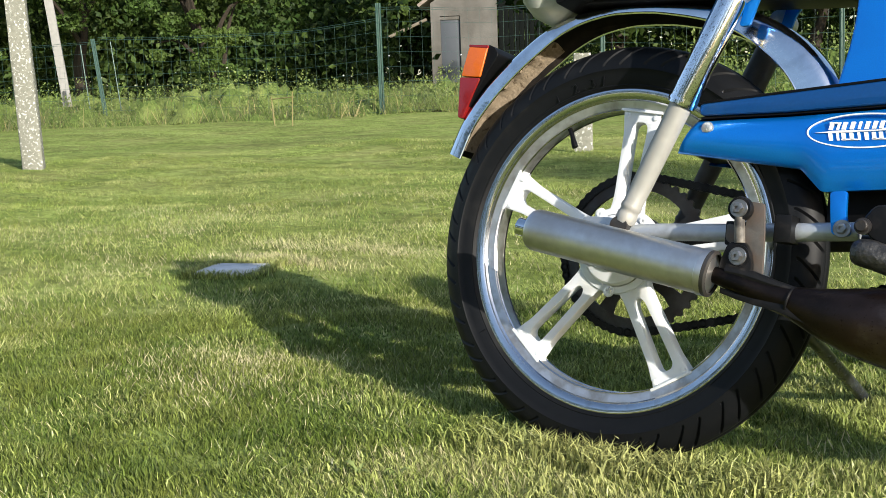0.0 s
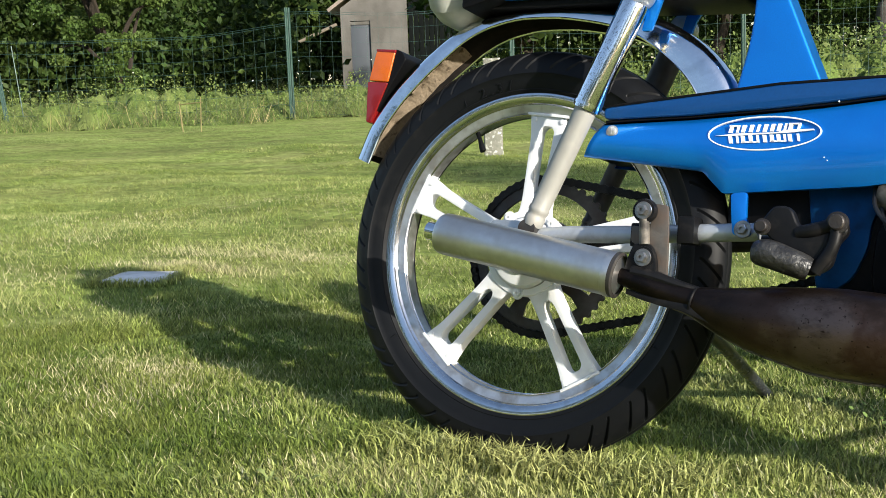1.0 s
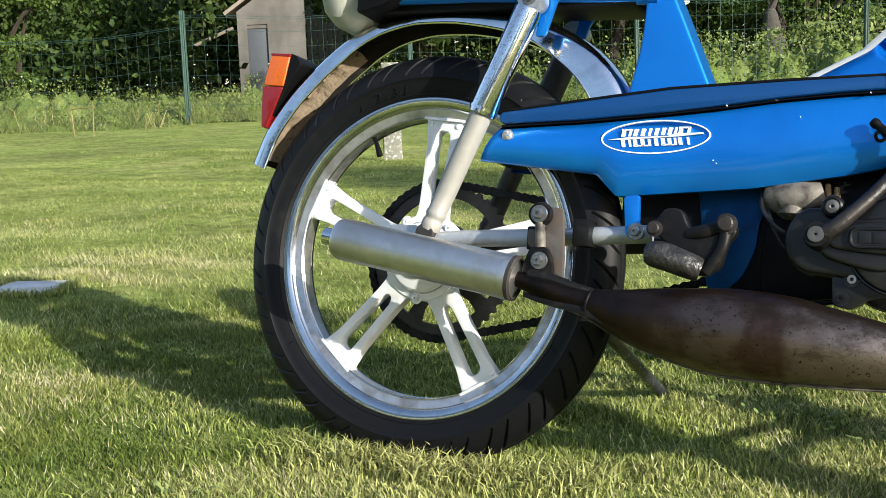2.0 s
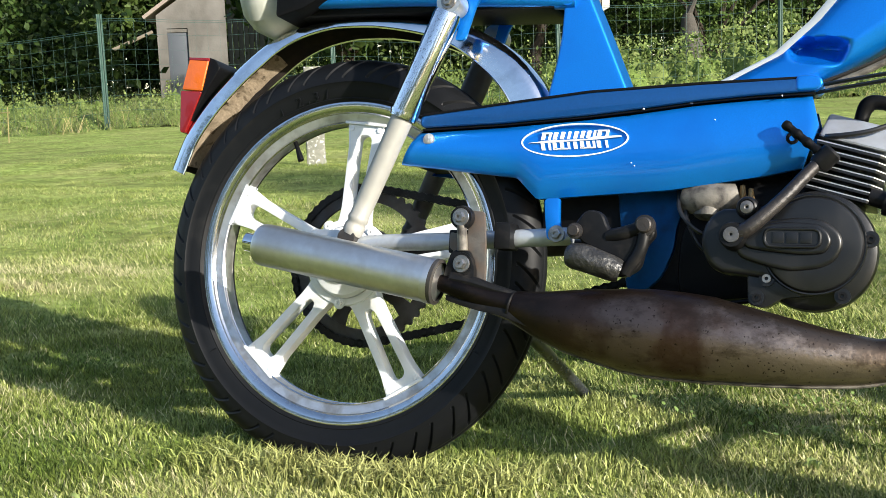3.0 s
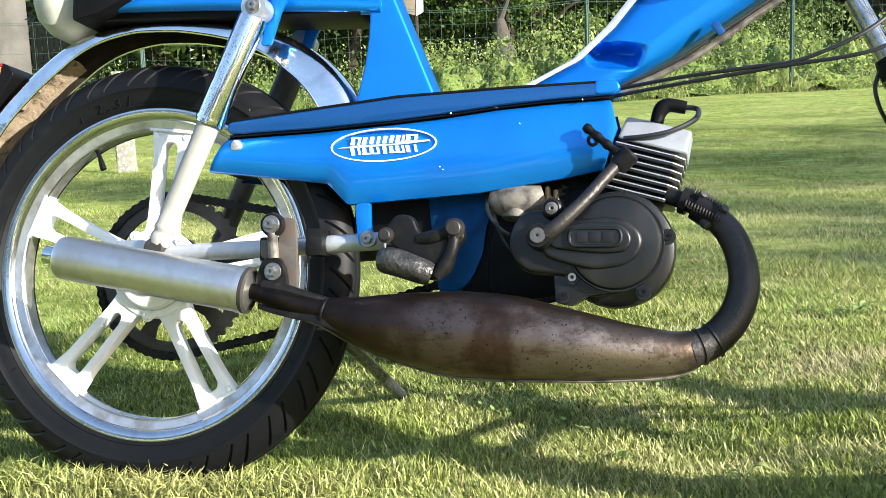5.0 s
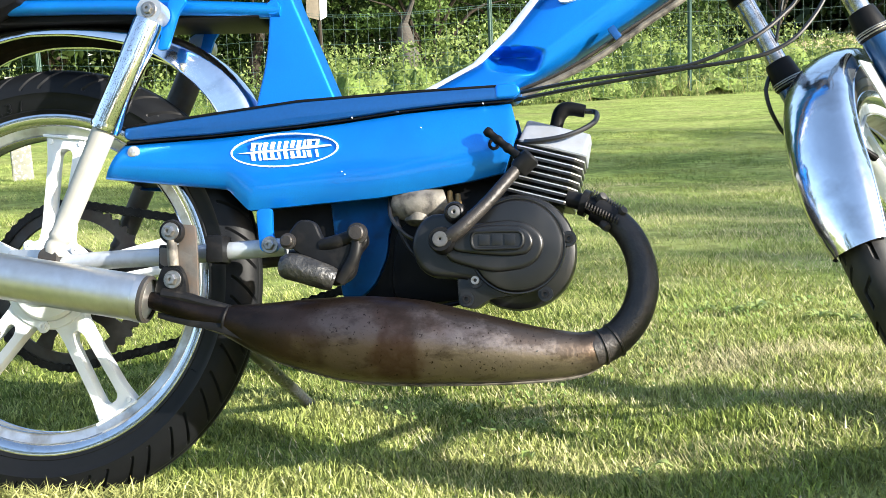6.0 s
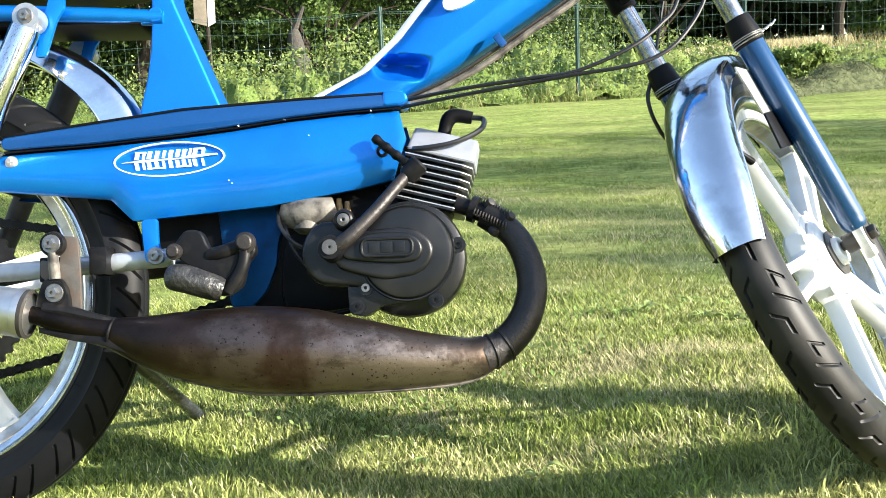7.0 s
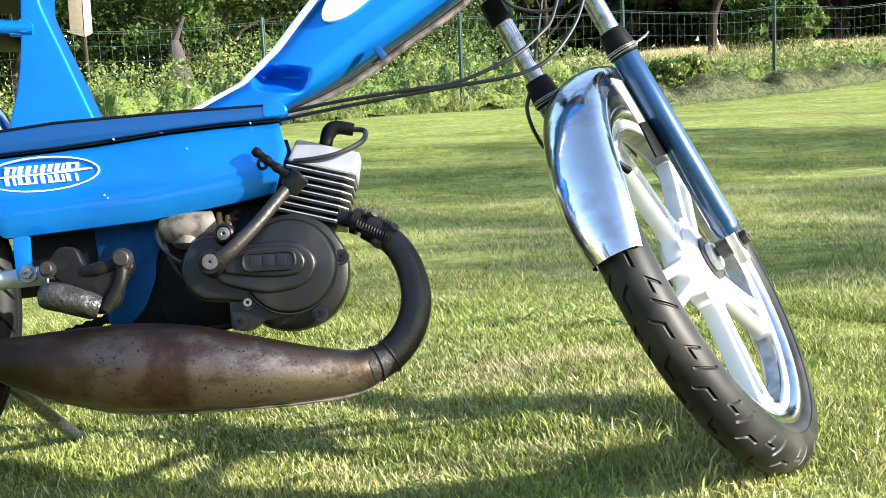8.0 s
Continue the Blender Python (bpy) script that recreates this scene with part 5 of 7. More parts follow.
# swing arm
for s, y in ((1, -0.078), (-1, 0.078)):
    bm = bmesh.new()
    tube(bm, spline([(-0.012, y, 0.281), (0.07, y, 0.294), (0.20, y, 0.300), (0.345, y * 0.95, 0.309)], 4), 0.0115, 14)
    arm = part("swing_arm", bm, SILVER_PAINT if s > 0 else STEEL_DARK, moped, "silver-painted swing arm tube" if s > 0 else "dark far swing arm tube")
    bm = bmesh.new()
    plate(bm, rounded([(-0.030, 0.262), (0.03, 0.262), (0.045, 0.292), (0.025, 0.312), (-0.02, 0.312)], 0.008), y - 0.004, y + 0.004, 0.001)
    part("axle_lug", bm, ALLOY_CAST, arm)
    bm = bmesh.new()
    tube(bm, [(0, y + 0.03 * s, HUB), (0, y - 0.016 * s, HUB)], 0.0065, 12)
    bolt(bm, (0, y - 0.012 * s, HUB), 0.010, 0.010, (0, -s, 0))
    part("axle_nut", bm, STEEL_BOLT, arm)

# rear shock absorbers
for s, y in ((1, -0.088), (-1, 0.088)):
    a, b = Vector((0.043, y, 0.300)), Vector((0.179, y, 0.621))
    d = (b - a).normalized()
    bm = bmesh.new()
    m = along(a, b)
    q = 0.178
    lathe(bm, [(0, 0.006), (0.0130, 0.006), (0.0140, 0.010), (0.0140, 0.018), (0.0128, 0.020), (0.0128, 0.024), (0.0142, 0.026), (0.0142, 0.031), (0.0132, 0.033), (0.0140, 0.060), (0.0150, q), (0, q)], m, 28)
    low = part("shock_absorber", bm, GREY_PAINT if s > 0 else STEEL_DARK, moped, "rear shock absorber with a cream-grey lower tube" if s > 0 else "dark far rear shock absorber")
    bm = bmesh.new()
    lathe(bm, [(0.0155, q - 0.004), (0.0182, q - 0.004), (0.0188, q), (0.0188, 0.318), (0.0176, 0.324), (0.012, 0.326), (0, 0.326)], m, 32)
    part("upper_cover", bm, CHROME_PITTED if s > 0 else STEEL_DARK, low, "chrome cover tube, pitted by rust")
    bm = bmesh.new()
    lathe(bm, [(0.0189, q + 0.001), (0.0196, q + 0.001), (0.0196, q + 0.005), (0.0189, q + 0.005)], m, 32, True)
    part("lip_ring", bm, CHROME, low)
    bm = bmesh.new()
    top = a + d * 0.336
    tube(bm, [a + d * 0.320, top + d * 0.006], [0.014, 0.012], 16)
    tube(bm, [top + Vector((0, 0.016, 0)), top - Vector((0, 0.014, 0))], 0.0165, 24)
    part("top_eye", bm, ALLOY_CAST, low)
    bm = bmesh.new()
    bolt(bm, tuple(top - Vector((0, 0.014 * s, 0))), 0.0065, 0.007, (0, -s, 0))
    part("mounting_bolt", bm, STEEL_BOLT, low)
    bm = bmesh.new()
    tube(bm, [a + Vector((0, -0.012, 0)), a + Vector((0, 0.014, 0))], 0.0125, 20)
    part("lower_eye", bm, STEEL_DARK, low)

# silencer with its bracket
bm = bmesh.new()
a, b = Vector((-0.066, -0.132, 0.2865)), Vector((0.186, -0.128, 0.2445))
m = along(a, b)
n = (b - a).length
lathe(bm, [(0, 0.002), (0.0235, 0.002), (0.0262, 0.0), (0.0278, 0.004), (0.0282, 0.010), (0.0284, n - 0.010), (0.0292, n - 0.009), (0.0292, n - 0.004), (0.0285, n), (0.018, n + 0.004), (0.010, n + 0.006), (0, n + 0.006)], m, 48)
silencer = part("silencer", bm, ALLOY, moped, "brushed aluminium silencer can")
bm = bmesh.new()
d = (a - b).normalized()
e = a + Vector((0, 0, -0.001))
lathe(bm, [(0.0125, 0), (0.0125, 0.026), (0.0108, 0.026), (0.0108, 0.0)], along(e - d * 0.004, e + d), 28, True)
part("tail_pipe", bm, CHROME, silencer, "bright chrome tail pipe")
bm = bmesh.new()
lathe(bm, [(0, 0), (0.0107, 0), (0.0107, 0.004), (0, 0.004)], along(e, e + d), 20)
part("dark_bore", bm, BLACK_PLASTIC, silencer)
bm = bmesh.new()
lathe(bm, [(0.0250, n - 0.001), (0.0288, n - 0.001), (0.0290, n + 0.004), (0.0250, n + 0.006)], m, 40, True)
part("end_collar", bm, STEEL_DARK, silencer)

bm = bmesh.new()
plate(bm, rounded([(0.222, 0.336), (0.243, 0.334), (0.246, 0.300), (0.248, 0.246), (0.232, 0.240), (0.228, 0.270), (0.198, 0.288), (0.198, 0.308), (0.222, 0.304)], 0.004), -0.117, -0.112, 0.001)
bracket = part("silencer_bracket", bm, RUST_PLATE, moped, "rusty steel plate that carries the silencer")
bm = bmesh.new()
plate(bm, rounded([(0.198, 0.262), (0.206, 0.285), (0.228, 0.286), (0.237, 0.264), (0.238, 0.236), (0.194, 0.232)], 0.008), -0.128, -0.1175, 0.002)
part("lug", bm, BLACK_WORN, bracket)
bm = bmesh.new()
tube(bm, [(0.2165, -0.125, 0.318), (0.2195, -0.125, 0.284)], [0.0062, 0.0066], 12)
part("link_rod", bm, GRIMY_ALLOY, bracket)
bm = bmesh.new()
box(bm, (0.213, -0.090, 0.297), (0.040, 0.036, 0.030), bevel=0.003)
box(bm, (0.262, -0.085, 0.306), (0.022, 0.034, 0.034), bevel=0.003)
part("clamp", bm, BLACK_WORN, bracket)
for z, x in ((0.3255, 0.2165), (0.2675, 0.2200)):
    bm = bmesh.new()
    lathe(bm, [(0, 0), (0.0150, 0), (0.0155, 0.003), (0.0140, 0.010), (0, 0.010)], along((x, -0.119, z), (x, -0.2, z)), 24)
    bush = part("rubber_bush", bm, BLACK_WORN, bracket)
    bm = bmesh.new()
    bolt(bm, (x, -0.129, z), 0.0070, 0.009)
    part("bolt", bm, STEEL_BOLT, bracket)

# expansion chamber and header pipe
line = [(0.190, -0.127, 0.2440), (0.215, -0.125, 0.2370), (0.250, -0.118, 0.2270), (0.280, -0.113, 0.2200), (0.318, -0.110, 0.2100), (0.352, -0.110, 0.2040), (0.386, -0.110, 0.2000), (0.425, -0.110, 0.1960), (0.456, -0.110, 0.1940),
        (0.490, -0.110, 0.1920), (0.523, -0.110, 0.1895), (0.589, -0.108, 0.1820), (0.653, -0.102, 0.1755), (0.700, -0.094, 0.1745), (0.722, -0.088, 0.1800)]
radius = [0.0100, 0.0120, 0.0138, 0.0170, 0.0285, 0.0370, 0.0430, 0.0490, 0.0510, 0.0508, 0.0490, 0.0405, 0.0315, 0.0255, 0.0222]
pts, rad = [], []
sp = spline([(*p,) for p in line], 4)
for i in range(len(radius) - 1):
    for k in range(4):
        rad.append(radius[i] + (radius[i + 1] - radius[i]) * k / 4)
rad.append(radius[-1])
bm = bmesh.new()
tube(bm, sp, rad, 40, squash=(0.86, 1.0))
chamber = part("expansion_chamber", bm, EXHAUST, moped, "heat-browned bulging steel expansion chamber", sharp=60)
bm = bmesh.new()
seam_low, seam_up = [], []
for p, r in zip(sp, rad):
    seam_low.append(p + Vector((0.0, 0.0, -r - 0.0008)))
tube(bm, seam_low[6:], 0.0022, 8, squash=(2.0, 1.0))
part("lower_seam", bm, GRIMY_ALLOY, chamber, "rough welded seam")
bm = bmesh.new()
upper = [(0.2000, 0.2290), (0.2200, 0.2235), (0.2442, 0.2185), (0.2601, 0.2200), (0.2735, 0.2172), (0.2800, 0.2150), (0.2868, 0.2108), (0.2920, 0.2098), (0.3027, 0.2036), (0.3090, 0.2030), (0.3158, 0.1988), (0.3260, 0.1972), (0.3406, 0.1912)]
lower = [(0.3430, 0.1875), (0.3356, 0.1835), (0.3239, 0.1880), (0.2976, 0.1974), (0.2711, 0.2058), (0.2444, 0.2103), (0.2200, 0.2160), (0.2000, 0.2220)]
plate(bm, upper + lower, -0.1265, -0.1235, 0.0008)
part("stay_strip", bm, BLACK_WORN, chamber, "torn strip of blackened sheet metal welded below the cone")
bm = bmesh.new()
ring_at, ring_to = Vector((0.2825, -0.1128, 0.2195)), Vector((0.318, -0.110, 0.2100))
lathe(bm, [(0.0160, -0.0015), (0.0178, -0.0012), (0.0182, 0.0), (0.0178, 0.0012), (0.0160, 0.0015)], along(ring_at, ring_to), 32, True)
part("weld_ring", bm, BLACK_WORN, chamber, "dark weld bead round the cone")
bm = bmesh.new()
tube(bm, spline([(0.206, -0.126, 0.250), (0.232, -0.124, 0.246), (0.262, -0.120, 0.238), (0.292, -0.116, 0.232)], 4), [0.0085, 0.0085, 0.0082, 0.0080, 0.0078, 0.0075, 0.0070, 0.0066, 0.0060, 0.0054, 0.0048, 0.0042, 0.0036], 10)
part("gusset", bm, BLACK_WORN, chamber, "blackened welded gusset")
hp = spline([(0.716, -0.090, 0.1775), (0.742, -0.082, 0.1890), (0.765, -0.076, 0.2130), (0.777, -0.070, 0.2420), (0.779, -0.064, 0.2680), (0.773, -0.058, 0.2960), (0.761, -0.052, 0.3200), (0.7425, -0.047, 0.3395)], 5)
bm = bmesh.new()
tube(bm, hp, [0.0208 - 0.0050 * k / (len(hp) - 1) for k in range(len(hp))], 28)
header = part("header_pipe", bm, HEADER, chamber, "blackened curved header pipe")
for k in (1, 4):
    bm = bmesh.new()
    r = 0.0212 - 0.005 * k / (len(hp) - 1)
    lathe(bm, [(r - 0.001, 0.006), (r + 0.0013, 0.007), (r + 0.0013, 0.009), (r - 0.001, 0.010)], along(hp[k], hp[min(k + 1, len(hp) - 1)]), 28, True)
    part("wrap_ridge", bm, HEADER, chamber)

# side panel

def line_at(pts, f):
    """The place at the share f of the length of a broken line."""
    p = [Vector(q) for q in pts]
    steps = [(b - a).length for a, b in zip(p, p[1:])]
    want = f * sum(steps)
    for a, b, d in zip(p, p[1:], steps):
        if want <= d + 1e-9:
            return a.lerp(b, min(1, want / d))
        want -= d
    return p[-1]


def bulged_panel(bm, side=-1):
    """The pressed panel: domed from top to bottom, its rims turned in."""
    low = [(0.0993, 0.4030), (0.2615, 0.3850), (0.2650, 0.3832), (0.2895, 0.3585), (0.2930, 0.3570), (0.4615, 0.3690), (0.5740, 0.3860), (0.6150, 0.3955)]
    top = [(0.1230, 0.4450), (0.2453, 0.4500), (0.3580, 0.4583), (0.4200, 0.4640), (0.4921, 0.4725), (0.5600, 0.4775), (0.6245, 0.4800)]
    rows = [(-0.02, 0.010), (-0.006, 0.0020), (0.0, 0.0005)] + [(k / 12, 0) for k in range(1, 12)] + [(1.0, 0.0005), (1.006, 0.002), (1.02, 0.010)]
    n = 110
    grid = []
    for i in range(n + 3):
        f = min(1.0, max(0.0, (i - 1) / n))
        lo, hi = line_at(low, f), line_at(top, f)
        fold = 0.010 if i in (0, n + 2) else 0.0015 if i in (1, n + 1) else 0.0
        col = []
        for v, inward in rows:
            c = min(1, max(0, v))
            p = lo.lerp(hi, c)
            p.x += 0.0125 * min(c / 0.58, (1 - c) / 0.42) * f ** 14
            dome = 0.0585 + 0.0085 * (1 - abs(2 * c - 1) ** 2.2) + 0.0012 * math.sin(f * 9) * (1 - f) - max(inward, fold)
            col.append(bm.verts.new((p.x, side * dome, p.y)))
        grid.append(col)
    for a, b in zip(grid, grid[1:]):
        for j in range(len(rows) - 1):
            bm.faces.new((a[j], a[j + 1], b[j + 1], b[j]))


bm = bmesh.new()
bulged_panel(bm)
cover = part("side_panel", bm, BLUE, moped, "bright blue metallic side panel, lightly scratched", sharp=60)
bm = bmesh.new()
plate(bm, [(0.10, 0.404), (0.262, 0.387), (0.294, 0.3595), (0.46, 0.371), (0.572, 0.388), (0.612, 0.397), (0.630, 0.442), (0.62, 0.476), (0.36, 0.455), (0.125, 0.442)], -0.054, -0.050)
part("inner_skin", bm, BLACK_PLASTIC, cover)
lid = [(0.1290, 0.4505), (0.2453, 0.4545), (0.3580, 0.4625), (0.4200, 0.4685), (0.4921, 0.4765), (0.5600, 0.4815), (0.6280, 0.4845), (0.6340, 0.4920), (0.6240, 0.5000), (0.4974, 0.4965), (0.3555, 0.4905), (0.1269, 0.4660)]
bm = bmesh.new()
plate(bm, rounded(lid, 0.007, 3), -0.068, -0.020, 0.006, segments=3)
part("panel_lid", bm, BLUE_DARK, cover, "blue folded top flange, dim reflection in its darker tone")
bm = bmesh.new()
plate(bm, [(0.128, 0.4665), (0.3555, 0.4912), (0.4974, 0.4972), (0.612, 0.5003), (0.612, 0.5034), (0.4974, 0.5008), (0.3555, 0.4948), (0.128, 0.4703)], -0.064, -0.020, 0.0012)
part("rubber_edge", bm, BLACK_PLASTIC, cover, "black rubber edging")
# black strip that stands for the shade in the seam under the lid
bm = bmesh.new()
plate(bm, [(0.13, 0.4472), (0.2453, 0.4522), (0.358, 0.4605), (0.42, 0.4660), (0.4921, 0.4745), (0.56, 0.4793), (0.625, 0.4818), (0.628, 0.484), (0.56, 0.481), (0.4921, 0.476), (0.42, 0.468), (0.358, 0.462), (0.2453, 0.454), (0.13, 0.450)], -0.0635, -0.05)
part("shadow_gap", bm, BLACK_PLASTIC, cover)
bm = bmesh.new()
plate(bm, rounded([(0.606, 0.4845), (0.630, 0.4855), (0.6375, 0.4925), (0.634, 0.5010), (0.622, 0.5040), (0.606, 0.5032)], 0.005, 4), -0.0692, -0.020, 0.0045, segments=4)
part("lid_end", bm, BLUE, cover, "rounded bright blue end of the top flange")
bm = bmesh.new()
lathe(bm, [(0, 0), (0.0082, 0), (0.0082, 0.0012), (0.0062, 0.0015), (0.0058, 0.0032), (0.0030, 0.0044), (0, 0.0044)], along((0.141, -0.0655, 0.4350), (0.141, -0.1, 0.4350)), 24)
box(bm, (0.141, -0.0700, 0.4350), (0.0075, 0.0008, 0.0014))
box(bm, (0.141, -0.0700, 0.4350), (0.0014, 0.0008, 0.0075))
part("screw", bm, ALLOY_CAST, cover, "cross-head panel screw")
bm = bmesh.new()
lathe(bm, [(0.0035, 0), (0.0070, 0), (0.0075, 0.0015), (0.0060, 0.0022), (0.0035, 0.001)], along((0.604, -0.0668, 0.429), (0.604, -0.1, 0.429)), 20, True)
part("eyelet", bm, BLACK_PLASTIC, cover)

# badge on the panel: an oval ring with a dart across five plain marks
bx, bz, tilt = 0.3400, 0.4310, 0.03
y0, y1 = -0.0678, -0.0630
bm = bmesh.new()
plate(bm, oval(bx, bz, 0.0695, 0.0212, 64, tilt), y0, y1, 0, [oval(bx, bz, 0.0677, 0.0196, 64, tilt)[::-1]])
badge = part("badge", bm, DECAL, cover, "white oval badge outline with plain marks")
for k, (dx, w) in enumerate(((-0.036, 0.013), (-0.0165, 0.021), (0.0015, 0.007), (0.0175, 0.018), (0.0375, 0.015))):
    for f in ((-0.5, -0.05, 0.4) if w > 0.017 else (-0.5, 0.22) if w > 0.01 else (-0.25,)):
        for s in (-1, 1):
            bm = bmesh.new()
            x = bx + dx + f * w
            zc = bz + (x - bx) * tilt + s * 0.0066
            t = 0.0022 if f < 0 else 0.0014
            lean = 0.0010 * s
            plate(bm, [(x - lean, zc - 0.0046), (x + t * 2 - lean, zc - 0.0046), (x + t * 2 + lean, zc + 0.0046), (x + lean, zc + 0.0046)], y0, y1, 0)
            part("mark", bm, DECAL, badge)
    if w > 0.008:
        bm = bmesh.new()
        x = bx + dx
        zc = bz + (x - bx) * tilt + (0.0104 if k % 2 == 0 else -0.0104)
        plate(bm, [(x - w * 0.5, zc - 0.0008), (x + w * 0.42, zc - 0.0008), (x + w * 0.42, zc + 0.0009), (x - w * 0.5, zc + 0.0009)], y0, y1, 0)
        part("mark", bm, DECAL, badge)
bm = bmesh.new()
plate(bm, [(bx - 0.060, bz - 0.0030), (bx - 0.034, bz - 0.0002), (bx + 0.016, bz + 0.0010), (bx + 0.026, bz + 0.0040), (bx + 0.060, bz + 0.0050), (bx + 0.060, bz + 0.0034), (bx + 0.030, bz + 0.0006), (bx, bz - 0.0010), (bx - 0.036, bz - 0.0030)], y0 - 0.0003, y1)
part("dart", bm, DECAL, badge)

# small chips in the paint
for x, z, r in ((0.4140, 0.4015, 0.0010), (0.4179, 0.3979, 0.0008), (0.4270, 0.4687, 0.0012), (0.5910, 0.4802, 0.0010), (0.5140, 0.4531, 0.0007)):
    bm = bmesh.new()
    plate(bm, oval(x, z, r * 0.8, r * 0.4, 8, 0.9), -0.0690, -0.0620)
    part("paint_chip", bm, DECAL, cover)

# far side panel
bm = bmesh.new()
bulged_panel(bm, 1)
part("far_side_panel", bm, BLUE, moped, "blue side panel on the far side")

# frame: seat pillar, rear tube, rising beam
bm = bmesh.new()
pillar = [(0.2880, 0.470), (0.2930, 0.4959), (0.3040, 0.545), (0.3085, 0.5801), (0.3100, 0.6209), (0.3095, 0.700), (0.3340, 0.700), (0.3330, 0.655), (0.3405, 0.6350), (0.3600, 0.590), (0.3980, 0.5005), (0.4100, 0.470)]
plate(bm, rounded(pillar, 0.010, 3), -0.036, 0.036, 0.016, segments=4)
frame_ob = part("frame", bm, BLUE, moped, "blue pressed-steel frame")
bm = bmesh.new()
tube(bm, spline([(-0.045, -0.046, 0.638), (0.10, -0.044, 0.6335), (0.25, -0.036, 0.6245), (0.325, -0.030, 0.6195)], 3), 0.0115, 16, squash=(1, 0.9))
tube(bm, spline([(-0.045, 0.046, 0.638), (0.10, 0.044, 0.6335), (0.25, 0.036, 0.6245), (0.325, 0.030, 0.6195)], 3), 0.0115, 16, squash=(1, 0.9))
lathe(bm, [(0, -0.041), (0.0090, -0.041), (0.0100, -0.039), (0.0100, 0.039), (0.0090, 0.041), (0, 0.041)], Matrix.Translation((0.316, 0, 0.622)), 20)
part("rear_tube", bm, BLUE, frame_ob)
for y in (-0.066, 0.066):
    bm = bmesh.new()
    plate(bm, rounded([(0.172, 0.566), (0.186, 0.566), (0.200, 0.612), (0.210, 0.628), (0.210, 0.642), (0.190, 0.642)], 0.005), y - 0.003, y + 0.003, 0.001)
    part("shock_bracket", bm, BLUE, frame_ob)
BEAM_TOP = [(0.470, 0.480), (0.5094, 0.5047), (0.5744, 0.5370), (0.6180, 0.5776), (0.6509, 0.6182), (0.7150, 0.6950), (0.800, 0.785), (0.870, 0.850)]
BEAM_LOW = [(0.585, 0.470), (0.6300, 0.5020), (0.6876, 0.5325), (0.7439, 0.5670), (0.8392, 0.6275), (0.900, 0.675), (0.950, 0.720), (0.985, 0.765)]
bm = bmesh.new()
grid = []
for i in range(161):
    f = i / 160
    hi, lo = line_at(BEAM_TOP, f), line_at(BEAM_LOW, f)
    col = []
    for k in range(96):
        a = 2 * math.pi * k / 96
        c, q = math.cos(a), math.sin(a)
        u = 0.5 + 0.5 * math.copysign(abs(c) ** 0.55, c)
        w = 0.043 * math.copysign(abs(q) ** 0.42, q) * (0.80 + 0.28 * (1 - u))
        p = lo.lerp(hi, u)
        below = max(0.0, 0.5 + (p.x - 0.60) * 0.70 - p.y) * float(soft(0.60, 0.68, p.x))
        w -= math.copysign(min(0.30 * below, abs(w) * 0.7), w)
        if w < 0:
            ex, ez = p.x - 0.626, p.y - 0.5385 + 0.10 * (p.x - 0.626)
            d = ((abs(ex) / (0.033 + 0.25 * ez)) ** 4 + (abs(ez) / 0.0170) ** 4) ** 0.25
            w += 0.022 * (1 + 0.75 * max(-1.0, min(1.0, ez / 0.017))) * float(1 - soft(0.66, 1.14, d))
        col.append(bm.verts.new((p.x, w, p.y)))
    grid.append(col)
for a, b in zip(grid, grid[1:]):
    for k in range(96):
        bm.faces.new((a[k], a[(k + 1) % 96], b[(k + 1) % 96], b[k]))
bm.faces.new(grid[0][::-1])
bm.faces.new(grid[-1])
part("beam", bm, BLUE, frame_ob, "blue rising frame beam with a pressed recess", sharp=60)
bm = bmesh.new()
strip = []
for i in range(61):
    f = 0.01 + 0.9 * i / 60
    hi, lo = line_at(BEAM_TOP, f), line_at(BEAM_LOW, f)
    row = []
    for d, y in ((-0.0015, -0.020), (-0.0020, -0.030), (0.000, -0.0365), (0.005, -0.0395), (0.0095 + 0.006 * (1 - f) ** 3, -0.0412)):
        p = hi + (lo - hi).normalized() * d
        row.append(bm.verts.new((p.x, y, p.y)))
    strip.append(row)
for a, b in zip(strip, strip[1:]):
    for k in range(4):
        bm.faces.new((a[k], a[k + 1], b[k + 1], b[k]))
part("white_trim", bm, TRIM_WHITE, frame_ob, "white painted band along the top edge")
bm = bmesh.new()
tube(bm, spline([(0.618, -0.030, 0.497), (0.690, -0.034, 0.524), (0.760, -0.036, 0.566), (0.850, -0.036, 0.625), (0.930, -0.036, 0.690)], 4), 0.0032, 10, squash=(1.6, 0.7))
part("under_lip", bm, STEEL_DARK, frame_ob, "bare metal lip below the beam")
bm = bmesh.new()
tube(bm, spline([(0.628, -0.030, 0.492), (0.690, -0.033, 0.518), (0.735, -0.035, 0.541), (0.790, -0.035, 0.578), (0.850, -0.035, 0.617), (0.930, -0.035, 0.682)], 4), 0.0044, 10)
part("cable_conduit", bm, GRIMY_ALLOY, frame_ob, "grimy grey conduit clipped below the beam")
bm = bmesh.new()
box(bm, (0.752, -0.044, 0.566), (0.010, 0.006, 0.018), pose(0, 0, 0, 0, -35, 0), 0.002)
part("cable_clip", bm, BLUE_DARK, frame_ob)
bm = bmesh.new()
plate(bm, oval(0.731, 0.651, 0.062, 0.020, 40, 0.72), -0.0458, -0.0390, 0)
part("beam_badge", bm, DECAL, frame_ob, "white oval sticker with a red mark")
bm = bmesh.new()
plate(bm, oval(0.731, 0.651, 0.020, 0.009, 20, 0.72), -0.0464, -0.0450, 0)
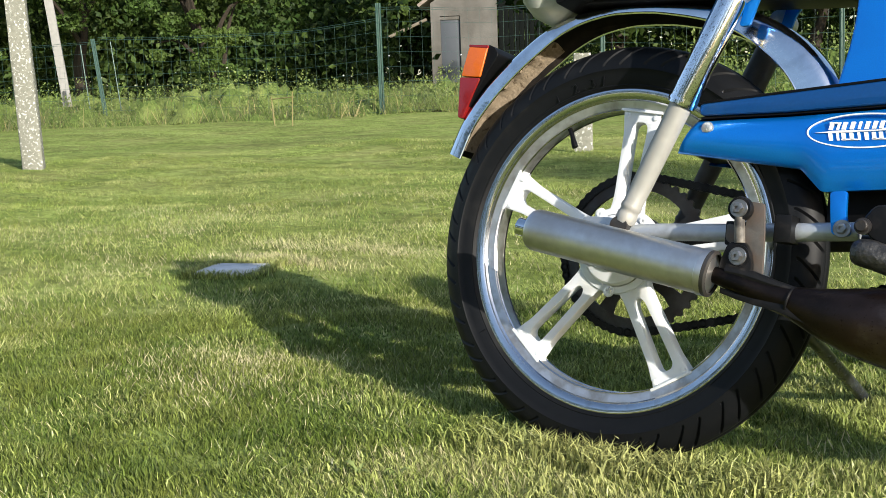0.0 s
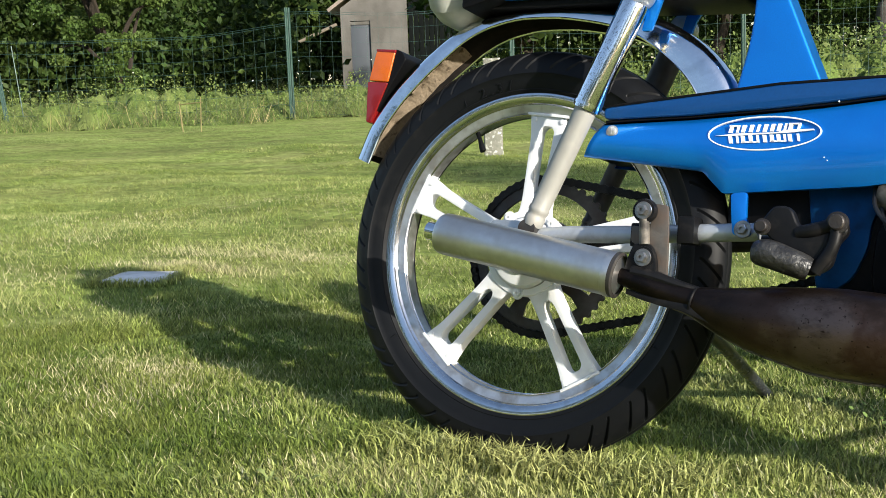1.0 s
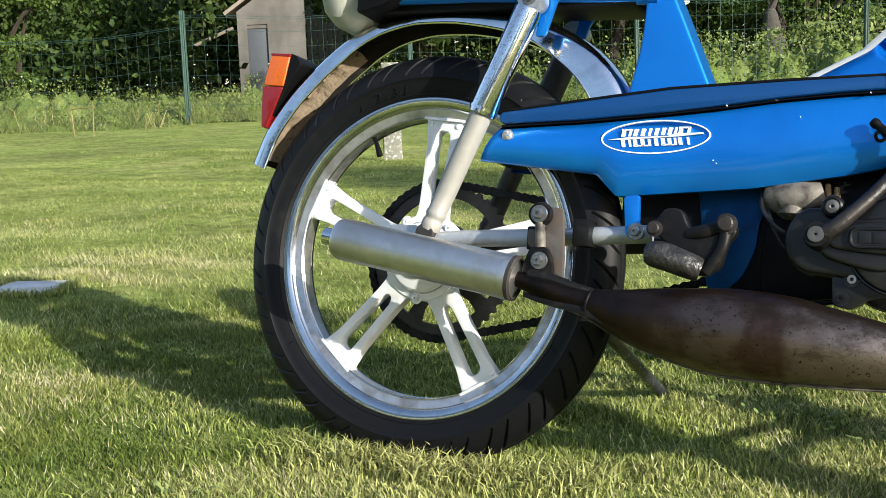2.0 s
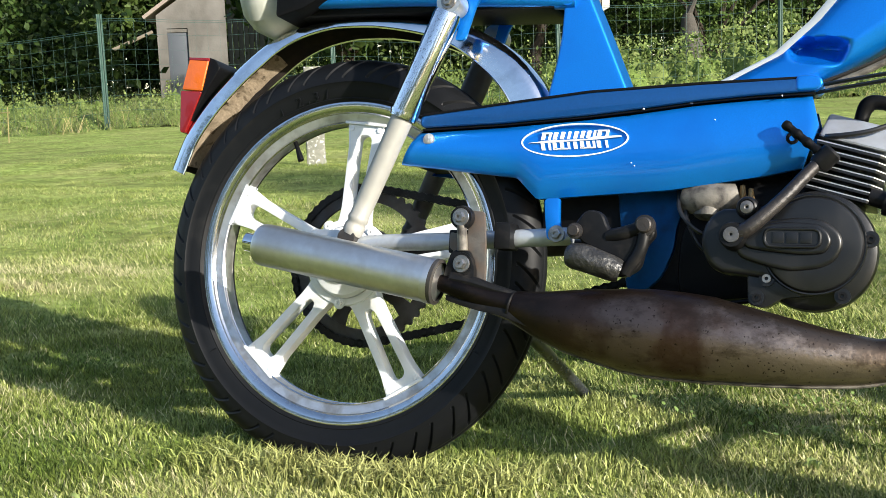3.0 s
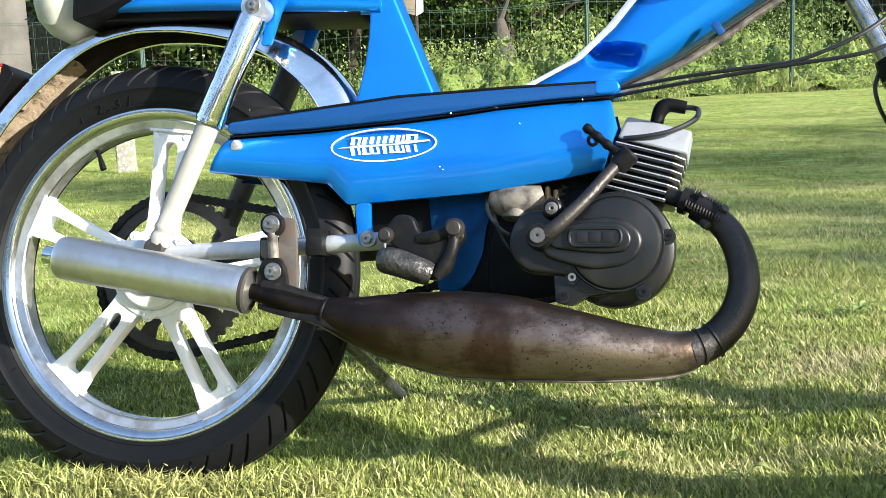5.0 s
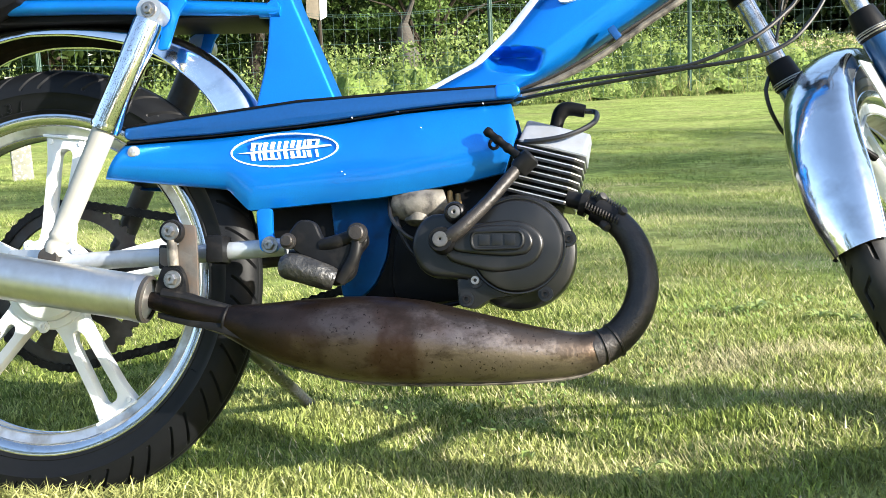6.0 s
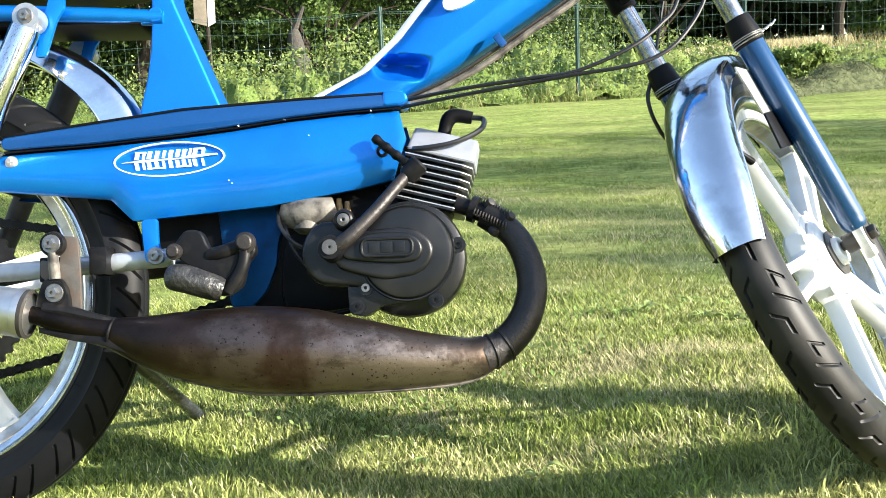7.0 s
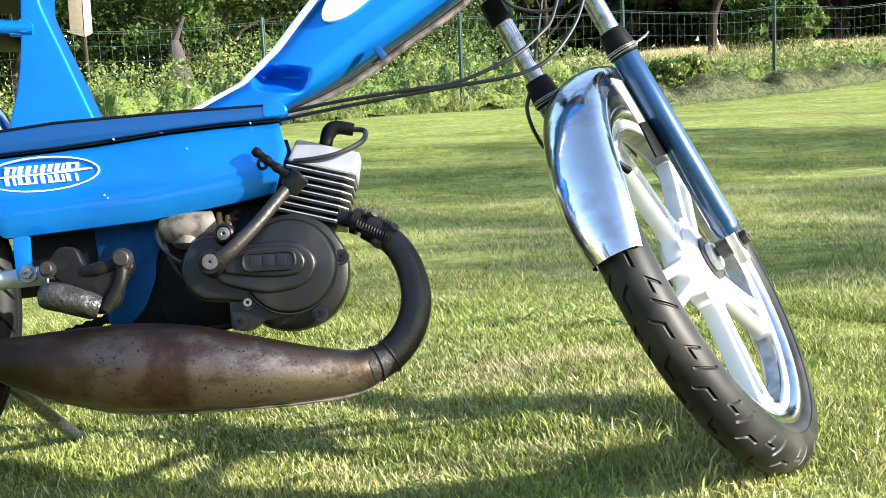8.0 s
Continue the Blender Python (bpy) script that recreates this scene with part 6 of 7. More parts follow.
part("red_mark", bm, DECAL_RED, frame_ob)

# engine cradle of the frame and the hanger
bm = bmesh.new()
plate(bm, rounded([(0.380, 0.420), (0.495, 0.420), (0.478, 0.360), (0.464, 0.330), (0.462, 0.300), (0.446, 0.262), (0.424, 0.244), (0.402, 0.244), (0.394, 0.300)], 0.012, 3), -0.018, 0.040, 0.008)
part("engine_cradle", bm, CRADLE_BLUE, frame_ob, "blue pressed engine cradle, shade in its dark paint")
bm = bmesh.new()
plate(bm, rounded([(0.313, 0.353), (0.333, 0.355), (0.334, 0.325), (0.341, 0.303), (0.331, 0.299), (0.318, 0.303), (0.315, 0.330)], 0.005), -0.096, -0.088, 0.0015)
hanger = part("panel_hanger", bm, BLUE, moped, "blue hanger strap below the panel")
bm = bmesh.new()
bolt(bm, (0.331, -0.096, 0.3095), 0.0068, 0.008)
part("bolt", bm, STEEL_BOLT, hanger)

# black filler added for the shade in the cavity behind the panel
bm = bmesh.new()
plate(bm, rounded([(0.10, 0.405), (0.30, 0.405), (0.30, 0.365), (0.55, 0.385), (0.62, 0.40), (0.62, 0.47), (0.12, 0.45)], 0.01), -0.052, 0.052, 0.004)
plate(bm, rounded([(0.285, 0.40), (0.60, 0.40), (0.60, 0.30), (0.47, 0.235), (0.44, 0.235), (0.405, 0.285), (0.37, 0.312), (0.285, 0.316)], 0.01), -0.010, 0.030, 0.004)
part("cavity_filler", bm, BLACK_PLASTIC, moped, "black filler for the shaded cavity behind the side panel")

# engine
SOCKET_STEEL = material("greasy_socket_steel", (0.125, 0.122, 0.12), 0.42, 0.7, 0.3, 200)
bm = bmesh.new()
lathe(bm, [(0, -0.046), (0.060, -0.046), (0.068, -0.042), (0.0700, -0.036), (0.0700, -0.022), (0.066, -0.018), (0.066, 0.070), (0.056, 0.085), (0, 0.085)], Matrix.Translation((0.6320, -0.035, 0.2960)), 64)
engine = part("engine", bm, ENGINE_BLACK, moped, "small black engine with a round clutch cover")
bm = bmesh.new()
egg = [(0.6325 + 0.0560 * math.cos(a), 0.3015 + 0.0560 * math.sin(a)) for a in (2 * math.pi * k / 40 for k in range(40))]
lobe = [(0.5405 + 0.0335 * math.cos(a), 0.3045 + 0.0390 * math.sin(a)) for a in (2 * math.pi * k / 24 for k in range(24))]
outline = egg[0:12] + [(0.590, 0.3480), (0.566, 0.3440)] + lobe[7:18] + [(0.566, 0.2640), (0.592, 0.2600)] + egg[28:40]
plate(bm, outline, -0.098, -0.050, 0.008, segments=4)
clutch = part("clutch_cover", bm, ENGINE_BLACK, engine, "black cast clutch cover")
bm = bmesh.new()
lathe(bm, [(0.0555, 0.0), (0.0548, 0.0040), (0.0525, 0.0072), (0.0490, 0.0084), (0.0300, 0.0090), (0, 0.0092)], along((0.6325, -0.0965, 0.3018), (0.6325, -0.2, 0.3018)), 64)
part("round_boss", bm, ENGINE_BLACK, engine)
bm = bmesh.new()
lathe(bm, [(0.0545, 0.0), (0.0552, 0.0022), (0.0566, 0.0024), (0.0576, 0.0)], along((0.6325, -0.0985, 0.3018), (0.6325, -0.2, 0.3018)), 64, True)
part("cover_ring", bm, ENGINE_BLACK, engine)
bm = bmesh.new()
plate(bm, rounded([(0.548, 0.3230), (0.5897, 0.3290), (0.6226, 0.3325), (0.6460, 0.3285), (0.6622, 0.3150), (0.6655, 0.3000), (0.6578, 0.2830), (0.6417, 0.2740), (0.6090, 0.2700), (0.5855, 0.2746), (0.5480, 0.2860)], 0.012, 4), -0.1095, -0.094, 0.0060, segments=5)
part("raised_boss", bm, ENGINE_BLACK, engine)
bm = bmesh.new()
plate(bm, rounded([(0.556, 0.3200), (0.6000, 0.3262), (0.6372, 0.3245), (0.6500, 0.3150), (0.6535, 0.3027), (0.6466, 0.2910), (0.6235, 0.2885), (0.5860, 0.2915), (0.5560, 0.2960)], 0.010, 4), -0.1142, -0.104, 0.0045, segments=5)
part("upper_boss", bm, ENGINE_BLACK, engine)
bm = bmesh.new()
lip = rounded([(0.5810, 0.3175), (0.6410, 0.3175), (0.6410, 0.2975), (0.5810, 0.2975)], 0.0098, 6)
tube(bm, [(x, -0.1168, z) for x, z in lip + lip[:1]], 0.0021, 10, cap=False)
plate(bm, lip, -0.1174, -0.110, 0)
nameplate = part("nameplate", bm, ENGINE_BLACK, engine, "black cast plate with three raised blocks")
for k in range(3):
    bm = bmesh.new()
    x = 0.5960 + 0.0150 * k
    box(bm, (x, -0.1170, 0.3075), (0.0125, 0.0028, 0.0122), bevel=0.0005)
    part("block", bm, ENGINE_BLACK, nameplate)
bm = bmesh.new()
lathe(bm, [(0, 0), (0.0135, 0), (0.0130, 0.012), (0.0112, 0.0175), (0.0090, 0.019), (0.0086, 0.0165), (0, 0.0165)], along((0.5600, -0.094, 0.3425), (0.5600, -0.2, 0.3425)), 28)
part("bearing_boss", bm, BLACK_WORN, engine)
bm = bmesh.new()
lathe(bm, [(0.0016, 0.0), (0.0080, 0.0), (0.0076, 0.0024), (0.0030, 0.0036), (0.0016, 0.0030)], along((0.5600, -0.1100, 0.3425), (0.5600, -0.2, 0.3425)), 24, True)
part("centre_disc", bm, SOCKET_STEEL, engine, "dull steel disc with a centre hole")
for x, z in ((0.5826, 0.2621), (0.6935, 0.3095), (0.6651, 0.2449), (0.5720, 0.2400)):
    bm = bmesh.new()
    lathe(bm, [(0, 0), (0.0090, 0), (0.0090, 0.010), (0, 0.010)], along((x, -0.086, z), (x, -0.2, z)), 16)
    lug = part("cover_lug", bm, ENGINE_BLACK, engine)
    bm = bmesh.new()
    lathe(bm, [(0.0022, 0), (0.0050, 0), (0.0050, 0.004), (0.0022, 0.004)], along((x, -0.096, z), (x, -0.2, z)), 14, True)
    part("socket_bolt", bm, STEEL_BOLT if 0.58 < x < 0.66 and z > 0.25 else BLACK_WORN, engine)
bm = bmesh.new()
plate(bm, rounded([(0.560, 0.275), (0.590, 0.270), (0.640, 0.245), (0.600, 0.240), (0.580, 0.228), (0.562, 0.232)], 0.006), -0.092, -0.060, 0.003)
part("lower_lug", bm, ENGINE_BLACK, engine)
bm = bmesh.new()
tube(bm, [(0.572, -0.072, 0.2385), (0.535, -0.066, 0.2325), (0.500, -0.060, 0.2300)], 0.0030, 8)
part("brake_rod", bm, BLACK_PLASTIC, engine)
# crankcase body behind
bm = bmesh.new()
plate(bm, rounded([(0.470, 0.330), (0.560, 0.400), (0.650, 0.380), (0.690, 0.320), (0.640, 0.250), (0.520, 0.236), (0.470, 0.240), (0.465, 0.270)], 0.020, 3), -0.022, 0.070, 0.010)
part("crankcase", bm, BLACK_PLASTIC, engine)
# cylinder, fins and head along its own axis
cyl_a, cyl_b = Vector((0.6528, 0, 0.3496)), Vector((0.6845, 0, 0.4654))
ca = (cyl_b - cyl_a).normalized()
cm = along(cyl_a, cyl_b, (0, 1, 0))
bm = bmesh.new()
lathe(bm, [(0, 0), (0.030, 0), (0.030, 0.085), (0, 0.085)], cm, 32)
part("cylinder", bm, ENGINE_BLACK, engine)
sx = Vector((ca.z, 0, -ca.x))
def slab_on(bm, o, loop, h0, h1):
    """A slab across the cylinder's axis, with an outline in its own plane."""
    lo = [bm.verts.new(o + sx * p + Vector((0, q, 0)) + ca * h0) for p, q in loop]
    hi = [bm.verts.new(o + sx * p + Vector((0, q, 0)) + ca * h1) for p, q in loop]
    bm.faces.new(lo[::-1])
    bm.faces.new(hi)
    for j in range(len(lo)):
        bm.faces.new((lo[j], lo[(j + 1) % len(lo)], hi[(j + 1) % len(lo)], hi[j]))


def cut_corner(w, d, c=0.012):
    return [(-w, -d), (w - c, -d), (w, -d + c), (w, d - c), (w - c, d), (-w, d)]


for k in range(7):
    o = cyl_a + ca * (0.016 + 0.0090 * k)
    bm = bmesh.new()
    slab_on(bm, o, cut_corner(0.0420, 0.0520), -0.0022, 0.0006)
    fin = part("cooling_fin", bm, ENGINE_BLACK, engine, "black cast cooling fin with a bare bright edge", flat=True)
    bm = bmesh.new()
    slab_on(bm, o, cut_corner(0.0424, 0.0525), 0.0006, 0.0020)
    part("bright_edge", bm, ALLOY_CAST, engine, "filed bright edge of the fin", flat=True)
bm = bmesh.new()
o = cyl_a + ca * 0.0765
rings = []
for h, w, d2, c in ((0.0, 0.0425, 0.0525, 0.010), (0.002, 0.0432, 0.0530, 0.010), (0.0030, 0.0425, 0.0520, 0.010), (0.0300, 0.0410, 0.0300, 0.008), (0.0325, 0.0390, 0.0265, 0.008), (0.0330, 0.0300, 0.0200, 0.006)):
    rings.append([bm.verts.new(o + ca * h + sx * p + Vector((0, q, 0))) for p, q in rounded([(-w, -d2), (w, -d2), (w, d2), (-w, d2)], c * 0.6, 3)])
for a, b in zip(rings, rings[1:]):
    for k in range(len(a)):
        bm.faces.new((a[k], a[(k + 1) % len(a)], b[(k + 1) % len(a)], b[k]))
bm.faces.new(rings[0][::-1])
bm.faces.new(rings[-1])
part("cylinder_head", bm, HEAD_ALLOY, engine, "bare cast aluminium cylinder head", sharp=28)
bm = bmesh.new()
pl = o + ca * 0.030 - sx * 0.006
tube(bm, spline([pl, pl + ca * 0.022, pl + ca * 0.032 + sx * 0.008, pl + ca * 0.034 + sx * 0.030], 4), [0.0085, 0.0085, 0.0085, 0.0088, 0.0094, 0.0098, 0.0098, 0.0096, 0.0092, 0.0088, 0.0085, 0.0085, 0.0080], 14)
part("plug_cap", bm, BLACK_PLASTIC, engine, "black spark plug cap")
bm = bmesh.new()
e0 = pl + ca * 0.034 + sx * 0.028
tube(bm, spline([e0, e0 + Vector((0.016, -0.004, -0.004)), e0 + Vector((0.012, -0.030, -0.022)), e0 + Vector((-0.020, -0.050, -0.040)), e0 + Vector((-0.065, -0.052, -0.046)), e0 + Vector((-0.10, -0.03, -0.040))], 6), 0.0034, 10)
part("plug_lead", bm, CABLE, engine)
# exhaust flange with springs
bm = bmesh.new()
tube(bm, [(0.690, -0.042, 0.364), (0.708, -0.043, 0.358), (0.7081, -0.043, 0.358), (0.716, -0.044, 0.355), (0.7161, -0.044, 0.355), (0.726, -0.045, 0.350), (0.7261, -0.045, 0.350), (0.7480, -0.049, 0.334)], [0.0105, 0.0105, 0.0165, 0.0165, 0.0115, 0.0125, 0.0178, 0.0172], 20)
flange = part("exhaust_flange", bm, BLACK_WORN, engine)
bm = bmesh.new()
for q0, q1 in (((0.712, -0.062, 0.352), (0.752, -0.066, 0.331)), ((0.722, -0.052, 0.368), (0.758, -0.058, 0.346))):
    q0, q1 = Vector(q0), Vector(q1)
    u, w = ring_frame((q1 - q0).normalized(), Vector((0, 1, 0)))
    tube(bm, [q0.lerp(q1, k / 96) + (u * math.cos(k * 0.785) + w * math.sin(k * 0.785)) * 0.0038 for k in range(97)], 0.0010, 5)
part("spring", bm, STEEL_DARK, engine, "coil spring that holds the header pipe")
bm = bmesh.new()
for q in ((0.752, -0.054, 0.340), (0.732, -0.058, 0.330), (0.728, -0.050, 0.358)):
    lathe(bm, [(0, 0), (0.005, 0.001), (0.006, 0.006), (0.005, 0.012), (0, 0.013)], along(q, Vector(q) + Vector((0.5, -0.6, 0.4 if q[2] > 0.335 else -0.5))), 12)
part("hook_stud", bm, STEEL_DARK, engine)
# carburettor
bm = bmesh.new()
tube(bm, [(0.478, -0.040, 0.362), (0.500, -0.046, 0.358), (0.520, -0.046, 0.360), (0.540, -0.042, 0.366)], [0.017, 0.021, 0.021, 0.014], 22)
lathe(bm, [(0, 0), (0.016, 0), (0.018, 0.005), (0.018, 0.014), (0.012, 0.018), (0, 0.018)], along((0.508, -0.046, 0.352), (0.505, -0.050, 0.300)), 24)
part("carburettor", bm, GRIMY_ALLOY, moped, "grimy cast carburettor tucked under the panel")
BRASS = material("dirty_brass", (0.20, 0.135, 0.06), 0.5, 0.6, 0.4, 200, bump=0.4)
for k, q in enumerate(((0.546, -0.046, 0.376), (0.552, -0.050, 0.362), (0.556, -0.046, 0.372))):
    bm = bmesh.new()
    tube(bm, [q, (q[0] + 0.001, q[1] - 0.002, q[2] - 0.012), (q[0] - 0.002, q[1], q[2] - 0.024)], [0.0030, 0.0042, 0.0026], 10)
    part("brass_fitting", bm, BRASS, moped)
for k, pts3 in enumerate(([(0.470, -0.045, 0.37), (0.474, -0.060, 0.345), (0.492, -0.068, 0.322), (0.515, -0.060, 0.310)], [(0.476, -0.04, 0.36), (0.484, -0.055, 0.330), (0.500, -0.056, 0.300), (0.530, -0.05, 0.28)])):
    bm = bmesh.new()
    tube(bm, spline(pts3, 5), 0.0026, 8)
    part("hose", bm, CABLE, moped)

# kick lever
bm = bmesh.new()
tube(bm, spline([(0.5460, -0.120, 0.3090), (0.565, -0.124, 0.318), (0.5974, -0.112, 0.350), (0.625, -0.092, 0.385), (0.6400, -0.083, 0.4020)], 5), [0.0100, 0.0098, 0.0095, 0.0092, 0.009, 0.0088, 0.0086, 0.0084, 0.0082, 0.008, 0.008, 0.0078, 0.0078, 0.0076, 0.0076, 0.0074, 0.0074, 0.0072, 0.0072, 0.0072, 0.0072], 14)
kick = part("kick_lever", bm, HEADER, moped, "worn black kick-start lever folded upwards")
bm = bmesh.new()
lathe(bm, [(0, -0.012), (0.0110, -0.012), (0.0125, -0.008), (0.0125, 0.010), (0.010, 0.013), (0, 0.013)], along((0.6420, -0.083, 0.4020), (0.66, -0.083, 0.42)), 16)
part("joint", bm, BLACK_WORN, kick)
bm = bmesh.new()
p0, p1 = Vector((0.6420, -0.084, 0.4040)), Vector((0.5950, -0.077, 0.4450))
tube(bm, [p0.lerp(p1, k / 20) for k in range(21)], [0.0048 + (0.0012 if k % 5 in (3, 4) else 0) for k in range(21)], 12)
part("pedal_rubber", bm, BLACK_PLASTIC, kick, "ribbed black rubber of the kick lever")
bm = bmesh.new()
lathe(bm, [(0, -0.036), (0.0170, -0.036), (0.0158, -0.012), (0.0142, -0.002), (0.0136, 0.0), (0, 0.0)], along((0.5460, -0.130, 0.3090), (0.5460, -0.2, 0.3090)), 32)
part("hub", bm, BLACK_WORN, kick, "worn black splined hub")
bm = bmesh.new()
for k in range(24):
    a = math.tau * k / 24
    box(bm, (0.5460 + 0.0112 * math.cos(a), -0.1305, 0.3090 + 0.0112 * math.sin(a)), (0.0030, 0.0024, 0.0013), Matrix.Translation((0.5460 + 0.0112 * math.cos(a), -0.1305, 0.3090 + 0.0112 * math.sin(a))) @ Matrix.Rotation(-a, 4, "Y") @ Matrix.Translation((-0.5460 - 0.0112 * math.cos(a), 0.1305, -0.3090 - 0.0112 * math.sin(a))))
tagged(part("splines", bm, SOCKET_STEEL, kick), kind="stuff")
bm = bmesh.new()
lathe(bm, [(0.0016, 0.0), (0.0092, 0.0), (0.0088, 0.0022), (0.0028, 0.0028), (0.0016, 0.0024)], along((0.5460, -0.1300, 0.3090), (0.5460, -0.2, 0.3090)), 28, True)
part("shaft_end", bm, SOCKET_STEEL, kick, "dull steel shaft end with a centre hole")

# foot rest assembly
bm = bmesh.new()
plate(bm, rounded([(0.357, 0.318), (0.372, 0.338), (0.392, 0.336), (0.402, 0.312), (0.432, 0.318), (0.452, 0.326), (0.458, 0.308), (0.446, 0.296), (0.440, 0.268), (0.420, 0.256), (0.400, 0.262), (0.392, 0.284), (0.366, 0.300)], 0.008, 3),
      -0.118, -0.098, 0.005, segments=3)
rest = part("foot_rest", bm, BLACK_WORN, moped, "worn cast foot rest bracket with a taped rubber")
bm = bmesh.new()
tube(bm, spline([(0.356, -0.128, 0.281), (0.374, -0.130, 0.279), (0.395, -0.128, 0.272), (0.418, -0.122, 0.264)], 4), [0.0125, 0.0150, 0.0160, 0.0165, 0.0168, 0.0166, 0.0165, 0.0162, 0.0160, 0.0158, 0.0155, 0.015, 0.013], 16)
part("rest_rubber", bm, TAPE, rest, "scuffed foot rubber bound with tape")
bm = bmesh.new()
tube(bm, spline([(0.400, -0.112, 0.306), (0.420, -0.116, 0.310), (0.444, -0.114, 0.318)], 4), 0.0085, 12)
tube(bm, spline([(0.444, -0.114, 0.316), (0.440, -0.116, 0.290), (0.422, -0.116, 0.262)], 4), 0.0080, 12)
part("arm", bm, BLACK_WORN, rest)
for x, z, r in ((0.3605, 0.3115, 0.0085), (0.4450, 0.3190, 0.0110)):
    bm = bmesh.new()
    lathe(bm, [(0, 0), (r * 1.15, 0), (r * 1.15, 0.004), (r * 0.84, 0.0045), (r * 0.84, 0.011), (r * 0.70, 0.0125), (0, 0.0125)], along((x, -0.117, z), (x, -0.2, z)), 20)
    part("bolt", bm, HEADER, rest, "browned steel bolt head")

# side stand on the far side
bm = bmesh.new()
tube(bm, [(0.2455, 0.02, 0.2005), (0.2465, 0.09, 0.1797), (0.248, 0.395, 0.0885)], 0.0092, 16)
stand = part("side_stand", bm, STAND_STEEL, moped, "dull steel side stand rod")
bm = bmesh.new()
tube(bm, [(0.230, 0.02, 0.2005), (0.262, 0.02, 0.2005)], 0.014, 16)
part("pivot", bm, STEEL_DARK, stand)

# mudguards: arched channels swept along a line, chrome outside, dirty inside with shade painted in
def mudguard(name, parent, m, line, half, depth, label, round_end=0, depths=((0, 1), (1, 1))):
    sec = [(-half, -depth), (-half * 1.005, -depth * 0.6), (-half * 0.97, -depth * 0.22), (-half * 0.86, 0.0), (-half * 0.62, 0.0050), (-half * 0.30, 0.0085), (0, 0.0095), (half * 0.30, 0.0085),
           (half * 0.62, 0.0050), (half * 0.86, 0.0), (half * 0.97, -depth * 0.22), (half * 1.005, -depth * 0.6), (half, -depth)]
    n, last = len(sec), len(line) - 1
    def skin(thick, narrow):
        rows = []
        for k, p in enumerate(line):
            d = (line[min(k + 1, last)] - line[max(k - 1, 0)]).normalized()
            nrm = Vector((-d.z, 0, d.x))
            if nrm.z < 0 and abs(d.x) > 0.3:
                nrm = -nrm
            if k and nrm.dot(rows[-1][1]) < 0:
                nrm = -nrm
            e = min(1.0, (last - k) / round_end) if round_end else 1.0
            w = 1 - 0.27 * (1 - e) ** 1.8
            q_grow = float(np.interp(k / last, [f for f, _ in depths], [g for _, g in depths]))
            rows.append(([p + nrm * (q * (1 if q > 0 else w * q_grow) - thick) + Vector((0, y * narrow * w, 0)) for y, q in sec], nrm))
        return [r for r, _ in rows]
    bm = bmesh.new()
    rows = [[bm.verts.new(q) for q in r] for r in skin(0.0, 1.0)]
    for a, b in zip(rows, rows[1:]):
        for j in range(n - 1):
            bm.faces.new((a[j], a[j + 1], b[j + 1], b[j]))
    ob = part(name, bm, CHROME_WORN, parent, label, sharp=60)
    if m:
        ob.matrix_local = m
    bm = bmesh.new()
    rows = [[bm.verts.new(q) for q in r] for r in skin(0.0016, 0.965)]
    for a, b in zip(rows, rows[1:]):
        for j in range(n - 1):
            bm.faces.new((a[j], a[j + 1], b[j + 1], b[j]))
    part("dirty_shaded_inside", bm, GUARD_INSIDE, ob, "dull dirty inner face, darkened for its shade")
    bm = bmesh.new()
    for s in (0, n - 1):
        tube(bm, [r[s] for r in skin(0.0008, 0.985)], 0.0016, 6)
    part("rolled_edge", bm, CHROME, ob)
    return ob


guard_line = spline([(x, 0, z) for x, z in ((-0.2895, 0.4040), (-0.2690, 0.4540), (-0.2375, 0.4985), (-0.2060, 0.5315), (-0.1750, 0.5590), (-0.1370, 0.5860), (-0.0895, 0.6050), (-0.0350, 0.6130), (0.0360, 0.6130),
                                            (0.1160, 0.6045), (0.1770, 0.5880), (0.2330, 0.5550), (0.2720, 0.5130), (0.2950, 0.4650))], 5)
guard = mudguard("rear_mudguard", moped, None, guard_line, 0.034, 0.017, "chrome rear mudguard, caked with dried mud inside", 0,
                 ((0, 1.45), (0.36, 1.35), (0.47, 0.85), (0.55, 0.55), (0.62, 0.62), (0.70, 1.05), (0.82, 1.95), (1, 2.5)))
bm = bmesh.new()
rows = []
for k in range(1, 25):
    p, d = guard_line[k], (guard_line[k + 1] - guard_line[k - 1]).normalized()
    nrm = Vector((-d.z, 0, d.x))
    thin = 0.004 + 0.003 * math.sin(k * 1.7)
    rows.append([bm.verts.new(p + nrm * (0.0045 - 0.016 * s ** 4 - thin * (1 - s * s) - 0.0022 + rng.normal() * 0.0005) + Vector((0, s * 0.0322, 0))) for s in np.linspace(-1, 1, 19)])
for a, b in zip(rows, rows[1:]):
    for j in range(18):
        bm.faces.new((a[j], a[j + 1], b[j + 1], b[j]))
part("mud_layer", bm, MUD, guard, "dried brown mud inside the mudguard")

# tail lamp
def wedge(bm, pts, y):
    plate(bm, pts, -y, y, 0.004, segments=3)


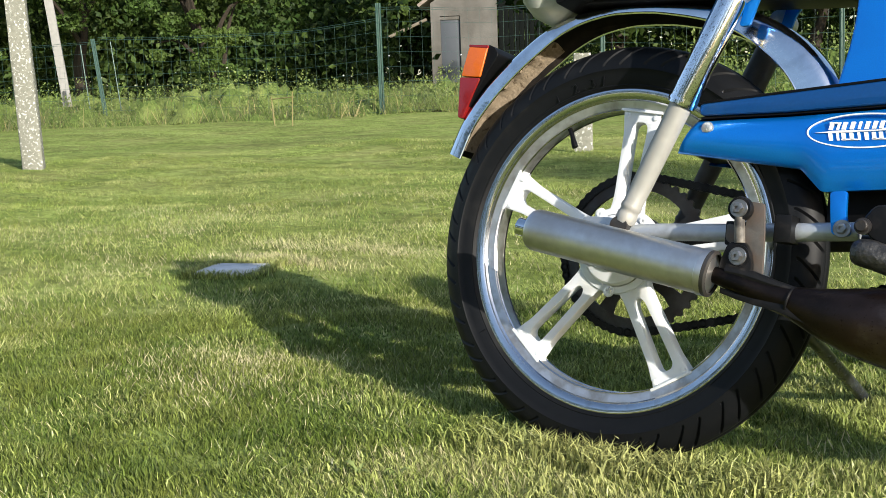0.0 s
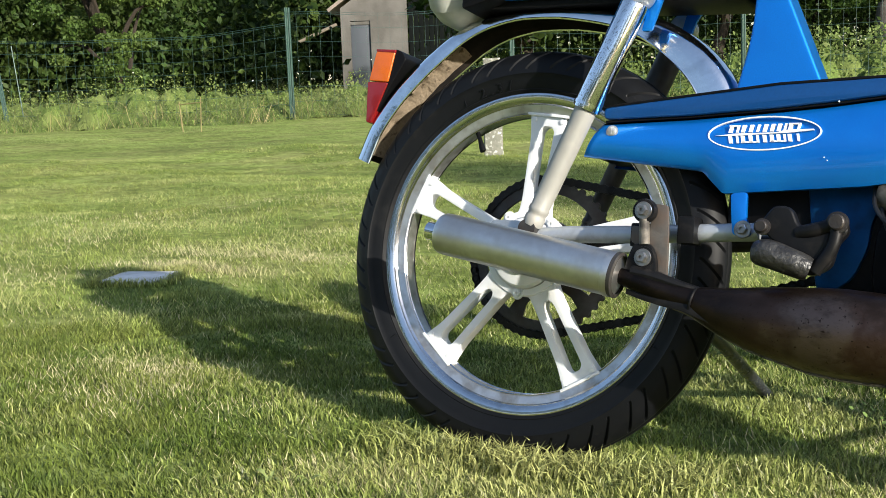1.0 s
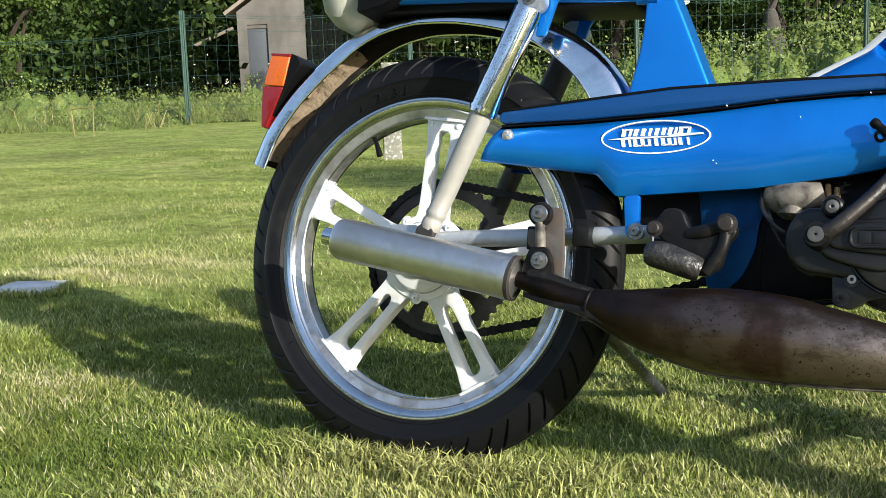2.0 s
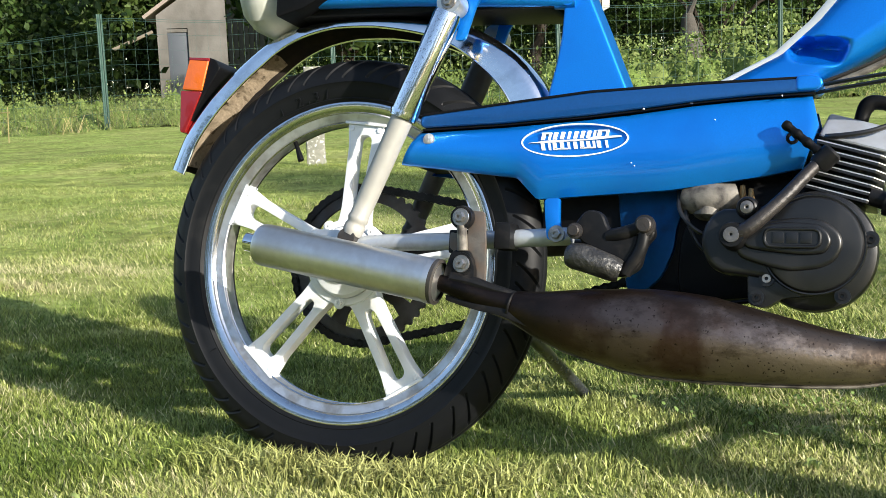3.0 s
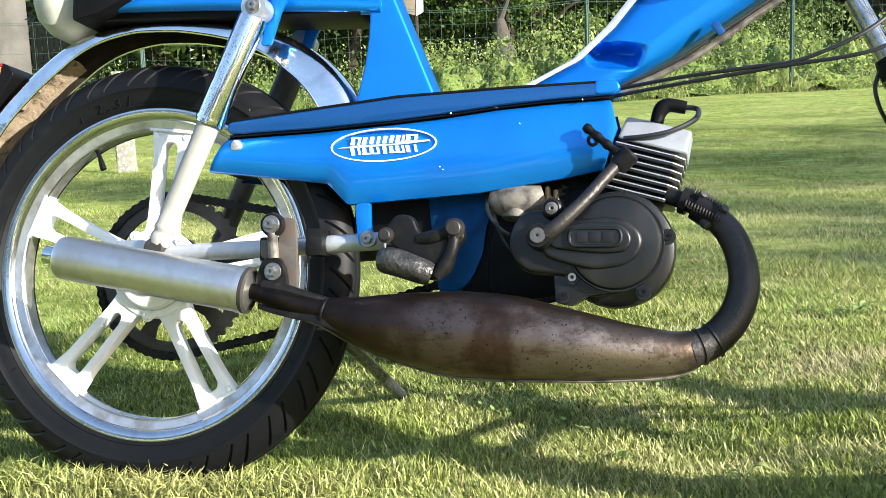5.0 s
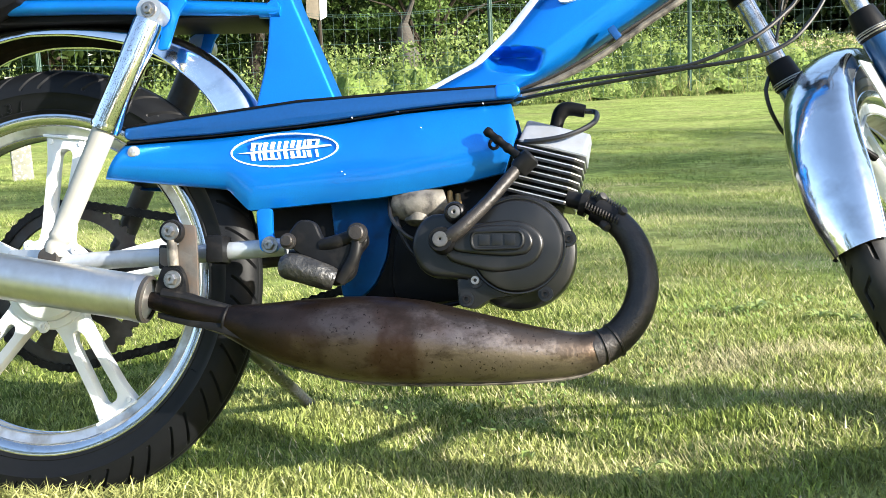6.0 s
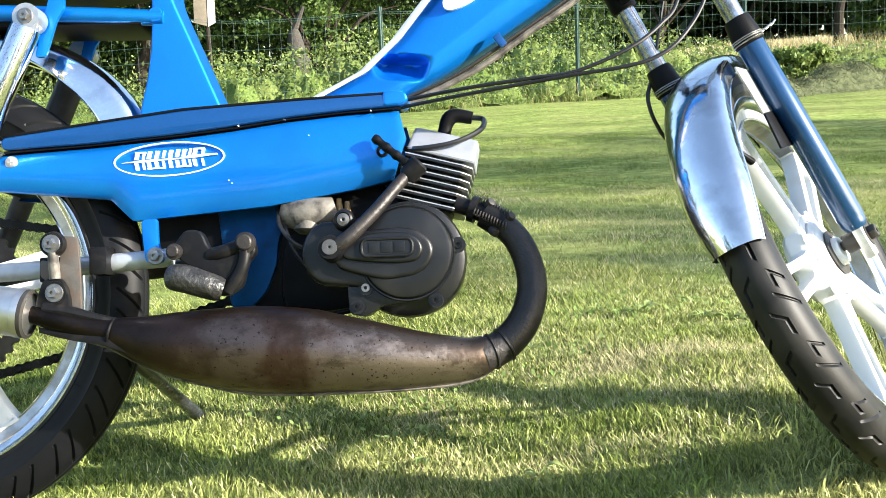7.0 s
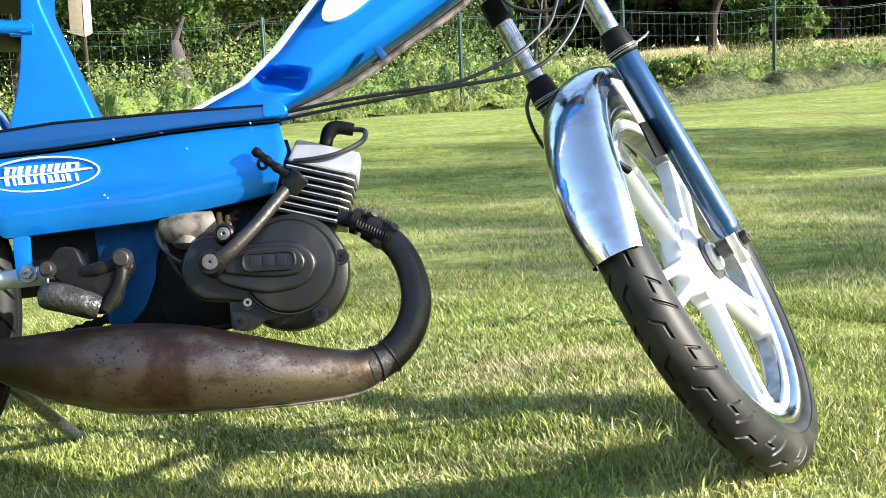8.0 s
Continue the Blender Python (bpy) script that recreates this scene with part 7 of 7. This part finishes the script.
bm = bmesh.new()
wedge(bm, rounded([(-0.271, 0.457), (-0.276, 0.458), (-0.250, 0.520), (-0.236, 0.571), (-0.224, 0.566), (-0.216, 0.554), (-0.243, 0.512)], 0.004), 0.031)
lamp = part("tail_lamp", bm, BLACK_PLASTIC, moped, "tail lamp with amber and red lenses in a black housing")
bm = bmesh.new()
wedge(bm, rounded([(-0.2440, 0.5200), (-0.2790, 0.5230), (-0.2690, 0.5690), (-0.2350, 0.5660)], 0.003), 0.0335)
part("amber_lens", bm, AMBER, lamp, "amber ribbed lens")
bm = bmesh.new()
wedge(bm, rounded([(-0.2690, 0.4570), (-0.2780, 0.4590), (-0.2810, 0.5215), (-0.2440, 0.5190)], 0.003), 0.0335)
part("red_lens", bm, RED_LENS, lamp, "red lens")
bm = bmesh.new()
plate(bm, rounded([(-0.2345, 0.5640), (-0.2690, 0.5675), (-0.2695, 0.5715), (-0.2340, 0.5690)], 0.0015), -0.0340, 0.0340, 0.001)
part("red_rim", bm, RED_LENS, lamp)

# saddle, rack and side case seen from below
bm = bmesh.new()
rings = []
for k in range(17):
    f = k / 16
    x = -0.150 + 0.46 * f
    w = 0.085 * math.sin(math.pi * min(1, 0.12 + f * 1.6) / 2) * (1 - 0.45 * f)
    zb, zt = 0.646 + 0.02 * f, 0.775 + 0.035 * math.sin(math.pi * f) - 0.03 * f
    rings.append([bm.verts.new((x, p * w, zb + (zt - zb) * q)) for p, q in ((-0.9, 0), (-1, 0.2), (-1, 0.7), (-0.7, 0.95), (0, 1), (0.7, 0.95), (1, 0.7), (1, 0.2), (0.9, 0))])
for a, b in zip(rings, rings[1:]):
    for k in range(9):
        bm.faces.new((a[k], a[(k + 1) % 9], b[(k + 1) % 9], b[k]))
bm.faces.new(rings[0][::-1])
bm.faces.new(rings[-1])
saddle = part("saddle", bm, BLACK_PLASTIC, moped, "black saddle above the mudguard")
bm = bmesh.new()
tail = []
for k in range(12):
    f = k / 11
    x = -0.186 + 0.090 * f
    s = math.sqrt(max(0.0, 1 - (1 - min(1, f * 1.9)) ** 2)) * (1 - 0.45 * max(0.0, f - 0.6) / 0.4)
    tail.append([bm.verts.new((x, p * 0.070 * (0.25 + 0.75 * s), 0.648 - 0.046 * s * q)) for p, q in ((-1, -1.2), (-1, 0), (-0.75, 0.72), (-0.3, 1.0), (0.3, 1.0), (0.75, 0.72), (1, 0), (1, -1.2))])
for a, b in zip(tail, tail[1:]):
    for k in range(8):
        bm.faces.new((a[k], a[(k + 1) % 8], b[(k + 1) % 8], b[k]))
bm.faces.new(tail[0][::-1])
bm.faces.new(tail[-1])
part("tail_cowl", bm, CREAM, moped, "cream tail cowl under the saddle")
bm = bmesh.new()
plate(bm, rounded([(-0.100, 0.618), (0.12, 0.616), (0.30, 0.610), (0.30, 0.628), (-0.04, 0.650), (-0.100, 0.660)], 0.008), -0.040, 0.040, 0.004)
plate(bm, rounded([(-0.101, 0.612), (-0.060, 0.622), (-0.02, 0.640), (-0.02, 0.72), (-0.101, 0.72)], 0.006), -0.073, 0.073, 0.004)
part("saddle_pan", bm, BLACK_PLASTIC, moped, "black pan under the saddle")

# ---- steering: fork, front wheel, mudguard ----
RAKE, STEER = 26.15, 60.98
steer = Matrix.Translation((1.1414, 0, HUB)) @ pose(0, 0, 0, 0, -RAKE, 0) @ pose(0, 0, 0, 0, 0, STEER)
# in the steering's own axes: x ahead, y to the far side, z up the fork
front = wheel("front_wheel", moped, steer @ pose(0.0141, 0.007, 0.0080), "white cast front wheel turned to the far side", cut_front, 36.0, False)
W = 0.058
fork = None
for s in (-1, 1):
    bm = bmesh.new()
    lathe(bm, [(0, 0.004), (0.0120, 0.004), (0.0145, 0.008), (0.0160, 0.014), (0.0160, 0.018), (0.0172, 0.020), (0.0172, 0.268), (0.0160, 0.272), (0, 0.272)], steer @ Matrix.Translation((0, s * W, 0.020)) @ pose(0, 0, 0, 90), 32)
    if fork is None:
        fork = part("fork", bm, FORK_BLUE, moped, "telescopic fork with blue sliders")
        par = fork
    else:
        part("slider", bm, FORK_BLUE, fork)
    bm = bmesh.new()
    lathe(bm, [(0, 0.25), (0.0128, 0.25), (0.0128, 0.560), (0, 0.560)], steer @ Matrix.Translation((0, s * W, 0.020)) @ pose(0, 0, 0, 90), 28)
    part("stanchion", bm, DULL_CHROME, fork, "dull scuffed chrome stanchion")
    bm = bmesh.new()
    lathe(bm, [(0.013, 0.302), (0.0160, 0.301), (0.0172, 0.296), (0.0194, 0.276), (0.0192, 0.266), (0.0175, 0.264)], steer @ Matrix.Translation((0, s * W, 0.020)) @ pose(0, 0, 0, 90), 28, True)
    part("dust_boot", bm, BLACK_PLASTIC, fork, "black rubber dust boot")
    bm = bmesh.new()
    for h in (0.2675, 0.2710, 0.2735):
        lathe(bm, [(0.0192, h), (0.0206, h + 0.001), (0.0192, h + 0.002)], steer @ Matrix.Translation((0, s * W, 0.020)) @ pose(0, 0, 0, 90), 28, True)
    q = steer @ Vector((0, s * W, 0.32))
    ends = [steer @ Vector((0.006 + 0.485 * f, s * W - 0.016 - 0.875 * f, 0.292 + 0.15 * f)) for f in (0.0, 0.004, 0.008, 0.012, 0.016, 0.020)]
    for ph in (0.0, math.pi):
        tube(bm, [q + Vector((0, 0.0012 * math.cos(ph + k * 1.9), 0.0014 * math.sin(ph + k * 1.9))) for k, q in enumerate(ends)], 0.0011, 7)
    tube(bm, [ends[-1], ends[-1] + Vector((0.003, 0, 0.004))], 0.0013, 7)
    part("wire_clip", bm, ALLOY, fork, "twisted wire clip")
    bm = bmesh.new()
    mm = steer @ Matrix.Translation((0, s * W, 0))
    box(bm, (0, 0, 0), (0.026, 0.012, 0.050), mm @ Matrix.Translation((0.004, 0, 0.010)), 0.003)
    part("dropout", bm, ALLOY_CAST, fork)
    bm = bmesh.new()
    bolt(bm, tuple(steer @ Vector((0.0141, s * (W + 0.005), 0.0114))), 0.0095, 0.012, tuple((steer.to_3x3() @ Vector((0, s, 0)))))
    part("axle_nut", bm, STEEL_DARK, fork)
bm = bmesh.new()
tube(bm, [steer @ Vector((0.0141, -W - 0.01, 0.0114)), steer @ Vector((0.0141, W + 0.01, 0.0114))], 0.0065, 12)
for s in (-1, 1):
    tube(bm, [steer @ Vector((0.0141, s * 0.034, 0.0114)), steer @ Vector((0.0141, s * 0.050, 0.0114))], 0.0125, 16)
part("axle", bm, STEEL_DARK, fork)
bm = bmesh.new()
box(bm, (0, 0, 0), (0.040, 0.150, 0.030), steer @ Matrix.Translation((0, 0, 0.482)), 0.010)
part("fork_yoke", bm, BLACK_PLASTIC, fork, "black lower fork yoke")
bm = bmesh.new()
lathe(bm, [(0.013, 0.408), (0.0160, 0.408), (0.0172, 0.412), (0.0172, 0.438), (0.0160, 0.442), (0.013, 0.442)], steer @ Matrix.Translation((0, W, 0)) @ pose(0, 0, 0, 90), 24, True)
box(bm, (0, 0, 0), (0.010, 0.014, 0.022), steer @ Matrix.Translation((-0.016, W - 0.012, 0.424)), 0.002)
part("cable_clamp", bm, BLACK_PLASTIC, fork, "black cable clamp")
guard_pose = steer @ pose(0.0141, 0.007, 0.0030) @ pose(0, 0, 0, 0, RAKE, 0)
front_line = [Vector((0.2860 * math.cos(radians(a)), 0, 0.2860 * math.sin(radians(a)))) for a in np.linspace(68, 191.5, 104)]
fguard = mudguard("front_mudguard", moped, guard_pose, front_line, 0.0395, 0.024, "polished chrome front mudguard", 18)
bm = bmesh.new()
plate(bm, rounded([(-0.062, 0.264), (-0.006, 0.257), (-0.0076, 0.196), (-0.054, 0.196)], 0.003), -0.0425, -0.0405, 0, m=steer)
part("mudguard_stay", bm, ALLOY_CAST, fguard, "bright mudguard stay plate").matrix_local = guard_pose.inverted()
bm = bmesh.new()
plate(bm, rounded([(-0.054, 0.199), (-0.0070, 0.199), (0.003, 0.150), (-0.068, 0.1515)], 0.003), -0.0440, -0.0412, 0.0008, m=steer)
part("stay_bracket", bm, BLACK_PLASTIC, fguard, "black stay bracket").matrix_local = guard_pose.inverted()

# cables
for name, pts3, r in (
    ("brake_cable", [(0.600, -0.040, 0.492), (0.7065, -0.085, 0.4981), (0.7899, -0.095, 0.5049), (0.8409, -0.098, 0.5100), (0.9049, -0.095, 0.5356), (0.9457, -0.080, 0.5673), (0.969, -0.065, 0.5998), (0.985, -0.060, 0.680), (0.960, -0.05, 0.78)], 0.0024),
    ("throttle_cable", [(0.600, -0.040, 0.484), (0.7062, -0.085, 0.4905), (0.7897, -0.095, 0.5000), (0.8406, -0.100, 0.5055), (0.8936, -0.104, 0.5108), (0.9326, -0.102, 0.5209), (0.9658, -0.095, 0.5443), (0.999, -0.075, 0.5952), (1.012, -0.070, 0.660), (1.000, -0.06, 0.76)], 0.0024),
    ("speedometer_cable", [(0.972, 0.020, 0.665), (0.965, 0.020, 0.627), (0.959, 0.020, 0.597), (0.952, 0.020, 0.558)], 0.0018),
    ("light_cable", [(0.904, -0.020, 0.643), (0.923, -0.020, 0.624), (0.955, -0.020, 0.615), (0.980, -0.020, 0.620), (1.000, -0.020, 0.638)], 0.0024),
    ("front_brake_cable", [(0.9445, 0.030, 0.520), (0.9400, 0.030, 0.503), (0.9427, 0.030, 0.484), (0.9503, 0.032, 0.465), (0.965, 0.040, 0.445), (1.02, 0.075, 0.40)], 0.0026),
):
    bm = bmesh.new()
    tube(bm, spline(pts3, 8), r, 8)
    part(name, bm, CABLE, moped, "black control cable")
